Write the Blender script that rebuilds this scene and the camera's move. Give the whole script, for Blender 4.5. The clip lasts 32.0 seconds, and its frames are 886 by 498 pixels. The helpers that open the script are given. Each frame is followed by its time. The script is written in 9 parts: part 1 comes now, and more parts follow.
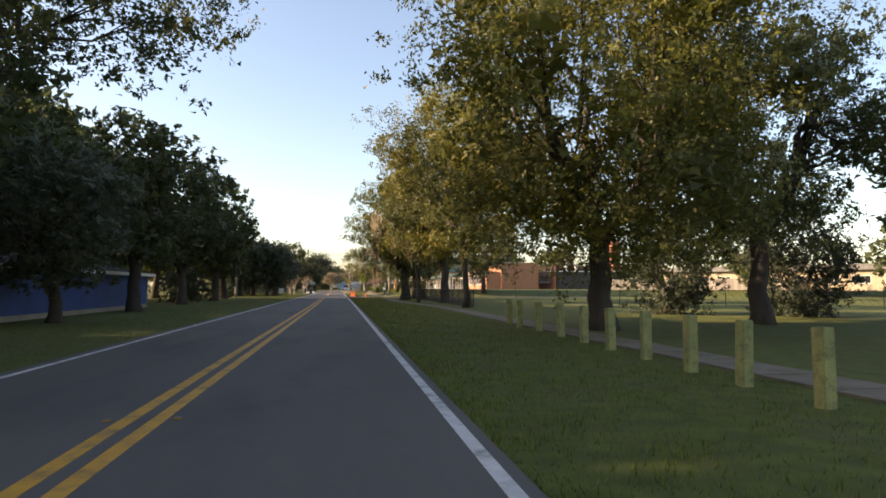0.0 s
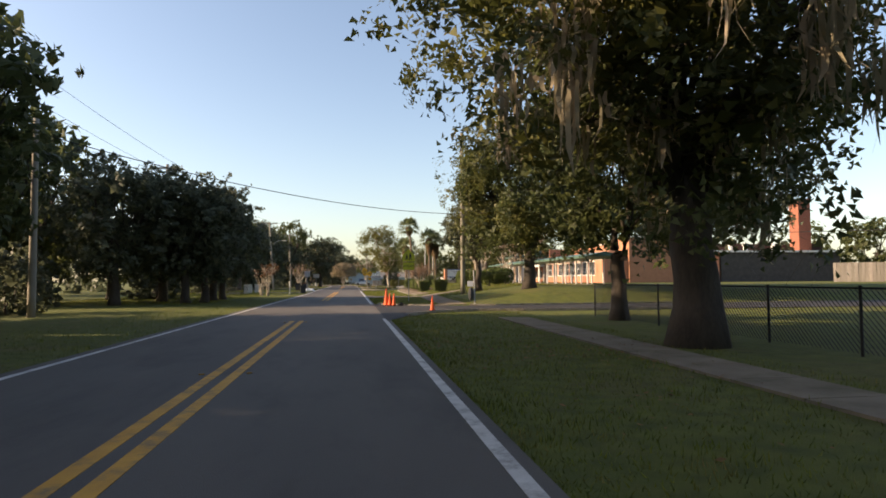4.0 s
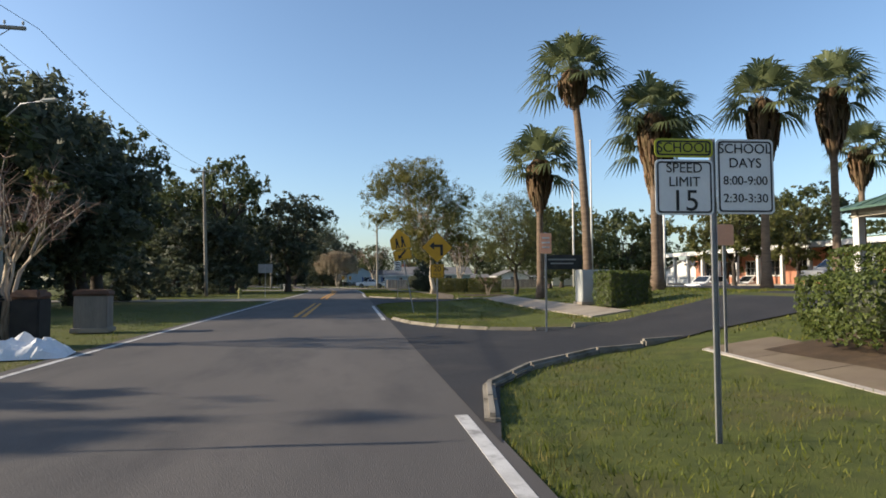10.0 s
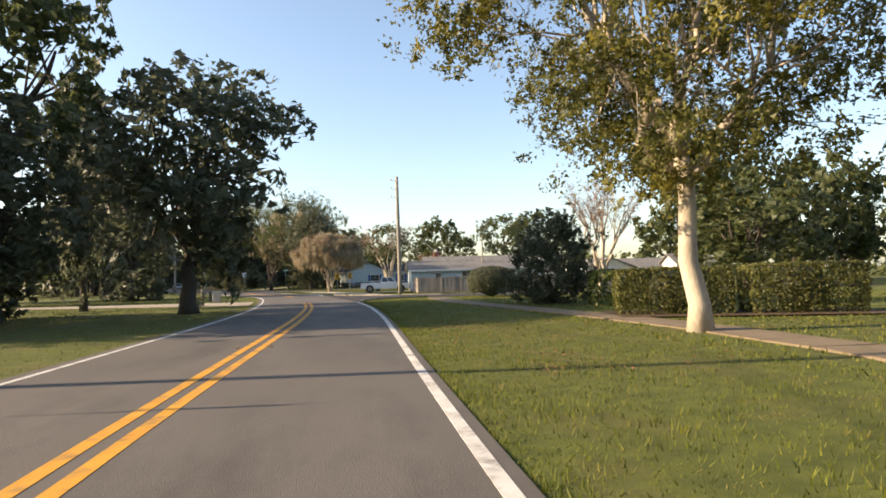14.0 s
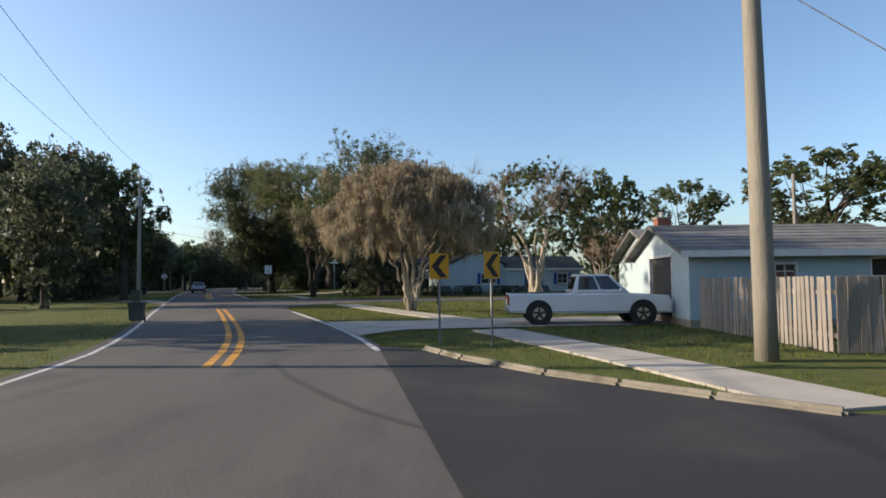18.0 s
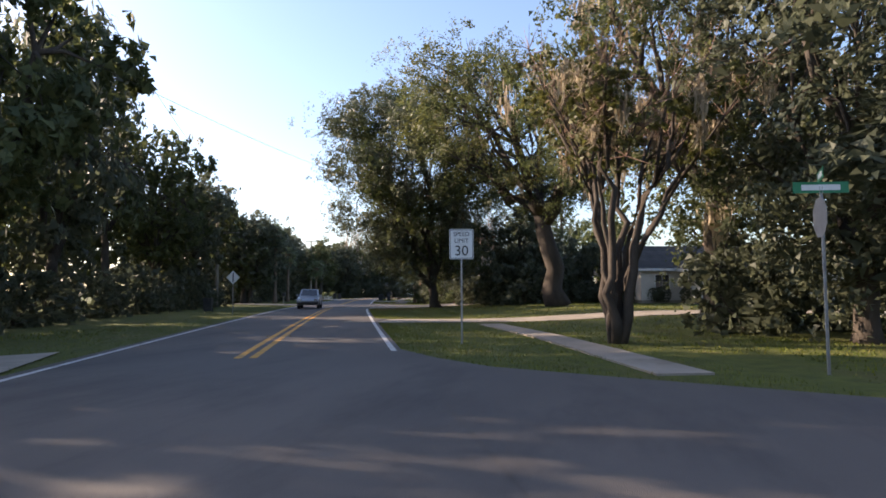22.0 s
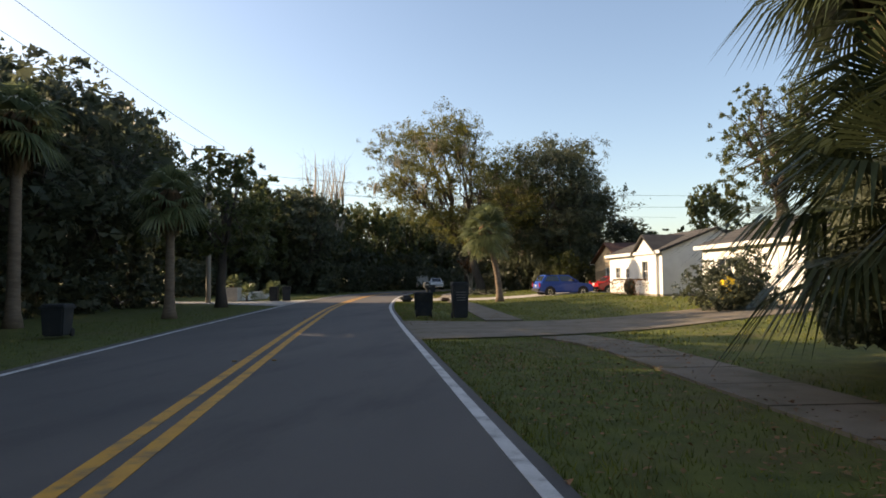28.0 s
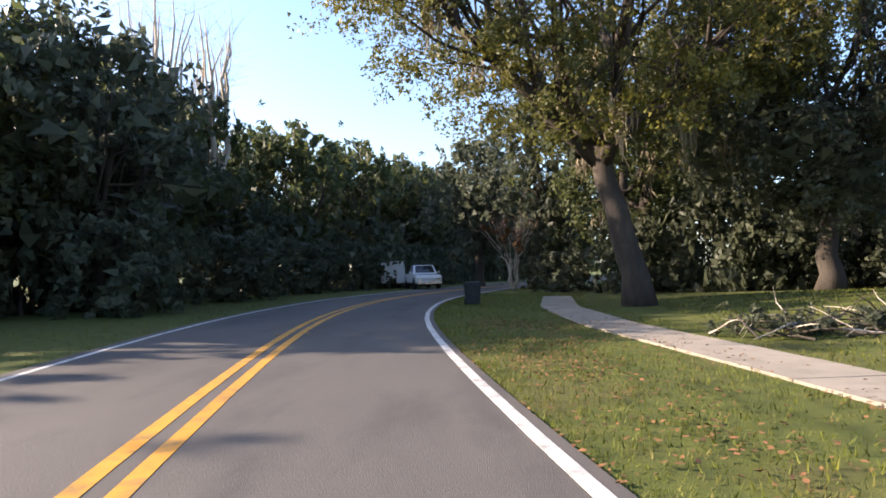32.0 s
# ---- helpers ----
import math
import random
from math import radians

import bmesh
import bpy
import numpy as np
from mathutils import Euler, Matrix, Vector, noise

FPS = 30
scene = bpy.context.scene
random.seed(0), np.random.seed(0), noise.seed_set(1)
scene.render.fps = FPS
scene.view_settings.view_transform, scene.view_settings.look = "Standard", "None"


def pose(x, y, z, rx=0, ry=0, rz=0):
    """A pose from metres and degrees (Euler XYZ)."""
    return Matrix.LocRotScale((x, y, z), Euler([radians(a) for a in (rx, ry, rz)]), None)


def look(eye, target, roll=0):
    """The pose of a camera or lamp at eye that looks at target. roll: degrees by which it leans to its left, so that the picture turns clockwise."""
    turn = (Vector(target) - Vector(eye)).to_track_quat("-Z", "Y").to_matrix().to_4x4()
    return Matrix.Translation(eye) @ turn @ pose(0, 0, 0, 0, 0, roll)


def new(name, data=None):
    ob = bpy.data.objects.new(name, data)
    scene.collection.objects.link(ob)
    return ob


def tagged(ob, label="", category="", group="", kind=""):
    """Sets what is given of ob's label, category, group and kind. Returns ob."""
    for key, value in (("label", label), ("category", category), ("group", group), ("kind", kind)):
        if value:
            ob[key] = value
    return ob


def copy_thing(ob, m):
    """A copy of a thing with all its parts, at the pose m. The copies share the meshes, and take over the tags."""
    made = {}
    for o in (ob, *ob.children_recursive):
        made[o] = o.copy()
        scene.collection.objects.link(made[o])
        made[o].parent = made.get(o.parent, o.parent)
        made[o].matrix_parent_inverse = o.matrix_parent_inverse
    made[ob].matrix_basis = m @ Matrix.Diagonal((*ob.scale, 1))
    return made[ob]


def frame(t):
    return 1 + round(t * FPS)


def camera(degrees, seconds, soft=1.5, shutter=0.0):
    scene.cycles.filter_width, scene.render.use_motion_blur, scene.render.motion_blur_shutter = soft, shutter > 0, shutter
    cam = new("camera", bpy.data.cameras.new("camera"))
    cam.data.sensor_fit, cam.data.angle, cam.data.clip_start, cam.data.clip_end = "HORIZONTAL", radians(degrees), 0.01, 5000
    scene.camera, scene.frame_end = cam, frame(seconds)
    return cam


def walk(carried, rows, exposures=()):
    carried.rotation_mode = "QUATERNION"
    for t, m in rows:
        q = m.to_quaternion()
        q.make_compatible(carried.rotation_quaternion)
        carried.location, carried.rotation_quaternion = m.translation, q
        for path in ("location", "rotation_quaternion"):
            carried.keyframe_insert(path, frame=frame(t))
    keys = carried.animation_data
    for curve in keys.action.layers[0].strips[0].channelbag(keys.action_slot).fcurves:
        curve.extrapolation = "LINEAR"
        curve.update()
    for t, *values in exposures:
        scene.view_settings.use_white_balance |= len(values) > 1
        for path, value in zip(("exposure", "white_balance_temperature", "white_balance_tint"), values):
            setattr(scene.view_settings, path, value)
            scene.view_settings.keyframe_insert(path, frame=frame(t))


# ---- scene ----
# ---------------- camera ----------------
cam = camera(71.0, 32.0, soft=1.7)
# seconds, x, y, z, yaw to the left, pitch, roll
PATH = [
    (0, 0.032, -85.850, 1.459, -9.49, 3.50, 0.08),
    (0.5, 0.124, -79.365, 1.462, -9.23, 3.25, -0.10),
    (1, 0.168, -72.457, 1.465, -8.54, 3.41, -0.06),
    (1.5, 0.154, -65.129, 1.468, -8.12, 3.21, 0.07),
    (2, 0.116, -57.546, 1.465, -8.21, 3.02, -0.57),
    (2.5, 0.105, -49.992, 1.421, -8.23, 2.91, -1.31),
    (3, 0.087, -42.475, 1.422, -8.23, 2.92, -1.32),
    (3.5, 0.056, -35.047, 1.423, -8.13, 3.07, -1.31),
    (4, 0.030, -27.750, 1.450, -8.26, 2.87, -0.37),
    (4.5, 0.015, -20.602, 1.450, -8.36, 2.87, -0.37),
    (5, 0.003, -13.604, 1.450, -8.35, 2.87, -0.37),
    (5.5, -0.011, -6.746, 1.444, -8.21, 2.64, 0.44),
    (6, 0.000, 0.000, 1.457, -8.05, 2.79, -0.02),
    (6.5, -0.000, 6.703, 1.479, -8.03, 2.54, 0.08),
    (7, -0.024, 13.465, 1.452, -8.10, 2.59, -0.65),
    (7.5, -0.002, 20.159, 1.456, -8.87, 3.19, -0.55),
    (8, 0.036, 26.643, 1.468, -8.61, 3.05, 0.40),
    (8.5, 0.056, 33.050, 1.448, -8.36, 2.82, 0.18),
    (9, 0.047, 39.564, 1.447, -8.26, 2.56, 0.09),
    (9.5, 0.010, 46.081, 1.402, -8.32, 2.65, 0.17),
    (10, -0.047, 52.415, 1.437, -8.27, 2.85, -0.23),
    (10.5, -0.071, 58.714, 1.455, -8.44, 2.91, 0.18),
    (11, -0.059, 64.866, 1.448, -8.58, 2.81, -0.29),
    (11.5, -0.044, 70.913, 1.452, -8.48, 2.81, -0.25),
    (12, -0.016, 76.960, 1.455, -8.82, 2.72, -0.57),
    (12.5, 0.003, 83.116, 1.446, -8.63, 2.89, -0.47),
    (13, -0.007, 89.422, 1.472, -8.78, 2.73, -0.57),
    (13.5, 0.024, 95.774, 1.424, -8.78, 2.63, -0.40),
    (14, -0.008, 102.349, 1.446, -8.11, 2.63, -1.51),
    (14.5, -0.049, 108.809, 1.441, -8.27, 2.45, -0.93),
    (15, -0.055, 115.126, 1.450, -8.57, 2.87, -0.37),
    (15.5, -0.048, 121.287, 1.450, -8.38, 2.87, -0.37),
    (16, -0.114, 127.286, 1.450, -7.29, 2.87, -0.37),
    (16.5, -0.301, 133.134, 1.468, -5.98, 2.16, -1.54),
    (17, -0.612, 138.860, 1.441, -4.47, 2.24, -1.52),
    (17.5, -1.091, 144.529, 1.467, -2.67, 2.57, -1.37),
    (18, -1.769, 150.129, 1.494, -0.45, 2.94, -0.55),
    (18.5, -2.692, 155.672, 1.456, 2.32, 2.88, 0.08),
    (19, -3.901, 161.155, 1.401, 5.35, 3.11, 0.90),
    (19.5, -5.371, 166.648, 1.420, 8.03, 3.53, 0.53),
    (20, -7.073, 172.119, 1.455, 9.82, 3.36, 0.24),
    (20.5, -8.968, 177.626, 1.451, 11.47, 3.17, -0.81),
    (21, -11.038, 183.254, 1.445, 12.20, 2.85, -1.23),
    (21.5, -13.232, 189.050, 1.455, 12.23, 3.17, -0.68),
    (22, -15.493, 194.983, 1.451, 12.31, 3.90, -0.23),
    (22.5, -17.786, 201.002, 1.445, 12.47, 3.08, 0.05),
    (23, -20.115, 207.022, 1.446, 12.46, 2.92, -0.39),
    (23.5, -22.405, 212.871, 1.465, 12.27, 2.98, -0.66),
    (24, -24.483, 218.357, 1.457, 11.82, 3.09, -0.21),
    (24.5, -26.266, 223.386, 1.437, 10.86, 3.50, 0.81),
    (25, -28.039, 228.491, 1.450, 10.54, 2.87, -0.37),
    (25.5, -29.908, 233.904, 1.450, 10.62, 2.87, -0.37),
    (26, -31.929, 239.701, 1.450, 10.87, 2.87, -0.37),
    (26.5, -34.108, 245.864, 1.426, 11.07, 3.32, -1.55),
    (27, -36.434, 252.258, 1.472, 11.05, 3.15, -0.50),
    (27.5, -38.690, 258.604, 1.423, 10.83, 3.36, 0.27),
    (28, -40.890, 264.969, 1.483, 10.46, 2.85, -0.52),
    (28.5, -42.932, 271.095, 1.459, 9.65, 2.81, 0.01),
    (29, -44.760, 276.783, 1.457, 9.16, 3.12, 0.52),
    (29.5, -46.437, 282.114, 1.448, 9.00, 2.48, -0.14),
    (30, -48.091, 287.406, 1.439, 9.09, 2.15, -0.86),
    (30.5, -49.830, 292.964, 1.427, 8.82, 2.12, -1.95),
    (31, -51.644, 298.845, 1.436, 7.85, 2.22, -0.28),
    (31.5, -53.350, 305.020, 1.450, 5.98, 2.18, -0.37),
    (32, -54.872, 311.443, 1.439, 3.53, 1.85, -1.22),
]


def aim(x, y, z, yaw, pitch, roll):
    a, b = radians(yaw), radians(pitch)
    return look((x, y, z), (x - math.sin(a) * math.cos(b), y + math.cos(a) * math.cos(b), z + math.sin(b)), roll)


walk(cam, [(row[0], aim(*row[1:])) for row in PATH],
     exposures=[(0, 1.3, 8600, 18), (2, 1.1, 8800, 17), (3.5, 0.95, 8400, 17), (6, 0.75, 7400, 12), (7, 0.6, 6600, 12), (9, 0.5, 6450, 8), (11, 0.6, 6600, 11), (12, 0.75, 6900, 13), (13.3, 1.05, 8200, 15),
                (14, 1.2, 8000, 13), (14.5, 1.1, 7800, 13), (16.5, 0.5, 6600, 10), (18, 0.5, 6500, 9), (19, 0.7, 6900, 14), (19.6, 0.85, 7200, 13), (21, 1.2, 7000, 18), (22, 1.3, 7000, 20), (23, 1.4, 6500, 22),
                (24, 1.55, 6350, 22), (24.5, 1.5, 6500, 20), (26.5, 1.15, 7700, 17), (28, 0.9, 8100, 14), (29, 0.95, 8200, 14), (30, 1.05, 8300, 15), (31, 1.5, 7500, 16), (32, 1.65, 6600, 17)])

# ---------------- light ----------------
SUN_AZ, SUN_EL = 176.0, 22.5        # direction towards the sun, counted from +x
world = bpy.data.worlds.new("world")
scene.world = world
world.use_nodes = True
wn = world.node_tree.nodes
sky = wn.new("ShaderNodeTexSky")
sky.sky_type, sky.sun_disc = "NISHITA", False
sky.sun_elevation, sky.sun_rotation = radians(SUN_EL), radians(90.0 - SUN_AZ)
sky.air_density, sky.dust_density, sky.ozone_density = 1.0, 1.3, 3.0
world.node_tree.links.new(sky.outputs["Color"], wn["Background"].inputs["Color"])
wn["Background"].inputs["Strength"].default_value = 0.15
sun_data = bpy.data.lights.new("sun", "SUN")
sun_data.energy, sun_data.angle, sun_data.color = 5.0, radians(0.55), (1.0, 0.86, 0.68)
sun = new("sun", sun_data)
sa, se = radians(SUN_AZ), radians(SUN_EL)
sun.matrix_basis = look((0, 0, 40), (-math.cos(sa) * math.cos(se), -math.sin(sa) * math.cos(se), 40 - math.sin(se)))

# ---------------- materials ----------------


def rgb(c):
    return (c[0], c[1], c[2], 1.0)


def material(name, base, second=None, rough=0.8, metal=0.0, scale=4.0, fine=60.0, bump=0.15, spread=0.0, island=False,
             translucent=0.0, spec=0.3, coat=0.0, stain=None, stain_scale=0.35, stain_amount=0.5, streak=(1, 1, 1)):
    """Two scales of variation between base and second, fine grain bump, an optional stain colour, and a value spread by object or island."""
    m = bpy.data.materials.new(name)
    m.use_nodes = True
    n, lk = m.node_tree.nodes, m.node_tree.links
    p = n["Principled BSDF"]
    p.inputs["Roughness"].default_value, p.inputs["Metallic"].default_value = rough, metal
    p.inputs["Specular IOR Level"].default_value = spec
    p.inputs["Coat Weight"].default_value = coat
    co = n.new("ShaderNodeTexCoord")
    mp = n.new("ShaderNodeMapping")
    mp.inputs["Scale"].default_value = streak
    geo = n.new("ShaderNodeNewGeometry")
    lk.new(geo.outputs["Position"] if not island else co.outputs["Object"], mp.inputs["Vector"])
    big = n.new("ShaderNodeTexNoise")
    big.inputs["Scale"].default_value, big.inputs["Detail"].default_value = scale, 5.0
    lk.new(mp.outputs["Vector"], big.inputs["Vector"])
    small = n.new("ShaderNodeTexNoise")
    small.inputs["Scale"].default_value, small.inputs["Detail"].default_value = fine, 3.0
    lk.new(mp.outputs["Vector"], small.inputs["Vector"])
    mix = n.new("ShaderNodeMix")
    mix.data_type = "RGBA"
    mix.inputs["A"].default_value, mix.inputs["B"].default_value = rgb(base), rgb(second or [v * 0.75 for v in base])
    add = n.new("ShaderNodeMath")
    add.operation = "MULTIPLY_ADD"
    lk.new(small.outputs["Fac"], add.inputs[0])
    add.inputs[1].default_value = 0.5
    lk.new(big.outputs["Fac"], add.inputs[2])
    ramp = n.new("ShaderNodeMapRange")
    ramp.inputs["From Min"].default_value, ramp.inputs["From Max"].default_value = 0.5, 1.0
    lk.new(add.outputs[0], ramp.inputs["Value"])
    lk.new(ramp.outputs["Result"], mix.inputs["Factor"])
    col = mix.outputs["Result"]
    if stain:
        sn = n.new("ShaderNodeTexNoise")
        sn.inputs["Scale"].default_value, sn.inputs["Detail"].default_value, sn.inputs["Roughness"].default_value = stain_scale, 6.0, 0.65
        lk.new(mp.outputs["Vector"], sn.inputs["Vector"])
        sr = n.new("ShaderNodeMapRange")
        sr.inputs["From Min"].default_value, sr.inputs["From Max"].default_value = 0.5, 0.68
        sr.inputs["To Max"].default_value = stain_amount
        lk.new(sn.outputs["Fac"], sr.inputs["Value"])
        sm = n.new("ShaderNodeMix")
        sm.data_type = "RGBA"
        lk.new(sr.outputs["Result"], sm.inputs["Factor"])
        lk.new(col, sm.inputs["A"])
        sm.inputs["B"].default_value = rgb(stain)
        col = sm.outputs["Result"]
    if spread:
        hs = n.new("ShaderNodeHueSaturation")
        rnd = geo.outputs["Random Per Island"]
        if not island:
            oi = n.new("ShaderNodeObjectInfo")
            rnd = oi.outputs["Random"]
        vr = n.new("ShaderNodeMapRange")
        vr.inputs["To Min"].default_value, vr.inputs["To Max"].default_value = 1.0 - spread, 1.0 + spread
        lk.new(rnd, vr.inputs["Value"])
        lk.new(vr.outputs["Result"], hs.inputs["Value"])
        hr = n.new("ShaderNodeMapRange")
        hr.inputs["To Min"].default_value, hr.inputs["To Max"].default_value = 0.5 + spread * 0.05, 0.5 - spread * 0.05
        lk.new(rnd, hr.inputs["Value"])
        lk.new(hr.outputs["Result"], hs.inputs["Hue"])
        lk.new(col, hs.inputs["Color"])
        col = hs.outputs["Color"]
    lk.new(col, p.inputs["Base Color"])
    if bump:
        bp = n.new("ShaderNodeBump")
        bp.inputs["Strength"].default_value, bp.inputs["Distance"].default_value = bump, 0.02
        lk.new(small.outputs["Fac"], bp.inputs["Height"])
        lk.new(bp.outputs["Normal"], p.inputs["Normal"])
    if translucent:
        tr = n.new("ShaderNodeBsdfTranslucent")
        lk.new(col, tr.inputs["Color"])
        ms = n.new("ShaderNodeMixShader")
        ms.inputs["Fac"].default_value = translucent
        lk.new(p.outputs["BSDF"], ms.inputs[1])
        lk.new(tr.outputs["BSDF"], ms.inputs[2])
        lk.new(ms.outputs["Shader"], n["Material Output"].inputs["Surface"])
    return m


ASPHALT = material("worn asphalt", (0.118, 0.104, 0.092), (0.082, 0.074, 0.068), 0.85, scale=0.45, fine=110, bump=0.28,
                   stain=(0.056, 0.051, 0.049), stain_scale=0.7, stain_amount=0.7, streak=(1, 0.3, 1))
TAR = material("dark new asphalt", (0.038, 0.035, 0.034), (0.024, 0.023, 0.024), 0.8, scale=0.6, fine=150, bump=0.35,
               stain=(0.064, 0.056, 0.049), stain_scale=0.5, stain_amount=0.6)
TYRE_MARK = material("rubber streak", (0.078, 0.07, 0.064), (0.058, 0.053, 0.05), 0.8, scale=2, fine=140, bump=0.3)
CONCRETE = material("weathered concrete", (0.336, 0.288, 0.232), (0.248, 0.212, 0.168), 0.9, scale=1.2, fine=90, bump=0.25,
                    stain=(0.136, 0.112, 0.080), stain_scale=0.9, stain_amount=0.5)
PALE_CONCRETE = material("pale concrete", (0.448, 0.408, 0.352), (0.360, 0.320, 0.272), 0.9, scale=1.0, fine=90, bump=0.25,
                         stain=(0.240, 0.208, 0.168), stain_scale=0.7, stain_amount=0.5)
DIRTY = material("dirt-covered concrete", (0.20, 0.165, 0.125), (0.13, 0.105, 0.075), 0.95, scale=1.4, fine=70, bump=0.4,
                 stain=(0.075, 0.07, 0.03), stain_scale=1.1, stain_amount=0.7)
BROWN_WALK = material("soil-browned concrete", (0.205, 0.16, 0.11), (0.14, 0.105, 0.072), 0.95, scale=1.4, fine=80, bump=0.35, stain=(0.12, 0.10, 0.05), stain_scale=1.3, stain_amount=0.6)
KERB = material("grimy kerb concrete", (0.30, 0.27, 0.22), (0.20, 0.175, 0.14), 0.95, scale=1.6, fine=80, bump=0.4, stain=(0.09, 0.08, 0.05), stain_scale=1.8, stain_amount=0.8)
SAND = material("sandy dirt", (0.215, 0.18, 0.14), (0.14, 0.112, 0.084), 0.95, scale=1.6, fine=40, bump=0.6,
                stain=(0.088, 0.068, 0.044), stain_scale=1.4, stain_amount=0.8)
WHITE_PAINT = material("white road paint", (0.62, 0.60, 0.57), (0.44, 0.42, 0.39), 0.7, scale=3, fine=110, bump=0.2,
                       stain=(0.18, 0.165, 0.15), stain_scale=2.6, stain_amount=0.85)
YELLOW_PAINT = material("yellow road paint", (0.62, 0.30, 0.035), (0.48, 0.22, 0.03), 0.7, scale=3, fine=110, bump=0.2,
                        stain=(0.17, 0.12, 0.06), stain_scale=2.6, stain_amount=0.85)
LAWN = material("lawn soil and grass", (0.112, 0.124, 0.022), (0.05, 0.064, 0.012), 0.95, scale=2.6, fine=75, bump=1.0,
                stain=(0.125, 0.092, 0.04), stain_scale=0.45, stain_amount=0.5)
MULCH = material("dark mulch and dead leaves", (0.095, 0.062, 0.036), (0.05, 0.033, 0.02), 0.95, scale=3.0, fine=60, bump=1.0, stain=(0.16, 0.11, 0.06), stain_scale=2.0, stain_amount=0.6)
BLADE = material("grass blades", (0.140, 0.160, 0.022), (0.082, 0.106, 0.016), 0.6, scale=1.1, fine=6, bump=0, spread=0.45, island=True,
                 stain=(0.235, 0.175, 0.070), stain_scale=1.7, stain_amount=0.75, translucent=0.35, spec=0.2)
STUD_BODY = material("grimy stud plastic", (0.16, 0.12, 0.07), (0.09, 0.075, 0.055), 0.6, scale=8, fine=60, bump=0.1)
STUD_LENS = material("amber stud lens", (0.6, 0.3, 0.03), (0.5, 0.24, 0.02), 0.25, scale=8, fine=60, bump=0)
LITTER = material("fallen brown leaves", (0.22, 0.12, 0.045), (0.12, 0.06, 0.025), 0.8, scale=3, fine=20, bump=0, spread=0.4, island=True)


def leaf(name, a, b, spread=0.35, tl=0.35, rough=0.5):
    return material(name, a, b, rough, scale=0.35, fine=5, bump=0, spread=spread, island=True, translucent=tl, spec=0.35)


OAK = leaf("oak leaves", (0.102, 0.118, 0.042), (0.07, 0.086, 0.034), 0.35, 0.5)
OAK_DARK = leaf("dark oak leaves", (0.108, 0.12, 0.072), (0.076, 0.088, 0.054), 0.35, 0.5)
OLIVE = leaf("olive oak leaves", (0.135, 0.135, 0.036), (0.088, 0.094, 0.028), 0.35, 0.45)
# sunlight on the foliage is put into this yellower leaf colour
LEAF_SUNLIT = leaf("yellow-green leaves tinted for sunlight", (0.21, 0.2, 0.04), (0.13, 0.135, 0.03), 0.35, 0.45)
GOLD = leaf("turning yellow and sunlit leaves", (0.19, 0.165, 0.028), (0.115, 0.115, 0.024))
RUSSET = leaf("russet leaves", (0.20, 0.10, 0.035), (0.11, 0.055, 0.022))
MAGNOLIA = leaf("glossy magnolia leaves", (0.095, 0.108, 0.06), (0.066, 0.078, 0.044), 0.4, 0.35, 0.35)
HEDGE = leaf("clipped hedge leaves", (0.098, 0.125, 0.026), (0.062, 0.085, 0.02), 0.35, 0.35)
PALM = leaf("palm fronds", (0.19, 0.215, 0.10), (0.11, 0.135, 0.065), 0.3, 0.45, 0.4)
THATCH = leaf("dead palm thatch", (0.21, 0.14, 0.075), (0.12, 0.08, 0.045), 0.35, 0.15, 0.9)
MOSS = leaf("hanging moss", (0.42, 0.35, 0.24), (0.28, 0.23, 0.155), 0.3, 0.35, 0.95)
DRY = leaf("dry tan leaves", (0.23, 0.19, 0.115), (0.15, 0.12, 0.075), 0.35, 0.35)
CEDAR = leaf("dark cedar sprays", (0.05, 0.062, 0.036), (0.032, 0.042, 0.026), 0.3, 0.15, 0.6)
# the palm green again, with the shade on the verge palms put into the colour
PALM_SHADED = leaf("palm fronds toned for shade", (0.055, 0.07, 0.03), (0.035, 0.048, 0.022), 0.3, 0.25, 0.45)
TWIG = leaf("bare twigs", (0.26, 0.17, 0.12), (0.17, 0.11, 0.08), 0.3, 0.0, 0.9)
BARK = material("oak bark", (0.082, 0.066, 0.052), (0.042, 0.034, 0.028), 0.95, scale=3, fine=22, bump=1.0, streak=(1, 1, 0.3))
PALE_BARK = material("pale smooth bark", (0.50, 0.43, 0.34), (0.29, 0.24, 0.185), 0.85, scale=3, fine=18, bump=0.6, streak=(1, 1, 0.35))
PALM_BARK = material("palm trunk", (0.23, 0.165, 0.115), (0.12, 0.085, 0.06), 0.95, scale=4, fine=14, bump=1.0, streak=(0.6, 0.6, 2.5))
WOOD_POLE = material("weathered pole wood", (0.29, 0.26, 0.21), (0.19, 0.17, 0.14), 0.9, scale=2, fine=30, bump=0.6, streak=(1, 1, 0.12))
FENCE_WOOD = material("grey fence boards", (0.27, 0.235, 0.20), (0.17, 0.15, 0.13), 0.9, scale=3, fine=30, bump=0.5, streak=(1, 1, 0.15), spread=0.2)
NEW_WOOD = material("new fence boards", (0.55, 0.36, 0.18), (0.42, 0.27, 0.14), 0.85, scale=3, fine=30, bump=0.4, streak=(1, 1, 0.15), spread=0.15)
YELLOW_POST = material("mossy yellow painted wood", (0.34, 0.32, 0.12), (0.21, 0.21, 0.085), 0.85, scale=5, fine=30, bump=0.6, stain=(0.13, 0.13, 0.06), stain_scale=6, stain_amount=0.8)
GALV = material("galvanised steel", (0.42, 0.42, 0.41), (0.30, 0.30, 0.30), 0.5, 0.75, scale=8, fine=60, bump=0.05)
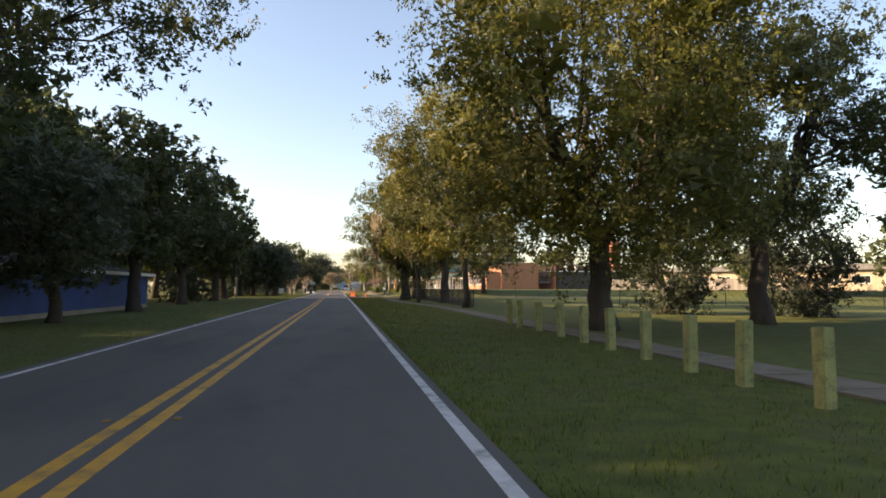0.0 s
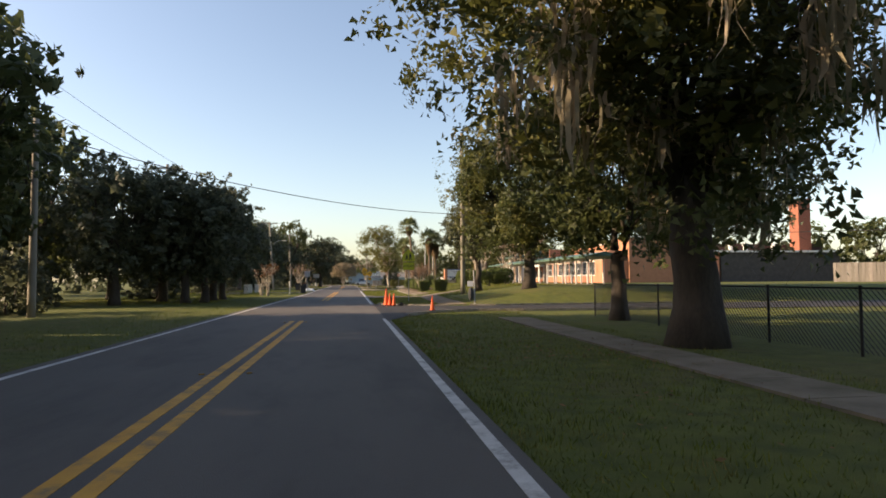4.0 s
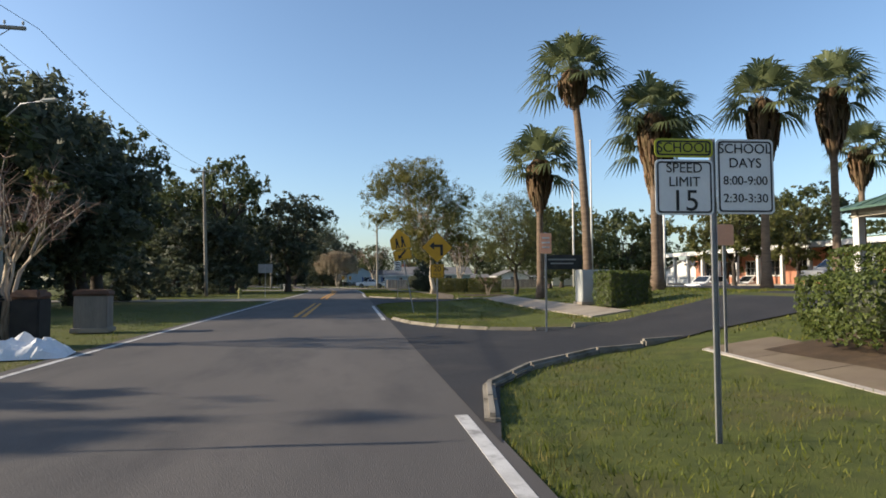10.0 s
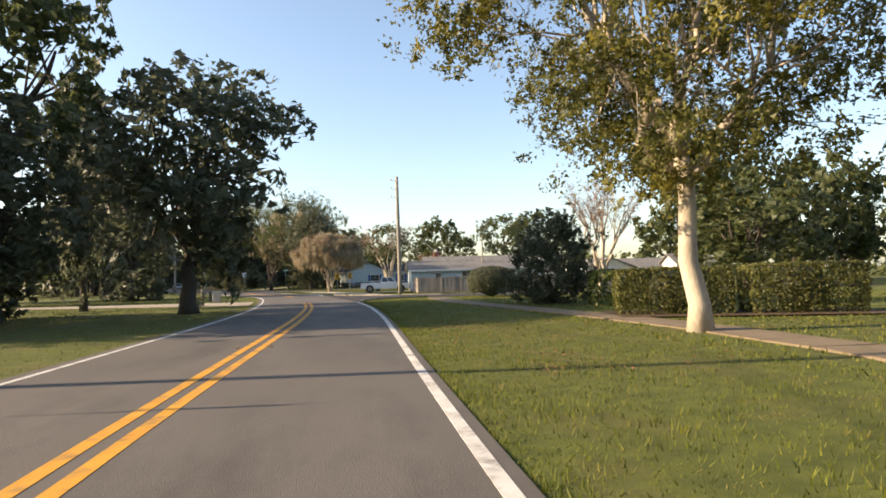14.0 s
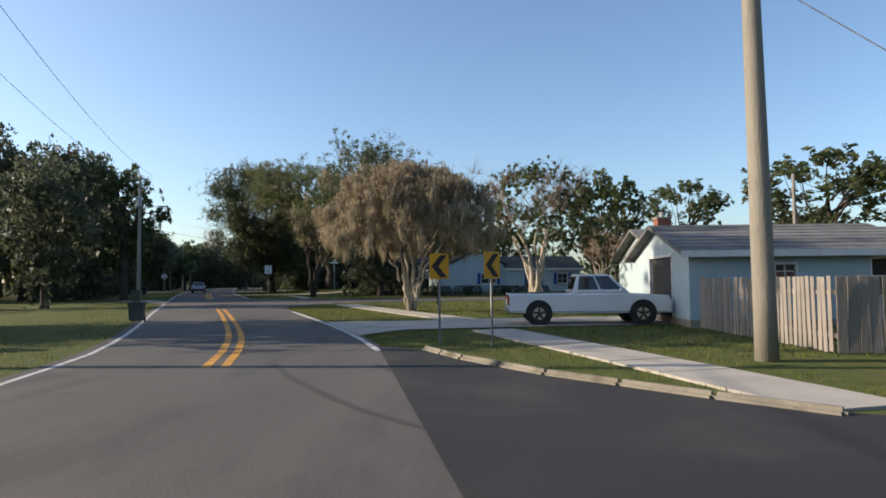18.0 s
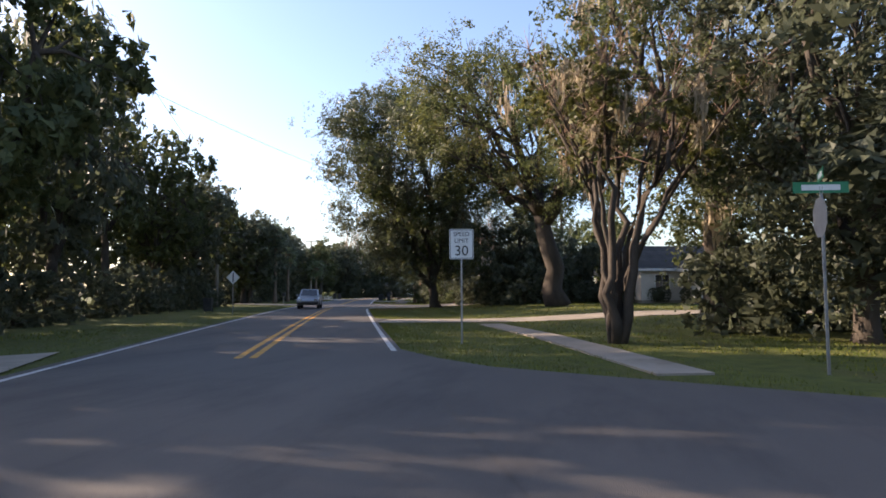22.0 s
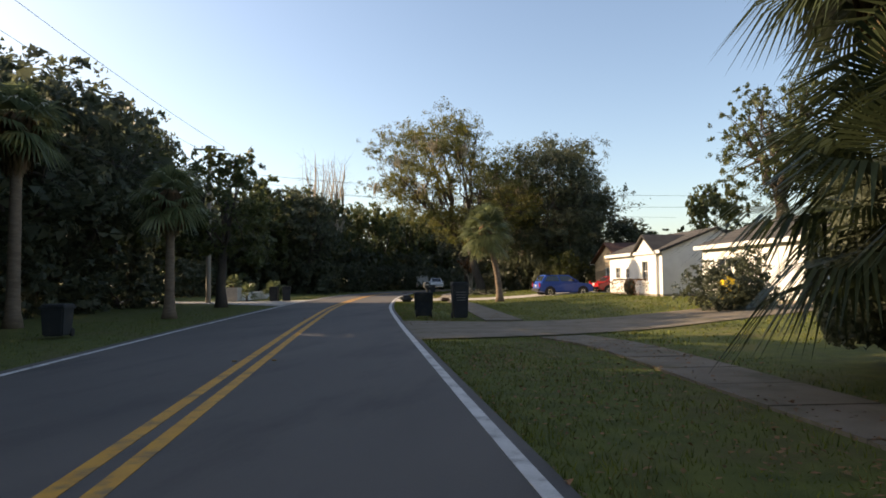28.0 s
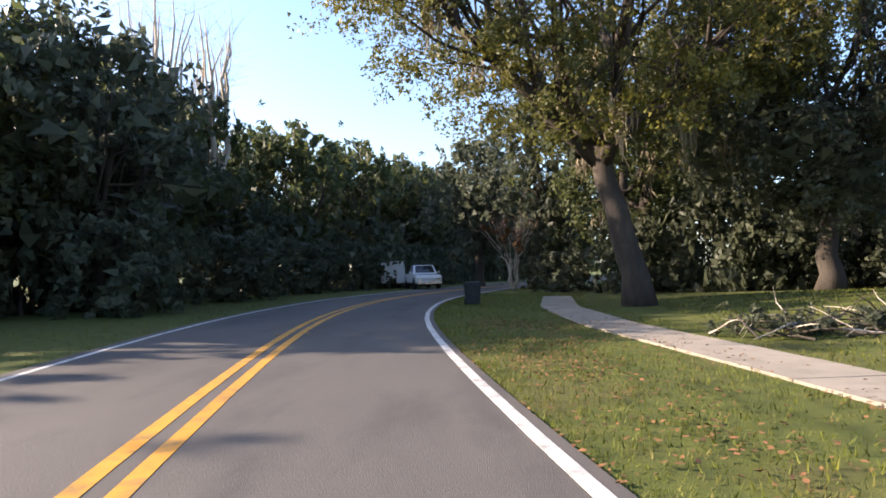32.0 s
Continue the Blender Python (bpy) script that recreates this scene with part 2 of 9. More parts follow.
WHITE_METAL = material("white painted metal", (0.72, 0.70, 0.66), (0.58, 0.56, 0.52), 0.5, scale=3, fine=40, bump=0.05)
DARK_METAL = material("dark metal", (0.035, 0.035, 0.037), (0.02, 0.02, 0.02), 0.5, 0.4, scale=5, fine=50, bump=0.05)
GREY_BOX = material("grey cabinet paint", (0.40, 0.41, 0.39), (0.31, 0.32, 0.30), 0.6, scale=2, fine=40, bump=0.08)
RUST = material("rusty steel", (0.15, 0.085, 0.055), (0.085, 0.05, 0.036), 0.85, 0.2, scale=6, fine=40, bump=0.3)
SIGN_WHITE = material("white sign sheeting", (0.74, 0.74, 0.72), (0.66, 0.66, 0.63), 0.45, scale=3, fine=30, bump=0.03)
SIGN_YELLOW = material("amber sign sheeting", (0.62, 0.33, 0.025), (0.52, 0.27, 0.02), 0.45, scale=3, fine=30, bump=0.03)
SIGN_LIME = material("lime sign sheeting", (0.46, 0.46, 0.035), (0.38, 0.38, 0.035), 0.45, scale=3, fine=30, bump=0.03)
SIGN_GREEN = material("green sign sheeting", (0.02, 0.22, 0.10), (0.015, 0.17, 0.08), 0.45, scale=3, fine=30, bump=0.03)
SIGN_ORANGE = material("faded orange sign sheeting", (0.70, 0.36, 0.22), (0.60, 0.30, 0.18), 0.55, scale=3, fine=30, bump=0.03)
SIGN_BLACK = material("black sign ink", (0.02, 0.02, 0.02), (0.035, 0.033, 0.03), 0.6, scale=5, fine=40, bump=0)
SIGN_BLUE = material("blue sign frame", (0.02, 0.07, 0.25), (0.015, 0.05, 0.18), 0.5, scale=3, fine=30, bump=0.03)
SIGN_BACK = material("dull aluminium sign back", (0.34, 0.34, 0.34), (0.26, 0.26, 0.26), 0.55, 0.5, scale=4, fine=40, bump=0.05)
CONE = material("orange cone plastic", (0.80, 0.115, 0.025), (0.66, 0.085, 0.02), 0.55, scale=4, fine=30, bump=0.05)
BLACK_RUBBER = material("black rubber", (0.022, 0.021, 0.02), (0.035, 0.033, 0.03), 0.8, scale=5, fine=50, bump=0.1)
BIN = material("dark bin plastic", (0.03, 0.034, 0.036), (0.02, 0.022, 0.024), 0.6, scale=3, fine=40, bump=0.08, stain=(0.09, 0.08, 0.065), stain_scale=2, stain_amount=0.4)
BIN_GREEN = material("grey green bin plastic", (0.085, 0.105, 0.09), (0.06, 0.075, 0.065), 0.6, scale=3, fine=40, bump=0.08)
BRICK = material("school brick", (0.46, 0.21, 0.125), (0.37, 0.165, 0.10), 0.9, scale=2, fine=40, bump=0.3, spread=0.12)
STUCCO = material("cream stucco", (0.70, 0.62, 0.50), (0.60, 0.52, 0.42), 0.9, scale=1.5, fine=60, bump=0.2)
SIDING_WHITE = material("white painted siding", (0.76, 0.74, 0.70), (0.66, 0.64, 0.60), 0.7, scale=1.5, fine=40, bump=0.08, stain=(0.50, 0.48, 0.43), stain_scale=0.8, stain_amount=0.4)
SIDING_BLUE = material("pale blue siding", (0.42, 0.50, 0.52), (0.35, 0.42, 0.44), 0.75, scale=1.5, fine=40, bump=0.08)
SIDING_CREAM = material("cream siding", (0.60, 0.54, 0.46), (0.50, 0.45, 0.38), 0.8, scale=1.5, fine=40, bump=0.08)
SIDING_TAN = material("tan siding", (0.42, 0.33, 0.23), (0.34, 0.265, 0.185), 0.8, scale=1.5, fine=40, bump=0.08)
SLATE = material("dark slate siding", (0.055, 0.06, 0.08), (0.04, 0.045, 0.06), 0.8, scale=1.5, fine=40, bump=0.1)
WALL_BLUE = material("deep blue painted wall", (0.03, 0.07, 0.20), (0.022, 0.05, 0.15), 0.7, scale=1.5, fine=40, bump=0.1)
ROOF_GREY = material("grey shingles", (0.20, 0.19, 0.18), (0.12, 0.115, 0.11), 0.95, scale=2, fine=25, bump=0.5, spread=0.15)
ROOF_DARK = material("dark shingles", (0.075, 0.068, 0.062), (0.045, 0.042, 0.04), 0.95, scale=2, fine=25, bump=0.5, spread=0.15)
ROOF_RED = material("red brown shingles", (0.10, 0.05, 0.04), (0.065, 0.034, 0.028), 0.95, scale=2, fine=25, bump=0.5, spread=0.15)
ROOF_GREEN = material("green metal roof", (0.10, 0.17, 0.13), (0.07, 0.125, 0.095), 0.45, 0.2, scale=2, fine=30, bump=0.05)
CHIMNEY = material("red chimney brick", (0.30, 0.11, 0.07), (0.20, 0.075, 0.05), 0.9, scale=6, fine=40, bump=0.4)
CAR_WHITE = material("white car paint", (0.74, 0.74, 0.73), (0.68, 0.68, 0.67), 0.25, scale=1, fine=10, bump=0, coat=0.6, spec=0.5)
CAR_BLUE = material("blue car paint", (0.012, 0.07, 0.33), (0.01, 0.06, 0.28), 0.35, scale=1, fine=10, bump=0, coat=0.15, spec=0.3)
CAR_RED = material("red car paint", (0.45, 0.02, 0.02), (0.38, 0.016, 0.016), 0.25, scale=1, fine=10, bump=0, coat=0.7, spec=0.5)
CAR_SILVER = material("silver car paint", (0.42, 0.43, 0.45), (0.36, 0.37, 0.39), 0.3, 0.5, scale=1, fine=10, bump=0, coat=0.5)
GLASS = material("dark window glass", (0.025, 0.03, 0.035), (0.018, 0.02, 0.024), 0.06, scale=1, fine=5, bump=0, spec=0.8)
CHROME = material("dull chrome", (0.6, 0.6, 0.6), (0.5, 0.5, 0.5), 0.25, 0.95, scale=4, fine=40, bump=0)
LAMP_RED = material("red lamp lens", (0.45, 0.012, 0.012), (0.38, 0.01, 0.01), 0.3, scale=4, fine=40, bump=0)
SHEET = material("white crumpled sheet", (0.75, 0.75, 0.74), (0.62, 0.62, 0.62), 0.8, scale=3, fine=20, bump=0.3)
STONE = material("pale stone wall", (0.52, 0.48, 0.41), (0.38, 0.35, 0.30), 0.9, scale=3, fine=30, bump=0.5)
YELLOW_THING = material("yellow toy plastic", (0.75, 0.50, 0.02), (0.65, 0.43, 0.02), 0.5, scale=3, fine=30, bump=0)

# ---------------- building helpers ----------------


class Build:
    """Collects vertices and faces of one mesh."""

    def __init__(self):
        self.v, self.f = [], []

    def add(self, verts, faces):
        k = len(self.v)
        self.v += [tuple(p) for p in verts]
        self.f += [tuple(i + k for i in q) for q in faces]
        return self

    def box(self, x, y, z, sx, sy, sz, rz=0.0, taper=1.0):
        """A box on z with its middle at x, y; the top is taper times as wide."""
        c, s = math.cos(radians(rz)), math.sin(radians(rz))
        out = []
        for k, w in ((0, 1.0), (1, taper)):
            for a, b in ((-1, -1), (1, -1), (1, 1), (-1, 1)):
                px, py = a * sx * w / 2, b * sy * w / 2
                out.append((x + c * px - s * py, y + s * px + c * py, z + k * sz))
        return self.add(out, [(3, 2, 1, 0), (4, 5, 6, 7), (0, 1, 5, 4), (1, 2, 6, 5), (2, 3, 7, 6), (3, 0, 4, 7)])

    def tube(self, pts, radii, seg=8, cap=True):
        pts = [Vector(p) for p in pts]
        ring, faces = [], []
        for i, p in enumerate(pts):
            d = (pts[min(i + 1, len(pts) - 1)] - pts[max(i - 1, 0)]).normalized()
            a = d.orthogonal().normalized() if abs(d.z) < 0.9 else Vector((1, 0, 0)).cross(d).normalized()
            b = d.cross(a)
            for j in range(seg):
                t = 2 * math.pi * j / seg
                ring.append(p + (a * math.cos(t) + b * math.sin(t)) * radii[i])
        for i in range(len(pts) - 1):
            for j in range(seg):
                k = (j + 1) % seg
                faces.append((i * seg + j, i * seg + k, (i + 1) * seg + k, (i + 1) * seg + j))
        if cap:
            faces += [tuple(range(seg))[::-1], tuple((len(pts) - 1) * seg + j for j in range(seg))]
        return self.add(ring, faces)

    def prism(self, outline, z0, z1):
        """A flat outline (anticlockwise) raised from z0 to z1."""
        n = len(outline)
        out = [(x, y, z0) for x, y in outline] + [(x, y, z1) for x, y in outline]
        return self.add(out, [tuple(range(n))[::-1], tuple(range(n, 2 * n))] + [(i, (i + 1) % n, n + (i + 1) % n, n + i) for i in range(n)])

    def panel(self, outline, y0, y1):
        """An outline in x, z with thickness from y0 to y1."""
        n = len(outline)
        out = [(x, y0, z) for x, z in outline] + [(x, y1, z) for x, z in outline]
        return self.add(out, [tuple(range(n)), tuple(range(n, 2 * n))[::-1]] + [(i, n + i, n + (i + 1) % n, (i + 1) % n) for i in range(n)])

    def lathe(self, profile, seg=12, x=0.0, y=0.0):
        """Rings of (radius, z), closed at both ends."""
        out = [(x + r * math.cos(2 * math.pi * j / seg), y + r * math.sin(2 * math.pi * j / seg), z) for r, z in profile for j in range(seg)]
        m = len(profile)
        faces = [(i * seg + j, i * seg + (j + 1) % seg, (i + 1) * seg + (j + 1) % seg, (i + 1) * seg + j) for i in range(m - 1) for j in range(seg)]
        faces += [tuple(range(seg))[::-1], tuple((m - 1) * seg + j for j in range(seg))]
        return self.add(out, faces)

    def mesh(self, name, mat, smooth=False):
        me = bpy.data.meshes.new(name)
        me.from_pydata(self.v, [], self.f)
        me.materials.append(mat)
        if smooth:
            me.polygons.foreach_set("use_smooth", [True] * len(me.polygons))
        me.update()
        return me


def soft_box(sx, sy, sz, bevel, name, mat, taper=1.0, seg=2):
    """A box on its base with rounded edges."""
    bm = bmesh.new()
    bmesh.ops.create_cube(bm, size=1.0)
    for v in bm.verts:
        w = taper if v.co.z > 0 else 1.0
        v.co = Vector((v.co.x * sx * w, v.co.y * sy * w, (v.co.z + 0.5) * sz))
    bmesh.ops.bevel(bm, geom=bm.edges[:], offset=bevel, segments=seg, affect="EDGES", clamp_overlap=True)
    me = bpy.data.meshes.new(name)
    bm.to_mesh(me)
    bm.free()
    me.materials.append(mat)
    return me


def part(name, what, mat=None, parent=None, label="", m=None, smooth=False):
    """One mesh object, from a Build or a mesh, under its thing."""
    me = what.mesh(name, mat, smooth) if isinstance(what, Build) else what
    ob = new(name, me)
    if parent:
        ob.parent = parent
    if m is not None:
        ob.matrix_basis = m
    if label:
        tagged(ob, label)
    return ob


def thing(name, label, category, m=None, group="", kind=""):
    ob = new(name)
    ob.empty_display_size = 0.2
    if m is not None:
        ob.matrix_basis = m
    return tagged(ob, label, category, group, kind)


def array_mesh(name, verts, faces, mat):
    """A mesh from arrays of vertices and equal-sided faces."""
    me = bpy.data.meshes.new(name)
    k = faces.shape[1]
    me.vertices.add(len(verts))
    me.vertices.foreach_set("co", np.ascontiguousarray(verts, dtype=np.float32).ravel())
    me.loops.add(faces.size)
    me.loops.foreach_set("vertex_index", np.ascontiguousarray(faces, dtype=np.int32).ravel())
    me.polygons.add(len(faces))
    me.polygons.foreach_set("loop_start", np.arange(0, faces.size, k, dtype=np.int32))
    me.materials.append(mat)
    me.update(calc_edges=True)
    return me


# ---------------- the lie of the land ----------------
# The right-hand edge line of the road: y, x
EDGE = [(-400, 1.3), (-140, 1.3), (-80, 1.28), (-30, 1.27), (18, 1.14), (45, 1.11), (82, 1.07), (105, 1.0), (118, 0.85), (128, 0.5), (138, -0.25), (150, -1.9),
        (158, -3.4), (166.2, -5.5), (177.3, -9.7), (190, -15.0), (211.5, -24.1), (228, -30.9), (243, -36.9), (262.6, -44.05), (274.9, -48.5),
        (285.6, -52.3), (296, -55.8), (305, -58.4), (314.4, -60.85), (323, -62.7), (329, -63.6), (335, -63.9), (341, -63.5), (352, -60.8),
        (366, -55.0), (390, -42.0), (520, 30.0)]


def edge_x(y):
    """x of the right edge line, by a smooth curve through EDGE."""
    k = 1
    while k < len(EDGE) - 2 and EDGE[k + 1][0] < y:
        k += 1
    (y0, x0), (y1, x1), (y2, x2), (y3, x3) = EDGE[k - 1], EDGE[k], EDGE[min(k + 1, len(EDGE) - 1)], EDGE[min(k + 2, len(EDGE) - 1)]
    if y2 <= y1:
        return x1
    m1, m2 = (x2 - x0) / (y2 - y0), (x3 - x1) / max(y3 - y1, 1e-6)
    h = y2 - y1
    t = (y - y1) / h
    return (2 * t**3 - 3 * t**2 + 1) * x1 + (t**3 - 2 * t**2 + t) * h * m1 + (-2 * t**3 + 3 * t**2) * x2 + (t**3 - t**2) * h * m2


def across(y, d):
    """The point d metres to the right of the yellow line, level with the edge line at y."""
    s = (edge_x(y + 0.5) - edge_x(y - 0.5))
    n = math.hypot(1, s)
    return edge_x(y) + (d - 3.3) / n, y - (d - 3.3) * s / n


LEFT_Y = [-300, -30, 20, 45, 65, 100, 140, 165, 182, 205, 230, 270, 295, 320, 420]
LEFT_D = [-3.3, -3.25, -2.95, -2.75, -3.1, -3.15, -2.8, -2.7, -3.3, -3.5, -3.7, -3.9, -3.2, -3.25, -3.25]


def left_d(y):
    """How far the left edge line lies from the yellow lines."""
    return float(np.interp(y, LEFT_Y, LEFT_D))


def step(a, b, v):
    t = min(max((v - a) / (b - a), 0.0), 1.0)
    return t * t * (3 - 2 * t)


def lie(x, y):
    """Height of the ground: the school's lawn stands on a bank to the right, and some front yards rise a little."""
    z = min(max((x - 5.9) / 7.0, 0.0), 1.0) * step(7, 12, y) * (1 - step(88, 99, y))
    if y > 150:
        z += 0.45 * step(6, 16, x - edge_x(min(y, 340))) * step(214, 232, y) * (1 - step(330, 345, y))
    return z


# ---------------- ground, road and paths ----------------
gx = np.array([-3000, -900, -350, -170, -120] + list(np.arange(-104, 64, 1.5)) + [70, 90, 140, 400, 1000, 3000], float)
gy = np.array([-3000, -900, -350] + list(np.arange(-160, 430, 2.5)) + [480, 600, 1200, 3000], float)
gv = np.array([(x, y, lie(x, y) - 0.025) for y in gy for x in gx])
gi = np.arange(len(gx) * len(gy)).reshape(len(gy), len(gx))
gf = np.stack([gi[:-1, :-1], gi[:-1, 1:], gi[1:, 1:], gi[1:, :-1]], -1).reshape(-1, 4)
ground = new("ground", array_mesh("ground", gv, gf, LAWN))
tagged(ground, "lawn grass with brown patches, dry leaves and bare soil", "ground", kind="structure")

ROAD_Y = list(np.arange(-300, 300, 2.0)) + list(np.arange(300, 420, 1.5))


def centre_d(y):
    """How far the painted centre wanders from the middle of the lanes."""
    return float(np.interp(y, (-80, -37, 20, 45, 80, 108, 138, 165, 178, 221, 268, 290, 314), (-0.05, 0.1, 0.14, 0.17, 0.08, 0.0, 0.15, 0.18, 0.05, -0.1, 0.0, 0.1, 0.07)))


def ribbon(name, ys, d0, d1, top, mat, label, category, thick=0.12, kind="structure", parent=None, left=0):
    """A strip along the road between the offsets d0 and d1; left 1 counts both from the left edge line, left 2 only d0, left 3 both from the painted centre."""
    b = Build()
    v, f = [], []
    for y in ys:
        shift = (0.0, left_d(y), 0.0, centre_d(y))[left]
        a, b_ = (d0 + shift, d1 + shift) if left != 2 else (d0 + left_d(y), d1)
        for d, z in ((a, top - thick), (a, top), (b_, top), (b_, top - thick)):
            v.append((*across(y, d), z))
    for i in range(len(ys) - 1):
        for j in range(3):
            f.append((i * 4 + j, i * 4 + j + 1, (i + 1) * 4 + j + 1, (i + 1) * 4 + j)[::-1])
    f += [(0, 1, 2, 3), tuple(4 * (len(ys) - 1) + j for j in (3, 2, 1, 0))]
    b.add(v, f)
    ob = part(name, b, mat, parent)
    return tagged(ob, label, category, kind=kind) if not parent else ob


road = ribbon("road", ROAD_Y, -0.3, 3.5, 0.0, ASPHALT, "two-lane road of worn grey-brown asphalt", "road", left=2)


def spans(start, end, gaps):
    """The stretches of start..end that lie outside the gaps."""
    at, out = start, []
    for a, b in gaps:
        if a > at:
            out.append((at, min(a, end)))
        at = b
    if at < end:
        out.append((at, end))
    return out


def paint(name, d, width, gaps, mat, label, end=400, left=0):
    top = thing(name, label, "road marking", kind="structure")
    for a, b in spans(-220, end, gaps):
        n = max(2, int((b - a) / 2.5))
        ribbon("line", list(np.linspace(a, b, n + 1)), d - width / 2, d + width / 2, 0.005, mat, "", "", 0.01, parent=top, left=left)
    return top


CENTRE_GAPS = [(-4.5, 19.0), (53.0, 77.5), (92.0, 101.0), (144.7, 161.8), (186.5, 208.0), (248.0, 262.0)]
paint("edge_line_right", 3.3, 0.14, [(-4.0, 10.5), (59.0, 75.0), (87.2, 106.0), (142.6, 163.5), (181.5, 209.0), (243.0, 262.5)], WHITE_PAINT,
      "worn white edge line beside the grass verge")
paint("edge_line_left", 0.0, 0.12, [], WHITE_PAINT, "worn white edge line at the far kerb", left=1)
paint("centre_line_near", 0.165, 0.165, CENTRE_GAPS, YELLOW_PAINT, "worn yellow centre line, one of a pair", left=3)
paint("centre_line_far", -0.165, 0.165, CENTRE_GAPS, YELLOW_PAINT, "worn yellow centre line, one of a pair", left=3)


STUD_Y = [y for y in np.arange(-90.7, 400, 12.2) if not any(a < y < b for a, b in CENTRE_GAPS)]
for y in STUD_Y:
    for d in (-0.36, 0.36):
        sx, sy = across(y, d + centre_d(y))
        lean = math.degrees(math.atan2(edge_x(y - 0.5) - edge_x(y + 0.5), 1.0))
        st = thing("road_stud", "small amber reflective stud glued beside the yellow lines", "road stud", pose(sx, sy, 0.0, 0, 0, lean), group="studs along the centre lines")
        part("housing", soft_box(0.11, 0.1, 0.022, 0.008, "housing", STUD_BODY, 0.75, 1), parent=st)
        part("lens", Build().box(0, -0.046, 0.006, 0.08, 0.006, 0.011), STUD_LENS, st, "amber reflector")

PAVED = []                                             # outlines of paved patches, kept free of grass


def apron(name, pairs, mat, label, category="driveway", up=0.008, n=10):
    """A paved patch lofted between pairs of points, lying on the ground."""
    v, f = [], []
    rows = []
    for (a, b), (c, d) in zip(pairs[:-1], pairs[1:]):
        for k in range(4):
            t = k / 4
            rows.append(((a[0] + (c[0] - a[0]) * t, a[1] + (c[1] - a[1]) * t), (b[0] + (d[0] - b[0]) * t, b[1] + (d[1] - b[1]) * t)))
    rows.append(pairs[-1])
    PAVED.append(np.array([p for p, _ in rows] + [q for _, q in rows[::-1]]))
    for p, q in rows:
        for k in range(n + 1):
            x, y = p[0] + (q[0] - p[0]) * k / n, p[1] + (q[1] - p[1]) * k / n
            v.append((x, y, lie(x, y) + up))
    for i in range(len(rows) - 1):
        for k in range(n):
            f.append((i * (n + 1) + k, i * (n + 1) + k + 1, (i + 1) * (n + 1) + k + 1, (i + 1) * (n + 1) + k))
    ob = part(name, Build().add(v, f), mat)
    return tagged(ob, label, category, kind="structure")


def kerb(pts, label="grimy worn concrete kerb along the corner", high=0.095, wide=0.16):
    """A kerb of cast pieces along a line."""
    top = thing("kerb", label, "kerb", kind="structure")
    for (x0, y0), (x1, y1) in zip(pts[:-1], pts[1:]):
        n = max(1, round(math.hypot(x1 - x0, y1 - y0) / 1.2))
        for k in range(n):
            ax, ay = x0 + (x1 - x0) * k / n, y0 + (y1 - y0) * k / n
            bx, by = x0 + (x1 - x0) * (k + 1) / n, y0 + (y1 - y0) * (k + 1) / n
            ln = math.hypot(bx - ax, by - ay)
            mx, my = (ax + bx) / 2, (ay + by) / 2
            me = soft_box(ln + 0.03, wide, high + 0.2, 0.05, "kerb_stone", KERB, 1.0, 2)
            part("kerb_stone", me, parent=top, m=pose(mx, my, lie(mx, my) - 0.2, 0, 0, math.degrees(math.atan2(by - ay, bx - ax))))
    return top


def sidewalk(pts, width=1.35, slab=1.5, mat=CONCRETE, label="weathered concrete pavement slabs between the lawns"):
    """Slabs along a line of points."""
    top = thing("sidewalk", label, "pavement", kind="structure")
    line = []
    for (x0, y0), (x1, y1) in zip(pts[:-1], pts[1:]):
        n = max(1, int(math.hypot(x1 - x0, y1 - y0) / 0.25))
        line += [(x0 + (x1 - x0) * k / n, y0 + (y1 - y0) * k / n) for k in range(n)]
    line.append(pts[-1])
    stepn = int(slab / 0.25)
    PAVED.append(("line", np.array(line), width / 2))
    for i in range(0, len(line) - stepn, stepn):
        (x0, y0), (x1, y1) = line[i], line[i + stepn]
        d = math.hypot(x1 - x0, y1 - y0)
        nx, ny = (y1 - y0) / d, -(x1 - x0) / d
        ux, uy = (x1 - x0) / d * 0.012, (y1 - y0) / d * 0.012
        corners = [(x0 + ux + nx * s * width / 2, y0 + uy + ny * s * width / 2) for s in (-1, 1)] + \
                  [(x1 - ux + nx * s * width / 2, y1 - uy + ny * s * width / 2) for s in (1, -1)]
        b = Build()
        tilt = random.uniform(-0.006, 0.006)
        tops = [(x, y, lie(x, y) + 0.018 + (tilt if k < 2 else -tilt)) for k, (x, y) in enumerate(corners)]
        b.add([(x, y, z - 0.08) for x, y, z in tops] + tops, [(0, 1, 2, 3), (7, 6, 5, 4), (0, 4, 5, 1), (1, 5, 6, 2), (2, 6, 7, 3), (3, 7, 4, 0)])
        part("slab", b, mat, top)
    return top


# side roads and drives, each from the road outwards
apron("side_road_school", [((1.25, -5.5), (1.25, 10.8)), ((2.4, -1.9), (1.72, 9.5)), ((3.4, -0.1), (3.0, 8.0)), ((4.6, 0.7), (4.6, 7.2)), ((5.9, 1.2), (5.7, 7.0)), ((8, 0.8), (8, 6.8)), ((14, 0.5), (14, 7.0)), ((40, 0), (40, 7.5))],
      TAR, "school entrance of dark patched asphalt", "side road")
kerb([(1.6, 10.5), (1.7, 9.45), (2.2, 8.85), (2.98, 8.05), (3.7, 7.55), (4.6, 7.2), (5.4, 7.05)])
kerb([(6.6, 7.15), (8.0, 6.75), (12.0, 6.9), (20, 7.0)])
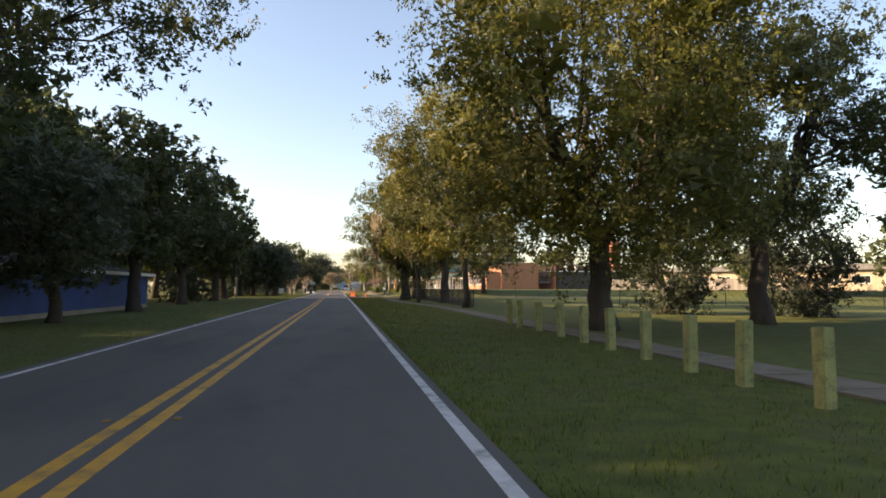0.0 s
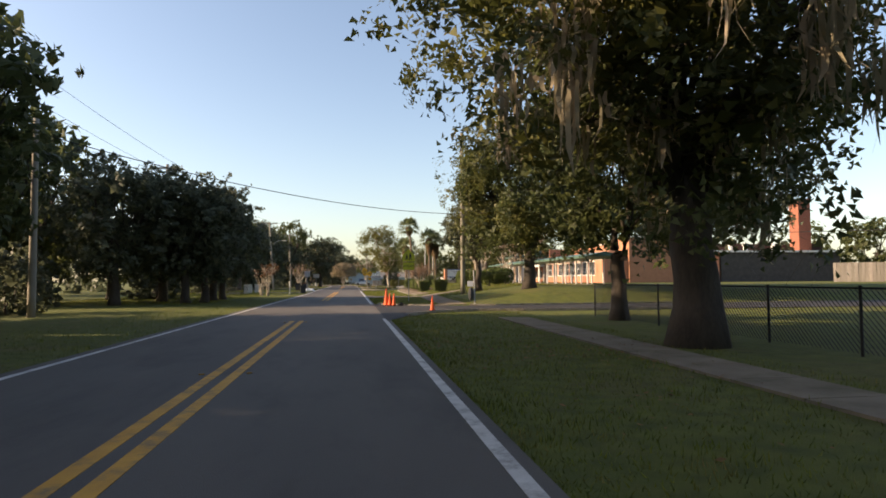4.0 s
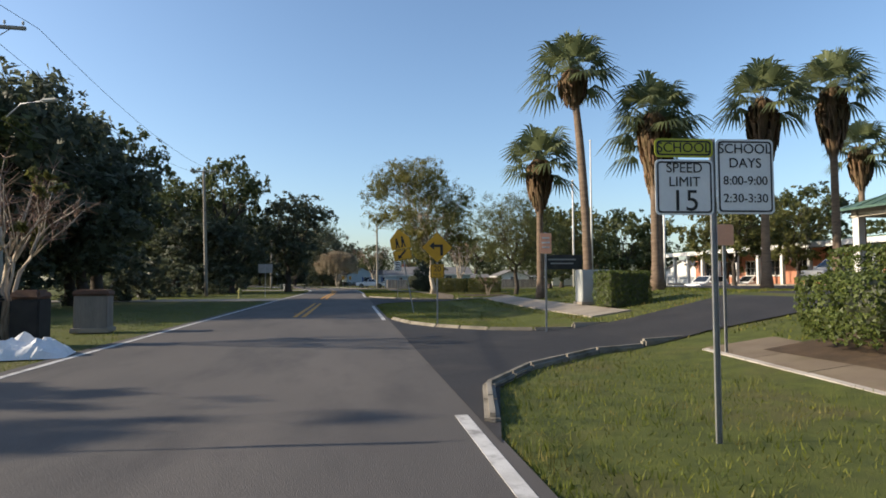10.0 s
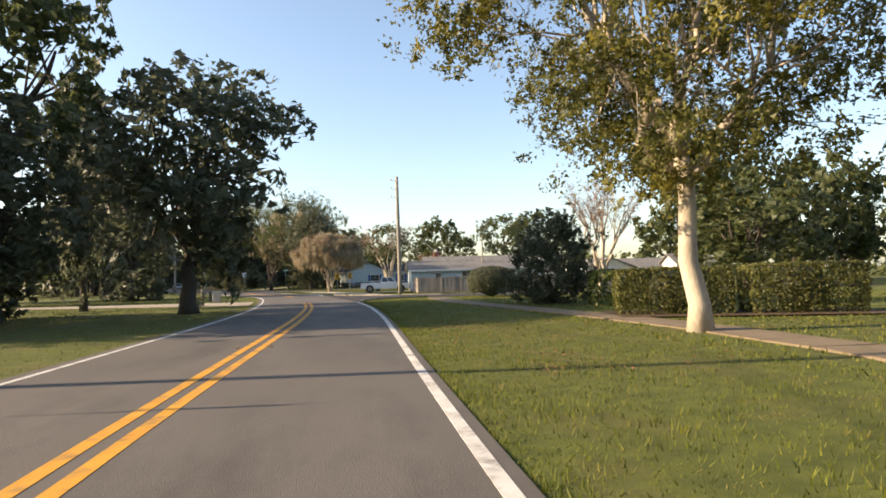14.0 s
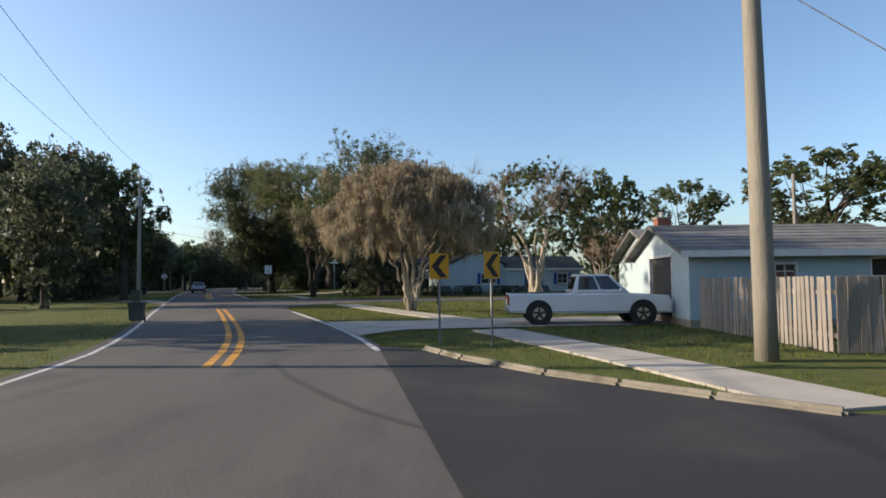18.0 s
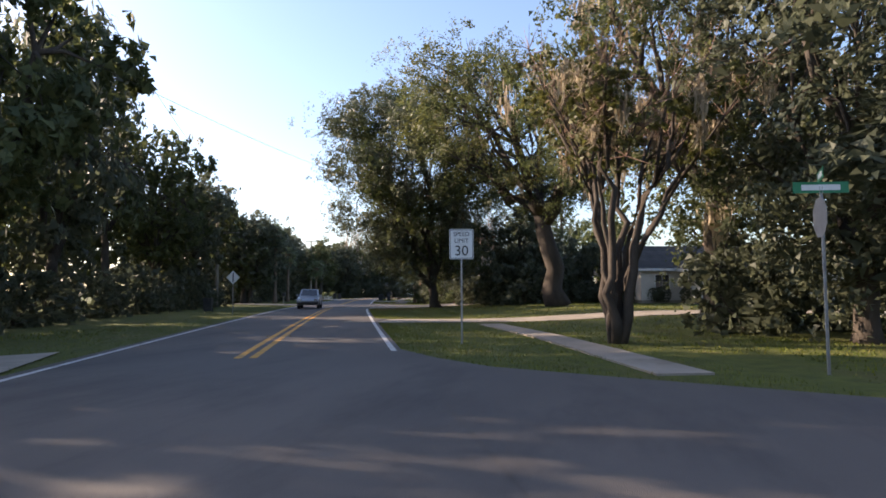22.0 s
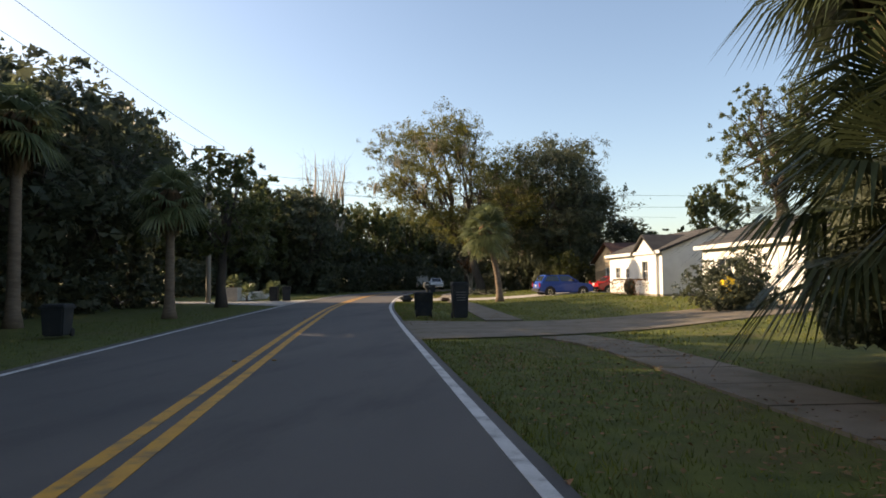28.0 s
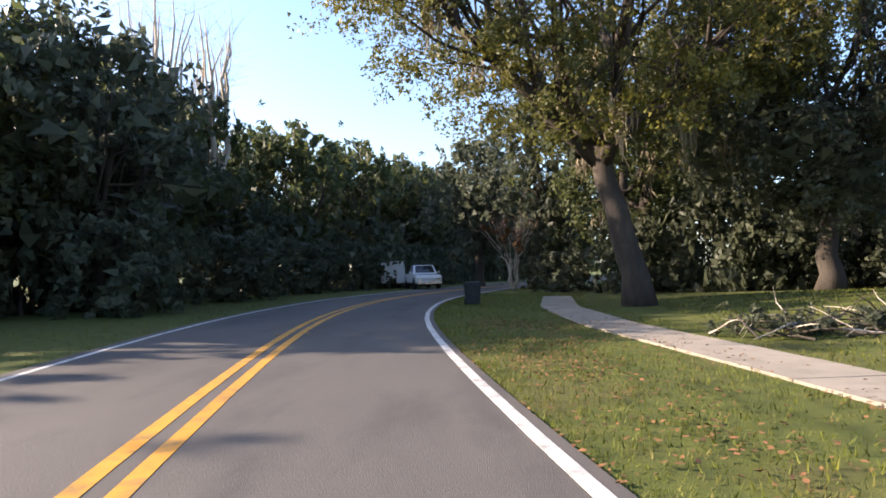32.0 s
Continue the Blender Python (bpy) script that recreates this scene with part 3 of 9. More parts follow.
kerb([(2.3, -2.4), (3.3, -0.2), (4.5, 0.65), (5.9, 1.15), (8, 0.75), (16, 0.4)])
apron("sandy_pull_in", [((1.3, 24.6), (1.3, 33.4)), ((2.1, 25.2), (2.1, 30.4)), ((3.2, 25.8), (3.2, 29.3)), ((5.4, 26.2), (5.4, 29.0)), ((8, 26.2), (8, 28.7)), ((10, 26.8), (10, 28.6))],
      SAND, "bare sandy pull-in with grey gravel", "driveway")
apron("side_road_bus_loop", [((1.25, 57.8), (1.25, 76.5)), ((1.9, 60.6), (1.85, 72.8)), ((2.9, 62.3), (3.0, 70.6)), ((4.8, 64.2), (4.8, 69.4)), ((7.8, 65.4), (7.8, 69.6)), ((12, 66), (12, 71.5)), ((20, 66.5), (20, 73)), ((34, 67), (36, 77))],
      TAR, "dark asphalt loop into the school grounds", "side road")
kerb([(1.35, 58.6), (1.75, 60.6), (2.8, 62.3), (4.7, 64.2), (7.2, 65.3)])
kerb([(1.42, 75.2), (1.85, 72.8), (2.5, 71.3), (3.1, 70.55), (3.8, 69.85), (5.0, 69.45), (7.3, 69.5)])
apron("side_road_parking", [((1.2, 88), (1.2, 106)), ((2.0, 91.5), (2.0, 103.8)), ((3.4, 93.0), (3.4, 100.8)), ((5, 93.6), (5, 98.6)), ((8, 94), (8, 98.2)), ((14, 93), (14, 98.8)), ((30, 90), (32, 98))],
      TAR, "dark asphalt entrance in the shade of a tree", "side road")
kerb([(1.45, 105.4), (1.8, 104.4), (2.9, 101.8), (4.0, 99.8), (4.9, 98.9), (5.9, 98.6)], wide=0.35)
kerb([(7.7, 98.5), (10, 99.3), (14, 99.4)], wide=0.3)
apron("parking_lot", [((16, 76), (17, 92)), ((24, 78), (26, 94)), ((48, 82), (52, 100))], TAR, "dark asphalt parking lot behind the lawn", "parking lot", 0.012)
apron("side_road_curve", [(across(142.0, 3.42), across(164.5, 3.42)), ((-0.5, 144.9), (-3.3, 163.0)), ((-0.15, 146.4), (-3.0, 162.2)), ((1.0, 148.5), (-1.6, 159.8)), ((3.0, 149.6), (0.8, 157.2)), ((8, 149.8), (7, 155.0)), ((40, 147), (40, 153))],
      TAR, "side street of dark asphalt at the bend", "side road")
kerb([(-0.66, 143.7), (-0.52, 144.9), (-0.2, 146.4), (0.32, 147.6), (1.05, 148.6), (2.0, 149.3), (3.1, 149.65), (4.3, 149.9)], high=0.1)
kerb([(-3.7, 163.6), (-2.9, 161.9), (-1.6, 159.9), (0.2, 157.9), (1.2, 156.9)])
kerb([(2.5, 156.9), (6, 155.6), (16, 154.6)])
apron("driveway_pale", [(across(167.3, 3.42), across(173.2, 3.42)), ((-4.6, 169.3), (-5.0, 173.6)), ((-1.5, 170.0), (-1.8, 174.6)), ((3.8, 170.6), (3.8, 175.2)), ((6, 170.8), (6, 175.2))],
      PALE_CONCRETE, "pale concrete driveway across the verge", "driveway")
apron("side_road_oaks", [(across(185.0, 3.42), across(209.5, 3.42)), ((-13.2, 187.8), (-21.6, 207.6)), ((-12.6, 190.0), (-20.2, 206.3)), ((-11.9, 192.0), (-17.6, 205.2)), ((-10.6, 194.0), (-14.5, 204.0)), ((-8.0, 195.6), (-11, 203.6)), ((10, 198.8), (10, 207)), ((60, 207), (60, 214))],
      ASPHALT, "side street of worn asphalt under oaks", "side road")
apron("driveway_left_oaks", [((-33, 203), (-31, 207)), ((across(198, -3.4)), (across(203.0, -3.4)))], CONCRETE, "concrete driveway strip in the grass", "driveway")
apron("driveway_house_edge", [(across(219.4, 3.42), across(226.6, 3.42)), ((-28.3, 221.9), (-28.95, 225.5))], ASPHALT, "worn asphalt strip before the pale driveway", "driveway", 0.006)
apron("driveway_house", [((-28.3, 221.9), (-28.95, 225.5)), ((-26.4, 222.4), (-26.8, 225.95)), ((-23.8, 223.2), (-24.2, 226.8)), ((-15.2, 225.4), (-14.9, 228.8)), ((-6, 227.4), (-5.6, 230.8))], CONCRETE, "concrete driveway to the cream house", "driveway")
apron("driveway_magnolia", [(across(243.3, 3.42), across(256, 3.42)), ((-33, 250.6), (-34.6, 254.8)), ((-22, 256), (-24, 260))], CONCRETE, "sunlit side lane beyond the magnolia", "side road", 0.009)
apron("side_road_green_sign", [(across(247, 3.42), across(264.3, 3.42)), ((-38.8, 250.5), (-40.8, 260.6)), ((-36, 251.6), (-37, 258.6)), ((-20, 256), (-20, 262.5)), ((20, 264), (20, 271))], ASPHALT, "side street of worn asphalt with dead leaves", "side road", 0.012)
apron("driveway_bins", [(across(278.6, 3.42), across(285.4, 3.42)), ((-46.8, 280.0), (-48.4, 285.2)), ((-42, 283.5), (-43, 288.0)), ((-34, 288), (-35, 292))], DIRTY, "worn dirty concrete drive with gravel", "driveway")
apron("driveway_mailbox", [(across(305.4, 3.42), across(311.4, 3.42)), ((-55.5, 307.0), (-56.6, 312.4)), ((-50.5, 308.8), (-50.5, 313.6)), ((-43, 311.5), (-43, 316.4))], PALE_CONCRETE, "pale concrete driveway to the blue car", "driveway")
apron("driveway_left_bend", [((-84, 302.6), (-84, 306.6)), ((-72, 301.9), (-72.2, 305.2)), ((-69.2, 300.9), (-69.6, 306.4)), (across(299.8, -3.4), across(310.5, -3.4))], PALE_CONCRETE, "pale concrete driveway across the road", "driveway")
apron("driveway_left_shed", [((-64, 262.6), (-64, 266)), (across(256.5, -3.4), across(262.6, -3.4))], CONCRETE, "concrete driveway across the road", "driveway")
apron("driveway_left_lawn", [((-22, 54.0), (-22, 55.4)), ((-5.2, 53.2), (-5.2, 55.2))], CONCRETE, "concrete driveway in the lawn", "driveway")
apron("driveway_left_hydrant", [((-26, 99.0), (-26, 103)), ((-5.5, 97.5), (-5.5, 103.6))], CONCRETE, "concrete driveway beside the hydrant", "driveway")
apron("driveway_left_pole", [((-26, 148.0), (-26, 152)), (across(143.5, -3.4), across(150.5, -3.4))], CONCRETE, "concrete driveway by the left-hand pole", "driveway")

sidewalk([(7.5, -120), (7.5, -50), (7.3, -38), (6.2, -29), (5.9, -22), (6.1, -4)], width=1.15, mat=DIRTY, label="dirt-covered pavement slabs under the roadside oaks")
sidewalk([(6.0, 8.3), (6.0, 15), (6.4, 24), (6.7, 27)], mat=BROWN_WALK, label="concrete pavement browned by soil between the lawns")
sidewalk([(6.8, 32), (6.5, 40), (6.6, 50), (6.9, 58), (7.4, 64.5)], mat=BROWN_WALK, label="concrete pavement browned by soil between the lawns")
sidewalk([(6.07, 32), (5.77, 40), (5.87, 50), (6.17, 58), (6.67, 64.5)], width=0.1, mat=PALE_CONCRETE, label="narrow pale edge strip of the browned pavement")
sidewalk([(8.2, 71.5), (8.2, 78), (8.4, 86), (9.0, 93.3)])
sidewalk([(6.8, 99.3), (7.7, 104), (8.8, 112), (8.7, 118), (7.9, 124), (6.2, 133), (4.9, 140), (4.7, 148)], mat=BROWN_WALK, label="soil-browned pavement slabs past the leafy hedges")
sidewalk([(1.7, 157.3), (0.7, 160.7), (-0.2, 163.6), (-2.1, 169.5)], mat=PALE_CONCRETE)
sidewalk([(-2.7, 173.9), (-5.8, 180.4), (-9.4, 188.5), (-10.6, 191.5)], mat=PALE_CONCRETE)
sidewalk([(-16.7, 206), (-19.0, 212.5), (-20.0, 215.2), (-22.6, 221.0), (-23.3, 223.1)], width=1.05)
# on the next two walks the dark tone holds both dirt and tree shade
sidewalk([(-41.0, 264), (-42.6, 270), (-44.9, 278), (-46.5, 280.3)], mat=DIRTY, label="dirt-covered, shade-darkened pavement slabs under the trees")
sidewalk([(-48.4, 286), (-52, 299), (-54.3, 306.5)], mat=DIRTY, label="dirt-covered, shade-darkened pavement slabs beside the verge")
sidewalk([(-56.3, 313), (-57.2, 318.3), (-58.6, 325), (-59.2, 332), (-58.6, 340)])

apron("mulch_bed", [((7.1, 43.0), (7.1, 62.5)), ((9.4, 42.6), (9.6, 62.6))], MULCH, "dark mulched earth under the hedge row", "flower bed", 0.022)
apron("mulch_bed", [((10.2, 106.4), (10.0, 112.6)), ((14.8, 106.6), (14.4, 112.2))], MULCH, "bare brown soil under the loose bush", "flower bed", 0.026)
apron("mulch_bed", [((8.2, 121.6), (8.6, 125.0)), ((16.6, 119.2), (17.0, 122.6))], MULCH, "brown mulched bank below the leafy hedges", "flower bed", 0.03)
# grass blades along the verges, one tuft mesh
rng = np.random.default_rng(3)


def paved(x, y):
    """True where a point lies on a paved patch or a pavement."""
    out = np.zeros(len(x), bool)
    for shape in PAVED:
        if isinstance(shape, tuple):
            lo, hi = shape[1].min(0) - 1, shape[1].max(0) + 1
            near = np.nonzero((x > lo[0]) & (x < hi[0]) & (y > lo[1]) & (y < hi[1]) & ~out)[0]
            for a in range(0, len(near), 4000):
                k = near[a:a + 4000]
                d2 = (x[k, None] - shape[1][None, :, 0]) ** 2 + (y[k, None] - shape[1][None, :, 1]) ** 2
                out[k] |= d2.min(1) < (shape[2] - 0.03) ** 2
            continue
        inside = np.zeros(len(x), bool)
        for (x0, y0), (x1, y1) in zip(shape, np.roll(shape, -1, 0)):
            if y0 != y1:
                inside ^= ((y0 > y) != (y1 > y)) & (x < (x1 - x0) * (y - y0) / (y1 - y0) + x0)
        out |= inside
    return out


def grass(name, count, dmin, dmax, y0, y1, high, power, label):
    d = dmin + (dmax - dmin) * rng.random(count) ** power
    y = rng.uniform(y0, y1, count)
    x = np.empty(count)
    for i in range(count):
        x[i], y[i] = across(y[i], d[i])
    keep = ~paved(x, y) & ((d > 0) | (d < np.interp(y, LEFT_Y, LEFT_D) - 0.32))
    x, y = x[keep], y[keep]
    count = len(x)
    tall = np.array([lie(a, b) for a, b in zip(x, y)])
    lump = 0.75 + 0.3 * np.sin(2.1 * x + 1.3 * y) + 0.3 * np.sin(3.7 * y - 2.9 * x + 1.0) + 0.25 * np.sin(7.1 * x + 5.3 * y)
    h = high * rng.uniform(0.5, 1.3, count) * np.clip(lump, 0.25, 1.5)
    w = 0.004 + 0.006 * rng.random(count)
    a = rng.uniform(0, 2 * np.pi, count)
    lx, ly = rng.normal(0, 0.028, count), rng.normal(0, 0.028, count)
    z = tall - 0.03
    p0 = np.stack([x - w * np.cos(a), y - w * np.sin(a), z], 1)
    p1 = np.stack([x + w * np.cos(a), y + w * np.sin(a), z], 1)
    p2 = np.stack([x + lx, y + ly, z + h + 0.025], 1)
    v = np.stack([p0, p1, p2], 1).reshape(-1, 3)
    ob = new(name, array_mesh(name, v, np.arange(count * 3).reshape(-1, 3), BLADE))
    return tagged(ob, label, "grass", kind="stuff")


grass("grass_verge", 400000, 3.52, 9.5, -86, 345, 0.055, 1.5, "short mown grass of the right-hand verge")
grass("grass_verge_far", 70000, -8.5, -3.0, -86, 345, 0.07, 0.7, "short mown grass of the left-hand verge")


def lawn_grass(name, count, box, high, label):
    """Taller, sparser blades on a lawn away from the road: x0, x1, y0, y1."""
    x, y = rng.uniform(box[0], box[1], count), rng.uniform(box[2], box[3], count)
    ex = np.array([edge_x(b) for b in y])
    keep = ~paved(x, y) & ((x - ex > 5.5) | (x - ex < -10.5))
    x, y = x[keep], y[keep]
    n = len(x)
    z = np.array([lie(a, b) for a, b in zip(x, y)]) - 0.03
    h = high * rng.uniform(0.5, 1.3, n) * np.clip(0.8 + 0.3 * np.sin(1.7 * x + 0.9 * y) + 0.3 * np.sin(2.9 * y - 2.1 * x), 0.35, 1.4)
    w, a = 0.012 + 0.016 * rng.random(n), rng.uniform(0, 2 * np.pi, n)
    v = np.stack([np.stack([x - w * np.cos(a), y - w * np.sin(a), z], 1), np.stack([x + w * np.cos(a), y + w * np.sin(a), z], 1),
                  np.stack([x + rng.normal(0, 0.03, n), y + rng.normal(0, 0.03, n), z + h + 0.025], 1)], 1).reshape(-1, 3)
    return tagged(new(name, array_mesh(name, v, np.arange(n * 3).reshape(-1, 3), BLADE)), label, "grass", kind="stuff")


lawn_grass("lawn_grass", 60000, (7, 24, 20, 92), 0.06, "short mown grass of the school lawn")
lawn_grass("lawn_grass", 40000, (-22, -7.5, 14, 72), 0.06, "short mown grass of the lawns across the road")
lawn_grass("lawn_grass", 45000, (6, 30, 92, 152), 0.06, "short mown grass beside the parking lot")
lawn_grass("lawn_grass", 45000, (-14, 12, 162, 215), 0.06, "short mown grass of the front yards at the bend")
lawn_grass("lawn_grass", 26000, (-30, -12, 100, 170), 0.06, "short mown grass of the lawns across the road")
lawn_grass("lawn_grass", 50000, (-56, -30, 278, 335), 0.06, "short mown grass before the white houses")
lawn_grass("lawn_grass", 26000, (-38, -12, 210, 256), 0.06, "short mown grass under the great oak")


def litter(name, count, x0, x1, y0, y1, label, size=0.035):
    """Fallen leaves lying on the ground, in drifts; x counts from the road's middle line."""
    px, py = [], []
    cx, cy = rng.uniform(x0, x1, 40), rng.uniform(y0, y1, 40)
    k = rng.integers(0, 40, count)
    d, yy = cx[k] + rng.normal(0, 0.5, count), cy[k] + rng.normal(0, 0.9, count)
    for a, b in zip(d, yy):
        q = across(b, max(a, 3.5) if x0 > 0 else min(a, -3.5))
        px.append(q[0])
        py.append(q[1])
    z = np.array([lie(a, b) for a, b in zip(px, py)]) + 0.012 + 0.02 * rng.random(count)
    a = rng.uniform(0, 2 * np.pi, count)
    s = size * rng.uniform(0.5, 1.4, count)
    v = []
    for t, k in ((0, 1), (1.6, 0.55), (math.pi, 1), (4.7, 0.55)):
        v.append(np.stack([np.array(px) + s * k * np.cos(a + t), np.array(py) + s * k * np.sin(a + t), z + rng.normal(0, 0.008, count)], 1))
    v = np.stack(v, 1).reshape(-1, 3)
    return tagged(new(name, array_mesh(name, v, np.arange(count * 4).reshape(-1, 4), LITTER)), label, "fallen leaves", kind="stuff")


litter("leaf_litter", 1500, 3.8, 7.5, 239, 246, "brown fallen leaves on the shaded verge")
litter("leaf_litter", 2600, 3.7, 8.0, 262, 279, "brown fallen leaves along the verge by the palm")
litter("leaf_litter", 2600, 3.7, 8.0, 312, 326, "brown fallen leaves on the sunny verge")
litter("leaf_litter", 900, 3.8, 9.0, 112, 124, "fallen leaves under the thin-leaved tree")
litter("leaf_litter", 1400, 3.8, 8.5, -70, -8, "fallen leaves under the verge trees")
litter("leaf_litter", 900, 3.7, 7.5, 284, 300, "brown fallen leaves near the bins")


def tyre_mark(pts, width, label):
    """A thin dark rubber streak on the road, along a bent line."""
    rng = random.Random(len(pts))
    v, f = [], []
    n = len(pts) * 4
    for k in range(n + 1):
        t = k / n * (len(pts) - 1)
        i = min(int(t), len(pts) - 2)
        a, b = Vector((*pts[i], 0)), Vector((*pts[i + 1], 0))
        p, d = a.lerp(b, t - i), (b - a).normalized()
        s = Vector((-d.y, d.x, 0)) * width * 0.5 * rng.uniform(0.7, 1.15) * (0.5 if k in (0, n) else 1.0)
        v += [(p.x - s.x, p.y - s.y, 0.006), (p.x + s.x, p.y + s.y, 0.006)]
        if k:
            f.append((2 * k - 2, 2 * k - 1, 2 * k + 1, 2 * k))
    ob = new("tyre_mark", array_mesh("tyre_mark", np.array(v), np.array(f), TYRE_MARK))
    return tagged(ob, label, "road marking", kind="structure")


tyre_mark([(-6.53, 161.8), (-5.72, 160.0), (-4.94, 158.6), (-4.1, 157.3), (-3.4, 156.5), (-2.36, 155.7)], 0.13, "curved dark tyre mark across the worn asphalt")
tyre_mark([(-4.48, 161.3), (-3.85, 160.0), (-3.25, 159.0)], 0.12, "short dark tyre mark on the worn asphalt")

# ---------------- trees ----------------


def ball_mesh(fine):
    """A once-divided icosahedron, as arrays."""
    bm = bmesh.new()
    bmesh.ops.create_icosphere(bm, subdivisions=fine, radius=1.0)
    v, f = np.array([tuple(p.co) for p in bm.verts]), np.array([[p.index for p in q.verts] for q in bm.faces])
    bm.free()
    return v, f


BALL_V, BALL_F = ball_mesh(3)
SMALL_V, SMALL_F = ball_mesh(2)


def leaf_cloud(rng, clumps, count, size, mat, name, droop=0.0, slim=0.5, core=0.0, tri=False):
    """Many small leaves in rounded clumps round a rough twiggy heart; clumps are x, y, z, radius, flatness."""
    c = np.array(clumps, float)
    share = c[:, 3] ** 2
    # sprays of leaves at twig ends, each facing one way, spread over the clumps
    sprays = max(8, count // (18 if tri else 34))
    spray = rng.integers(0, sprays, count)
    own = rng.choice(len(c), sprays, p=share / share.sum())
    out = rng.normal(size=(sprays, 3))
    out /= np.linalg.norm(out, axis=1)[:, None]
    # lumpy clumps: the radius changes with the direction
    ph = c[own, 0] * 3.1 + c[own, 1] * 1.7
    lump = 1 + 0.24 * np.sin(3.4 * out[:, 0] + ph) + 0.24 * np.sin(4.4 * out[:, 1] + 2 * ph) + 0.2 * np.sin(4.0 * out[:, 2] + 3 * ph)
    rad = c[own, 3] * (0.42 + 0.62 * rng.random(sprays) ** 0.45) * lump
    seat = c[own, :3] + out * rad[:, None] * np.stack([np.ones(sprays), np.ones(sprays), c[own, 4]], 1)
    face = out * 0.7 + rng.normal(0, 0.4, (sprays, 3)) + (0, 0, 0.2)
    along = np.cross(face, rng.normal(size=(sprays, 3)))
    along /= np.linalg.norm(along, axis=1)[:, None] + 1e-9
    wide = np.clip(c[own, 3], 0.5, 2.6) * rng.uniform(0.6, 1.3, sprays)
    pos = seat[spray] + np.clip(rng.normal(0, 0.07, (count, 3)), -0.16, 0.16) * wide[spray, None]
    pos += along[spray] * (np.clip(rng.normal(0, 0.12, count), -0.28, 0.28) * wide[spray])[:, None]
    nrm = face[spray] + rng.normal(0, 0.42, (count, 3))
    nrm /= np.linalg.norm(nrm, axis=1)[:, None]
    u = np.cross(nrm, rng.normal(size=(count, 3)))
    u /= np.linalg.norm(u, axis=1)[:, None] + 1e-9
    u[:, 2] -= droop
    w = np.cross(nrm, u)
    s = size * rng.uniform(0.6, 1.5, count)[:, None]
    v = [np.stack([pos - u * s, pos + w * s * slim * 1.3 + u * s * 0.3, pos + u * s * 0.7 - w * s * slim], 1).reshape(-1, 3)]
    if core:
        # the heart of each clump: loose ragged sprays, every one on its own
        bv, bf = (BALL_V, BALL_F) if not tri else (SMALL_V, SMALL_F)
        t = bv[bf]
        mid = t.mean(1, keepdims=True)
        for q in c:
            nf = len(t)
            keep = rng.random(nf) < (0.4 if tri else 0.6)
            far_ = rng.uniform(0.45, 1.3, (nf, 1, 1))
            w3 = (mid + (t - mid) * rng.uniform(0.7, 1.25, (nf, 3, 1)) + rng.normal(0, 0.09, (nf, 3, 3))) * far_ * q[3] * core * np.array((1, 1, q[4])) + q[:3]
            v.append(w3[keep].reshape(-1, 3))
    v = np.concatenate(v)
    return array_mesh(name, v, np.arange(len(v)).reshape(-1, 3), mat)


def moss_mesh(rng, clumps, count, long, mat, name="moss", wide=0.045):
    """Tapered hanging strands under the clumps."""
    c = np.array(clumps, float)
    node = rng.integers(0, max(10, count // 60), count)
    pick = rng.choice(len(c), node.max() + 1)[node]
    a = rng.uniform(0, 2 * np.pi, node.max() + 1)[node]
    rr = c[pick, 3] * np.sqrt(rng.random(node.max() + 1))[node]
    top = np.stack([c[pick, 0] + rr * np.cos(a), c[pick, 1] + rr * np.sin(a),
                    c[pick, 2] - 0.25 * c[pick, 3] * rng.random(count) * c[pick, 4] + 0.1], 1)
    off = rng.normal(0, 1, (count, 3))
    top += off * (0.24, 0.24, 0.2) * np.clip(c[pick, 3:4], 0.4, 1.6)
    # each bunch tapers like a beard, and some are long
    beard = rng.uniform(0.5, 1.3, node.max() + 1)[node]
    ln = long * beard * rng.uniform(0.45, 1.15, count) * np.exp(-0.55 * (off[:, 0] ** 2 + off[:, 1] ** 2))
    b = rng.uniform(0, np.pi, count)
    side = np.stack([np.cos(b), np.sin(b), 0 * b], 1) * wide * (0.5 + rng.random(count))[:, None]
    drift = rng.normal(0, 0.06, (count, 3)) * (1, 1, 0)
    rows = []
    for k, (t, w) in enumerate(((0.0, 0.6), (0.3, 1.0), (0.7, 0.75), (1.0, 0.12))):
        mid = top + drift * t * 3 * np.sin(k + 1) + np.stack([0 * ln, 0 * ln, -ln * t], 1)
        rows += [mid - side * w, mid + side * w]
    v = np.stack(rows, 1).reshape(-1, 3)
    base = np.arange(count)[:, None, None] * 8
    f = (base + np.array([[[0, 1, 3, 2], [2, 3, 5, 4], [4, 5, 7, 6]]])).reshape(-1, 4)
    return array_mesh(name, v, f, mat)


def bend(rng, a, b, sag=0.12, n=5, wob=0.05):
    a, b = Vector(a), Vector(b)
    ln = (b - a).length
    out = []
    for k in range(n):
        t = k / (n - 1)
        p = a.lerp(b, t)
        p.z += sag * ln * math.sin(math.pi * t)
        if 0 < k < n - 1:
            p += Vector((rng.normal(0, wob), rng.normal(0, wob), rng.normal(0, wob))) * ln * 0.6
        out.append(p)
    return out


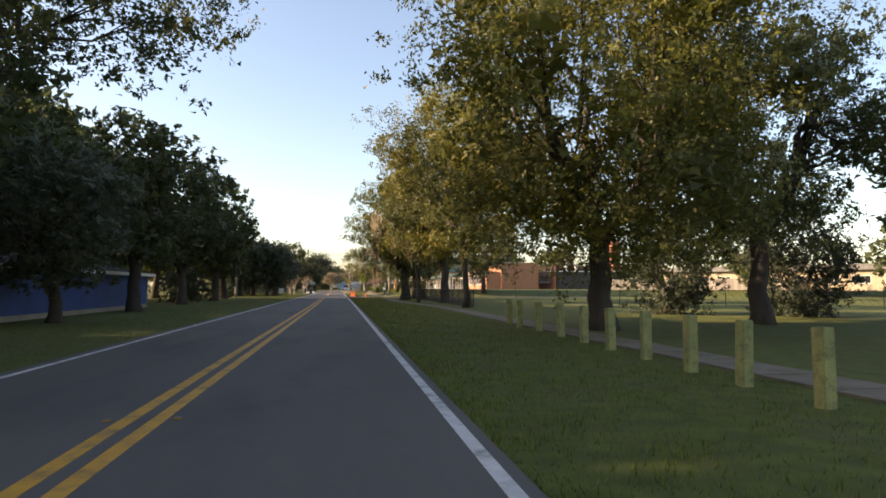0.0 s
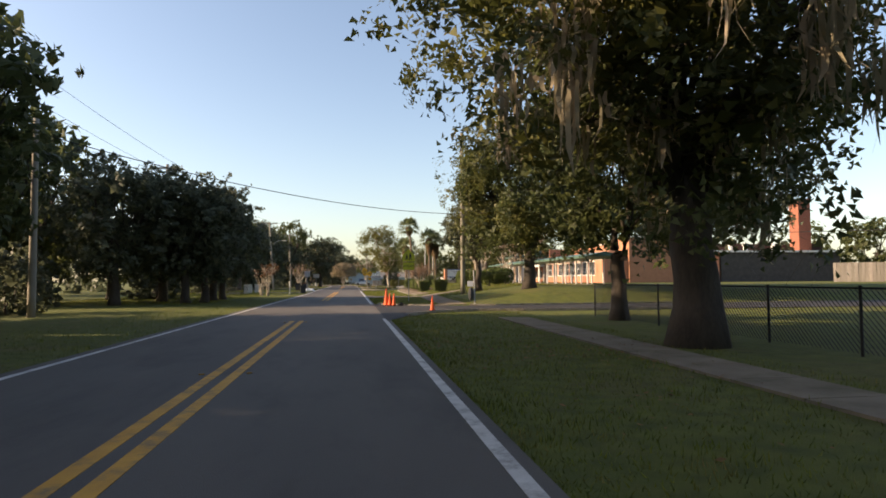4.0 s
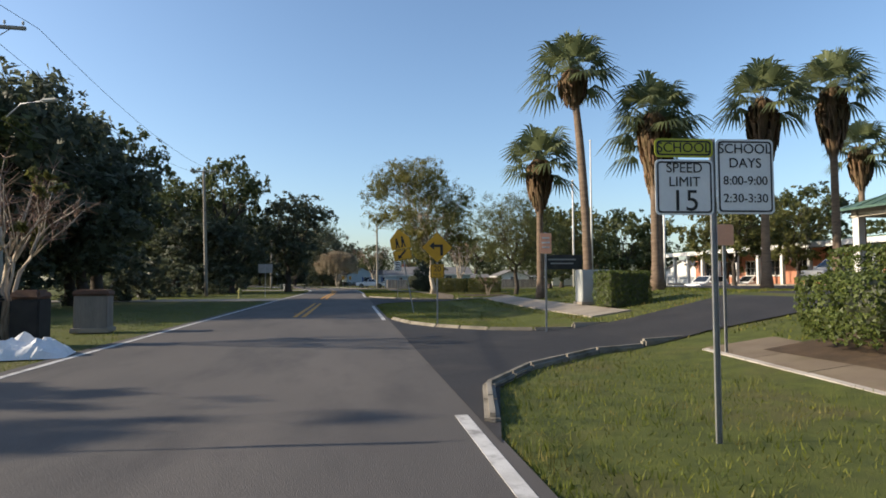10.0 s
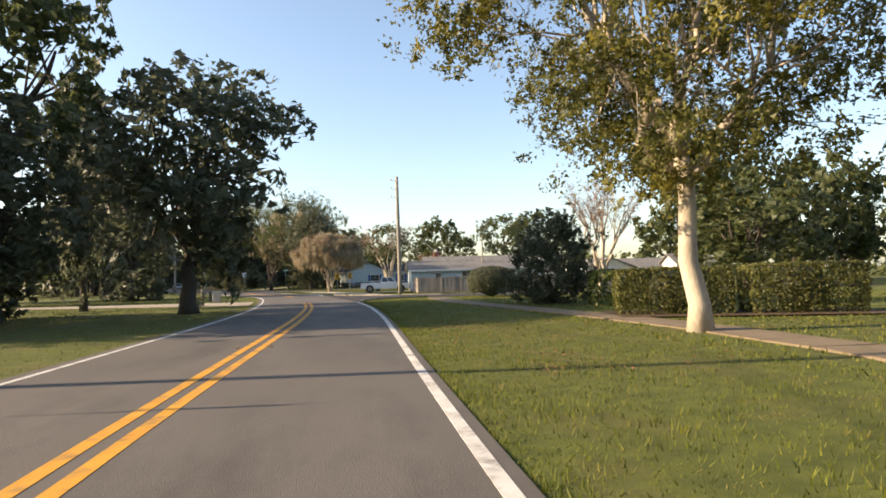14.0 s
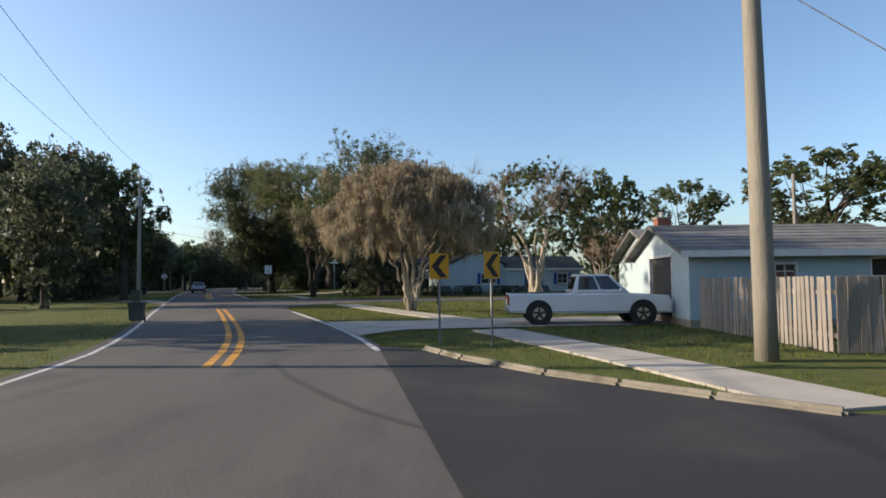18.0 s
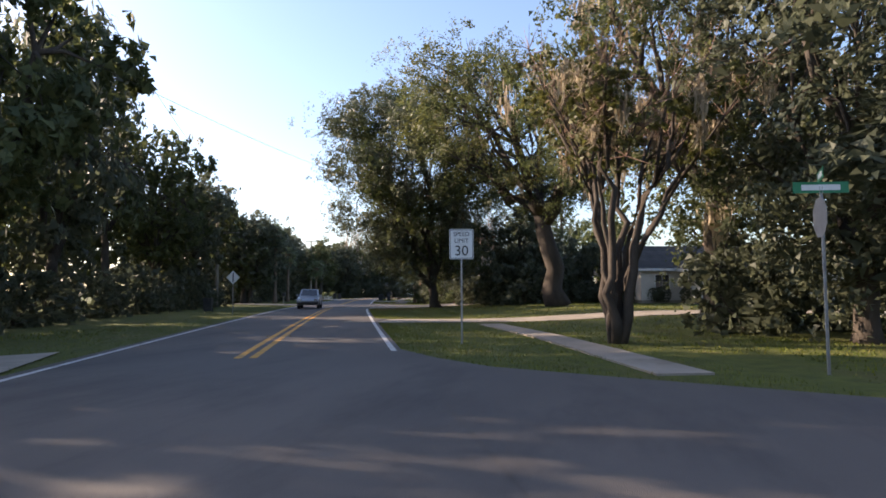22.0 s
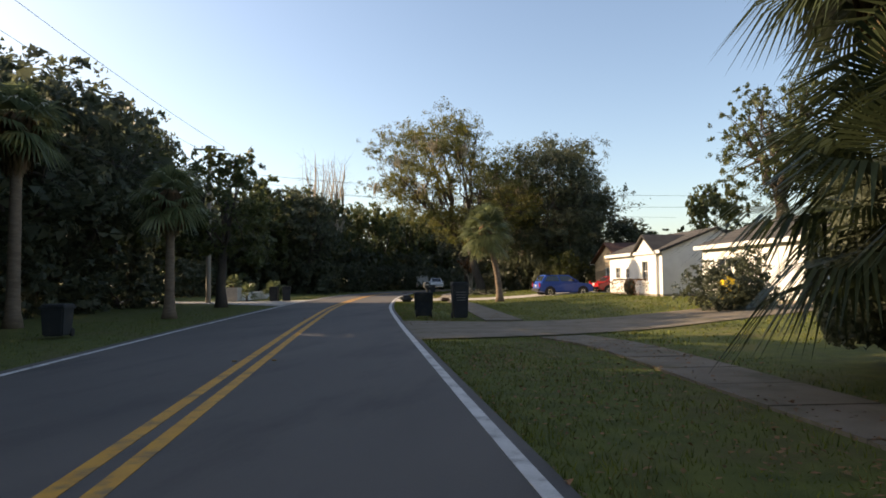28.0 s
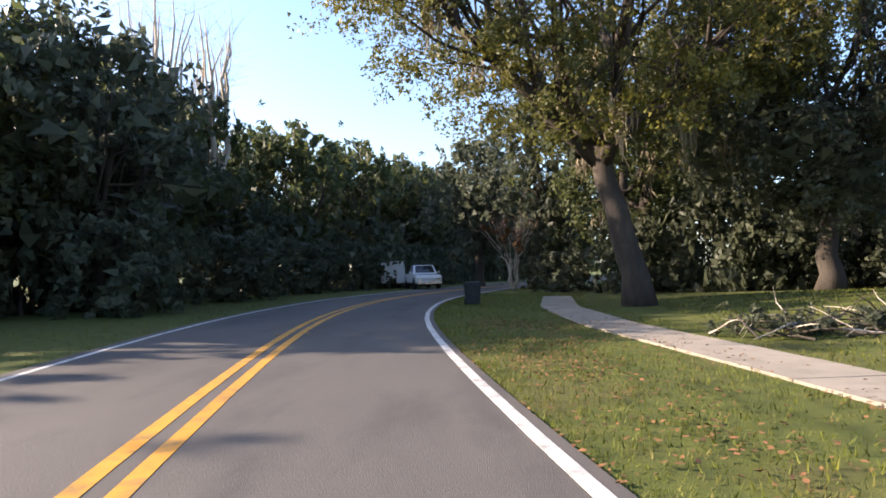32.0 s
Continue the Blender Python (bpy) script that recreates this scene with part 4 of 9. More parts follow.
def tree(x, y, h, r, mat, label, seed, fork=0.28, girth=0.03, clumps=18, leaves=7000, size=0.17, moss=0, moss_long=1.2, bark=None, trunks=1, gaps=0.0,
         flat=0.8, lean=(0, 0), second=None, name="tree", category="tree", lo=None, droop=0.0, slim=0.5, z=None, moss_mat=None, inner=0.42, core=0.42, tri=False, twigs=2, grow=1.0):
    """A trunk with limbs to each clump of a crown of many small leaves."""
    rng = np.random.default_rng(seed)
    top = thing(name, label, category, pose(x, y, lie(x, y) - 0.03 if z is None else z, 0, 0, 0))
    hf = h * fork
    low = hf * 0.95 if lo is None else lo
    cz, rz = (low + h) / 2, (h - low) / 2
    cl = []
    for k in range(clumps):
        g = (k + 0.5) / clumps
        zz = 1 - 2 * g
        ang = k * 2.39996 + rng.normal(0, 0.3)
        rr = rng.uniform(inner, 0.8)
        rad = grow * r * rng.uniform(0.26, 0.42)
        cr = math.sqrt(max(0, 1 - zz * zz))
        q = 0.65 * (1 + zz)
        cl.append((q * lean[0] + r * rr * cr * math.cos(ang), q * lean[1] + r * rr * cr * math.sin(ang), cz + rz * 0.78 * zz + rng.normal(0, 0.04 * h), rad, flat * rng.uniform(0.75, 1.1)))
    bark = bark or BARK
    wood = Build()
    g0 = h * girth
    for k in range(trunks):
        a = 2 * math.pi * k / trunks + seed
        off = 0.0 if trunks == 1 else g0 * 1.2
        base = (off * math.cos(a), off * math.sin(a), -0.1)
        spread = 0.0 if trunks == 1 else r * 0.26
        f0 = (lean[0] * fork * 0.8 + spread * math.cos(a) + rng.normal(0, 0.1), lean[1] * fork * 0.8 + spread * math.sin(a) + rng.normal(0, 0.1), hf)
        tr = bend(rng, base, f0, 0.0, 6, 0.03)
        wood.tube(tr, [g0 * 1.5, g0 * 1.1, g0 * 0.98, g0 * 0.92, g0 * 0.88, g0 * 0.8], 10)
        mine = cl[k::trunks]
        # a few main limbs, each feeding the clumps on its side
        mains = max(2, min(6, len(mine) // 8))
        sides = sorted(mine, key=lambda c: math.atan2(c[1] - f0[1], c[0] - f0[0]))
        owner = []
        for m in range(mains):
            own = sides[m * len(sides) // mains:(m + 1) * len(sides) // mains]
            tip = sum((Vector(c[:3]) for c in own), Vector()) / len(own)
            tip.z = max(tip.z + rng.uniform(-0.05, 0.18) * h, hf + 0.12 * h)
            start = Vector(f0) if m % 2 else tr[4].lerp(tr[5], 0.4)
            main = bend(rng, start, tip, -0.07, 7, 0.055)
            wood.tube(main, [g0 * q for q in (0.72, 0.62, 0.54, 0.46, 0.38, 0.28, 0.14)], 5 if tri else 8, not tri)
            owner += [(c, main) for c in own]
        for i, (c, main) in enumerate(owner if h > 4 or not tri else []):
            rl = g0 * rng.uniform(0.16, 0.3)
            start = main[int(rng.integers(2, 6))]
            limb = bend(rng, start, c[:3], 0.04, 6, 0.06)
            if tri:
                wood.tube(limb[::2] + limb[5:], [rl, rl * 0.62, rl * 0.3, rl * 0.12], 4, False)
            else:
                wood.tube(limb, [rl, rl * 0.8, rl * 0.62, rl * 0.45, rl * 0.3, rl * 0.12], 6)
            for _ in range(twigs):
                d = rng.normal(size=3)
                d[2] = abs(d[2]) * 0.5
                d *= c[3] * 0.75 / np.linalg.norm(d)
                wood.tube(bend(rng, limb[3], Vector(c[:3]) + Vector(d), 0.05, 4, 0.06), [rl * 0.36, rl * 0.25, rl * 0.16, rl * 0.05], 5)
    part("trunk", wood, bark, top, smooth=True)
    if second:
        half = [c for i, c in enumerate(cl) if i % 3 != 0], [c for i, c in enumerate(cl) if i % 3 == 0]
        part("crown", leaf_cloud(rng, half[0], int(leaves * 0.66), size, mat, "crown", droop, slim, core, tri), parent=top)
        part("crown", leaf_cloud(rng, half[1], int(leaves * 0.34), size, second, "crown", droop, slim, core, tri), parent=top)
    else:
        part("crown", leaf_cloud(rng, cl, leaves, size, mat, "crown", droop, slim, core, tri), parent=top)
    if moss:
        tagged(part("moss", moss_mesh(rng, cl, moss, moss_long, moss_mat or MOSS), parent=top, label="grey-tan hanging moss"), kind="stuff")
    return top


def copies(proto, rows, label=""):
    """Copies of a tree at x, y with a turn and a scale."""
    for x, y, turn, sc, tall in rows:
        ob = copy_thing(proto, pose(x, y, lie(x, y) - 0.05, 0, 0, turn) @ Matrix.Diagonal((sc, sc, tall, 1)))
        if label:
            tagged(ob, label)


def stems(x, y, h, r, label, seed, count=9, twigs=900, leaves=0, mat=None, moss=0, moss_long=1.0, name="crepe_myrtle", bark=None, cl_count=14, size=0.1, flare=0.5, moss_wide=0.045, dome=False, thick=0.011):
    """A vase-shaped small tree of many stems, with fine twigs at the ends."""
    rng = np.random.default_rng(seed)
    top = thing(name, label, "tree", pose(x, y, lie(x, y) - 0.03))
    tips = []
    for k in range(count):
        a = 2 * math.pi * k / count + rng.normal(0, 0.2)
        q = rng.uniform(0.35, 1.0)
        g = h * thick * rng.uniform(0.8, 1.5)
        wood = Build()
        p1 = (0.1 * math.cos(a), 0.1 * math.sin(a), -0.05)
        p2 = (r * 0.17 * q * math.cos(a), r * 0.17 * q * math.sin(a), h * 0.3)
        p3 = (r * flare * q * math.cos(a), r * flare * q * math.sin(a), h * rng.uniform(0.55, 0.65))
        wood.tube(bend(rng, p1, p2, 0, 5, 0.06) + bend(rng, p2, p3, 0, 5, 0.08)[1:], [g * q for q in (1.5, 1.15, 1.05, 0.95, 0.88, 0.8, 0.68, 0.58, 0.42)], 7)
        stem = part("stem", wood, bark or PALE_BARK, top, smooth=True)
        for _ in range(4):
            e = Vector(p3) + Vector((r * 0.45 * math.cos(a) * rng.uniform(0, 1) + rng.normal(0, r * 0.16), r * 0.45 * math.sin(a) * rng.uniform(0, 1) + rng.normal(0, r * 0.16), h * rng.uniform(0.15, 0.36)))
            s = Vector(p2).lerp(Vector(p3), rng.uniform(0.55, 1))
            part("branch", Build().tube(bend(rng, s, e, 0.02, 4, 0.06), [g * 0.45, g * 0.33, g * 0.22, g * 0.1], 5), bark or PALE_BARK, stem, smooth=True)
            tips += [s.lerp(e, t) for t in (0.35, 0.6, 0.8, 1.0)]
    tv = np.array([tuple(t) for t in tips])
    if twigs:
        at = tv[rng.integers(0, len(tv), twigs)]
        d = rng.normal(0, 1, (twigs, 3)) + (0, 0, 0.9)
        d[:, :2] += at[:, :2] / (r + 0.1) * 0.8
        d /= np.linalg.norm(d, axis=1)[:, None]
        end = at + d * (rng.uniform(0.25, 1.0, twigs) * h * 0.13)[:, None]
        side = np.cross(d, rng.normal(size=(twigs, 3)))
        side *= 0.011 / (np.linalg.norm(side, axis=1)[:, None] + 1e-9)
        v = np.stack([at - side, at + side, end + side * 0.3, end - side * 0.3], 1).reshape(-1, 3)
        tagged(part("twig_spray", array_mesh("twig_spray", v, np.arange(twigs * 4).reshape(-1, 4), TWIG), parent=top), kind="stuff")
    cl = [(t[0], t[1], t[2], r * 0.14, 0.8) for t in tv[rng.integers(0, len(tv), cl_count)]]
    if dome:
        a, q, zz = rng.uniform(0, 2 * np.pi, cl_count), rng.uniform(0.25, 1.0, cl_count), rng.uniform(0.05, 1.0, cl_count)
        rr = r * np.sqrt(np.clip(1.04 - zz ** 2, 0.03, 1)) * np.sqrt(q)
        cl = [(rr[k] * math.cos(a[k]), rr[k] * math.sin(a[k]), h * (0.42 + 0.56 * zz[k]), r * 0.15, 0.8) for k in range(cl_count)]
    if leaves:
        part("crown", leaf_cloud(rng, cl, leaves, size, mat, "crown"), parent=top)
    if moss:
        tagged(part("moss", moss_mesh(rng, cl, moss, moss_long, MOSS, wide=moss_wide), parent=top, label="tan hanging moss"), kind="stuff")
    return top


def fan(rng, centre, direction, length, mat_list, spread=3.0, blades=19, fold=0.3, thin=0.026):
    """One fan frond: a stalk and folded blades; adds to vertex lists."""
    d = Vector(direction).normalized()
    side = d.cross(Vector((0, 0, 1)))
    side = side.normalized() if side.length > 1e-3 else Vector((1, 0, 0))
    up = side.cross(d)
    c = Vector(centre)
    hub = c + d * length * 0.46
    v, f = mat_list
    k = len(v)
    v += [tuple(c - side * 0.02), tuple(c + side * 0.02), tuple(hub + side * 0.015), tuple(hub - side * 0.015)]
    f.append((k, k + 1, k + 2, k + 3))
    for j in range(blades):
        t = (j / (blades - 1) - 0.5) * spread
        w = (d * math.cos(t) + side * math.sin(t) + up * (0.12 - fold * abs(math.sin(t)))).normalized()
        ln = length * (0.6 - 0.1 * abs(t)) * rng.uniform(0.86, 1.1)
        n = w.cross(up).normalized() * thin * length
        mid = hub + w * ln * 0.55
        tip = hub + w * ln + Vector((0, 0, -ln * 0.38))
        k = len(v)
        v += [tuple(hub), tuple(mid - n), tuple(tip), tuple(mid + n)]
        f.append((k, k + 1, k + 2, k + 3))


def fan_palm(x, y, h, label, seed, fronds=27, frond=2.4, skirt=1.6, girth=0.2, bow=(0, 0), boots=False, name="palm_tree", z=None, green=None, skirt_w=0.55, low=-0.45, blades=17, thin=0.028):
    """A tall fan palm: ringed trunk, green head and a skirt of dead fronds."""
    rng = np.random.default_rng(seed)
    top = thing(name, label, "palm tree", pose(x, y, lie(x, y) - 0.03 if z is None else z))
    n = 12
    pts = [(bow[0] * (k / n) ** 2, bow[1] * (k / n) ** 2, h * k / n - 0.05) for k in range(n + 1)]
    rad = [girth * (1.55 if k == 0 else 1.15 if k == 1 else 1.0 - 0.25 * k / n) * rng.uniform(0.94, 1.06) for k in range(n + 1)]
    part("trunk", Build().tube(pts, rad, 10), PALM_BARK, top, smooth=True)
    hx, hy = bow
    lists = ([], [])
    for k in range(fronds):
        a = k * 2.39996
        e = low + (1.45 - low) * (k / fronds) ** 0.8
        d = (math.cos(a) * math.cos(e), math.sin(a) * math.cos(e), math.sin(e))
        fan(rng, (hx, hy, h + rng.uniform(-0.15, 0.25)), d, frond * rng.uniform(0.85, 1.12), lists, blades=blades, thin=thin)
    v, f = np.array(lists[0]), np.array(lists[1])
    part("crown", array_mesh("crown", v, f, green or PALM), parent=top, label="green fan fronds")
    if skirt:
        m = 520
        a = rng.uniform(0, 2 * np.pi, m)
        t = rng.random(m)
        zz = h + 0.1 - skirt * t
        rr = girth + skirt_w * np.sin(np.pi * (0.25 + 0.74 * t)) ** 0.8 * rng.uniform(0.35, 1.0, m)
        p = np.stack([hx + rr * np.cos(a), hy + rr * np.sin(a), zz], 1)
        ln = rng.uniform(0.35, 0.8, m) * min(1.0, skirt)
        w = np.stack([-np.sin(a), np.cos(a), 0 * a], 1) * (0.05 + 0.05 * rng.random(m))[:, None]
        inn = np.stack([hx + girth * np.cos(a), hy + girth * np.sin(a), zz + 0.35], 1)
        end = p - np.stack([0.1 * np.cos(a), 0.1 * np.sin(a), ln], 1)
        v = np.stack([inn - w * 0.3, inn + w * 0.3, p + w, end + w * 0.3, end - w * 0.3, p - w], 1).reshape(-1, 3)
        part("skirt", array_mesh("skirt", v, np.arange(m * 6).reshape(-1, 6), THATCH), parent=top, label="brown skirt of dead fronds")
    return top


def hedge(x, y, sx, sy, sz, label, seed, rz=0.0, mat=None, taper=1.0, round_=0.0, leaves=None, size=0.04, name="hedge", stem=0.0):
    """A clipped shrub: a dark twiggy core and a skin of small leaves."""
    rng = np.random.default_rng(seed)
    top = thing(name, label, "hedge" if name == "hedge" else "bush", pose(x, y, lie(x, y) - 0.02, 0, 0, rz))
    area = 2 * (sx + sy) * sz + sx * sy
    n = leaves or int(area * 520)
    bump = noise
    u = rng.random((n, 3)) * 2 - 1
    face = rng.choice(5, n, p=np.array([sy * sz, sy * sz, sx * sz, sx * sz, sx * sy]) / area)
    for k, (ax, sg) in enumerate(((0, -1), (0, 1), (1, -1), (1, 1), (2, 1))):
        u[face == k, ax] = sg
    nrm = np.zeros((n, 3))
    for k, (ax, sg) in enumerate(((0, -1), (0, 1), (1, -1), (1, 1), (2, 1))):
        nrm[face == k, ax] = sg
    if round_:
        q = u / np.linalg.norm(u, axis=1)[:, None]
        u = u * (1 - round_) + q * round_
        nrm = nrm * (1 - round_) + q * round_
    w = 1 + (taper - 1) * (u[:, 2] + 1) / 2
    p = np.stack([u[:, 0] * sx / 2 * w, u[:, 1] * sy / 2 * w, stem + (u[:, 2] + 1) * (sz - stem) / 2], 1)
    p += np.array([[0.06 * bump.noise(Vector(a) * 2.2 + Vector((seed, 0, 0)))] * 3 for a in p]) * nrm + rng.normal(0, 0.018, (n, 3))
    nn = nrm + rng.normal(0, 0.7, (n, 3))
    nn /= np.linalg.norm(nn, axis=1)[:, None]
    uu = np.cross(nn, rng.normal(size=(n, 3)))
    uu /= np.linalg.norm(uu, axis=1)[:, None] + 1e-9
    ww = np.cross(nn, uu)
    s = size * rng.uniform(0.6, 1.4, n)[:, None]
    v = np.stack([p - uu * s, p + ww * s * 0.8 + uu * s * 0.3, p + uu * s * 0.75 - ww * s * 0.6], 1).reshape(-1, 3)
    core = Build().box(0, 0, stem, sx * 0.9, sy * 0.9, (sz - stem) * 0.95, 0, taper) if not round_ else \
        Build().lathe([(0.1, stem), (min(sx, sy) * 0.38, stem + (sz - stem) * 0.22), (min(sx, sy) * 0.45, stem + (sz - stem) * 0.55), (min(sx, sy) * 0.34 * taper, stem + (sz - stem) * 0.85), (0.05, sz * 0.97)], 10)
    for _ in range(4):
        core.tube([(rng.normal(0, 0.05), rng.normal(0, 0.05), -0.05), (rng.normal(0, 0.2), rng.normal(0, 0.2), stem + 0.3)], [0.035, 0.02], 5)
    part("framework", core, OAK_DARK, top)
    part("foliage", array_mesh("foliage", v, np.arange(n * 3).reshape(-1, 3), mat or HEDGE), parent=top)
    return top

# ---------------- trees: before the school ----------------
tree(9.1, -65.4, 14.5, 8.4, LEAF_SUNLIT, "broad oak with yellow-green leaves tinted for sunlight beside the posts", 11, fork=0.22, girth=0.028, clumps=44, leaves=96000, size=0.078, second=OLIVE, lo=1.9, core=0.42, grow=0.88)
tree(17.0, -63.0, 13.0, 6.4, OAK, "leafy oak behind the posts", 12, fork=0.28, clumps=40, leaves=40000, size=0.09, lo=3.0, core=0.2, grow=0.72)
tree(27.0, -66.0, 12.0, 6.5, OAK, "leafy oak in the school field", 13, fork=0.28, clumps=22, leaves=7000, size=0.2, lo=2.6)
tree(9.1, -41.8, 16.5, 7.3, GOLD, "maple with leaves turning yellow on the verge", 14, fork=0.26, girth=0.0135, clumps=40, leaves=45000, size=0.095, second=OLIVE, lo=3.4, core=0.28, grow=0.85)
tree(7.6, -26.5, 13.0, 4.8, GOLD, "slender yellow-leaved tree hung with moss", 15, fork=0.3, girth=0.011, clumps=20, leaves=13500, size=0.103, moss=900, moss_long=1.5, lo=3.0, core=0.25)
tree(9.8, -28.3, 15.5, 7.2, OLIVE, "thick-trunked oak draped in grey moss on the verge", 120, fork=0.3, girth=0.024, clumps=46, leaves=44000, size=0.1, moss=1300, moss_long=1.6, lo=3.6, second=OAK, core=0.42, grow=0.9)
tree(7.5, -15.0, 15.0, 6.8, OLIVE, "old oak hung with grey moss beside the pavement", 16, fork=0.25, girth=0.033, clumps=40, leaves=39000, size=0.103, moss=2200, moss_long=1.6, lo=2.8, second=OAK, core=0.45)
tree(9.5, -6.5, 9.5, 4.6, OAK, "dark oak at the school fence", 17, fork=0.25, clumps=20, leaves=15000, size=0.129, lo=1.8)
tree(18.2, -53.4, 6.0, 2.9, CEDAR, "dark dense cedar in the field", 18, fork=0.1, clumps=26, leaves=15000, size=0.075, lo=-1.0, flat=1.0, name="cedar_tree", core=0.5)
tree(23.2, -57.5, 6.4, 3.2, CEDAR, "dark dense cedar in the field", 19, fork=0.1, clumps=26, leaves=15000, size=0.075, lo=-1.0, flat=1.0, name="cedar_tree", core=0.5)
tree(-10.2, -74.0, 13.0, 7.6, OAK, "oak with long limbs reaching over the road", 21, fork=0.36, girth=0.022, clumps=50, leaves=52000, size=0.075, lo=5.6, lean=(3.0, 4.2), second=OLIVE, core=0.12, twigs=3, grow=0.72)

# school frontage
tree(12.0, 13.6, 11.5, 6.4, OAK, "broad round oak on the school lawn", 31, fork=0.25, girth=0.034, clumps=44, leaves=51000, size=0.095, lo=2.4, second=OLIVE, core=0.5, grow=0.9)
tree(22.5, 10.0, 11.0, 6.5, OAK_DARK, "dark oak at the school drive", 32, fork=0.25, girth=0.035, clumps=26, leaves=18000, size=0.146, lo=2.6)
tree(10.0, 21.2, 8.0, 3.1, OAK_DARK, "small dark oak beside the utility pole", 33, fork=0.3, girth=0.03, clumps=24, leaves=26000, size=0.073, lo=2.7, core=0.62)
tree(8.1, 116.6, 14.2, 6.9, OLIVE, "tall thin-leaved tree with pale limbs and leaf clumps", 34, fork=0.3, girth=0.0165, clumps=70, leaves=80000, size=0.07, lo=3.2, bark=PALE_BARK, second=GOLD, inner=0.35, lean=(-1.6, 0), core=0.2, grow=0.66, twigs=3)
tree(13.6, 103.4, 8.2, 5.2, OLIVE, "spreading small tree with thin foliage by the parking lot", 35, fork=0.28, girth=0.022, clumps=46, leaves=54000, size=0.047, lo=2.4, second=OAK, core=0.12, twigs=4, grow=0.75, inner=0.35)
for i, (x, y, h, r) in enumerate([(26, 92, 7, 4), (34, 96, 7.5, 4), (24, 118, 9, 5), (38, 112, 8, 5)]):
    tree(x, y, h, r, OLIVE, "spreading small tree with thin foliage at the parking lot", 36 + i, fork=0.28, girth=0.022, clumps=24, leaves=6000, size=0.15, lo=2.2, core=0.2)
stems(14.4, 41.8, 6.6, 3.4, "bare crepe myrtle with grey-brown twigs on the lawn", 41, 13, 2600)
stems(20.5, 43.0, 6.8, 2.8, "bare crepe myrtle before the covered walk", 42, 11, 1900)
stems(17.0, 40.0, 5.4, 2.6, "bare crepe myrtle with grey-brown twigs on the lawn", 43, 10, 1700)
stems(7.6, 41.9, 3.0, 2.3, "low crepe myrtle with a few brown leaves", 44, 11, 2600, 2600, RUSSET, size=0.03, cl_count=60)
stems(12.2, 32.2, 1.7, 1.3, "pruned bare crepe myrtle on the lawn", 45, 8, 260)
stems(-8.4, 36.6, 3.3, 1.5, "small crepe myrtle with russet leaves on the lawn", 46, 7, 500, 1100, RUSSET, size=0.09)
stems(-9.3, 38.6, 3.2, 1.5, "small crepe myrtle with russet leaves by the fence", 47, 7, 500, 900, RUSSET, size=0.09)
stems(-7.9, 67.8, 4.2, 2.1, "small crepe myrtle with pale stems by the verge", 48, 9, 900, 700, OLIVE, size=0.09)

# palms on the school lawn
TALL = "tall fan palm with green head and brown skirt"
fan_palm(16.9, 57.2, 9.8, TALL, 51, girth=0.2, skirt=1.3)
fan_palm(21.0, 57.6, 9.8, TALL, 52, girth=0.2, skirt=2.0)
fan_palm(10.1, 78.3, 9.8, "tall fan palm with a bare reddish trunk", 53, girth=0.2, skirt=0.9, bow=(-0.5, 0.2), skirt_w=0.5)
fan_palm(9.4, 83.0, 6.8, "fan palm with a thick brown skirt", 54, girth=0.19, skirt=2.0)
fan_palm(13.0, 77.8, 7.4, "fan palm with a thick brown skirt", 55, girth=0.2, skirt=2.4)
fan_palm(14.3, 80.0, 6.8, "fan palm with a thick brown skirt", 56, girth=0.2, skirt=2.4)
fan_palm(18.1, 77.6, 8.2, TALL, 57, girth=0.2, skirt=2.6)
fan_palm(22.3, 78.4, 9.2, TALL, 58, girth=0.2, skirt=2.6)
fan_palm(30.0, 85.3, 8.0, "fan palm with a brown skirt near the school", 59, girth=0.2, skirt=1.8)
fan_palm(25.0, 66.0, 7.6, "fan palm with a brown skirt near the school", 60, girth=0.2, skirt=1.8)
fan_palm(19.5, 62.5, 7.0, "fan palm with a brown skirt near the school", 61, girth=0.2, skirt=1.8)
fan_palm(27.5, 72.0, 6.2, "fan palm with a brown skirt near the school", 62, girth=0.2, skirt=1.4)
fan_palm(33.0, 76.0, 6.0, "fan palm with a brown skirt near the school", 63, girth=0.2, skirt=1.4)

# clipped shrubs
VASE = "clipped vase-shaped bush on the school lawn"
hedge(8.4, 32.2, 1.05, 1.05, 1.15, VASE, 71, taper=1.4, stem=0.1)
hedge(7.85, 41.4, 0.9, 0.9, 1.05, "clipped square bush on the school lawn", 72, taper=1.1)
ROW = "clipped boxy hedge in the row behind the pavement"
for i, (x, y, sx, sy) in enumerate([(8.05, 44.5, 1.6, 1.3), (8.2, 49.7, 1.75, 1.6), (8.45, 52.9, 1.9, 1.5), (8.5, 56.2, 1.9, 1.8), (8.6, 61.2, 2.5, 1.7)]):
    tagged(hedge(x, y, sx, sy, 1.14, ROW, 73 + i, taper=1.12, round_=0.35), group="hedge row")
hedge(11.2, 63.2, 3.0, 1.6, 1.35, "large clipped hedge at the school drive", 178, rz=-6, round_=0.2, taper=1.08)
hedge(9.5, 73.6, 1.5, 1.5, 1.2, "clipped square hedge beside the cabinet", 79)
hedge(12.6, 38.6, 3.0, 2.4, 1.6, "large rounded shrub below the bare trees", 80, round_=0.6, leaves=3500, size=0.09)
hedge(15.2, 36.6, 3.4, 2.6, 1.7, "large rounded shrub below the bare trees", 81, round_=0.6, leaves=3500, size=0.09)
hedge(17.5, 47.0, 1.8, 1.2, 1.3, "clipped hedge by the covered walk", 82)
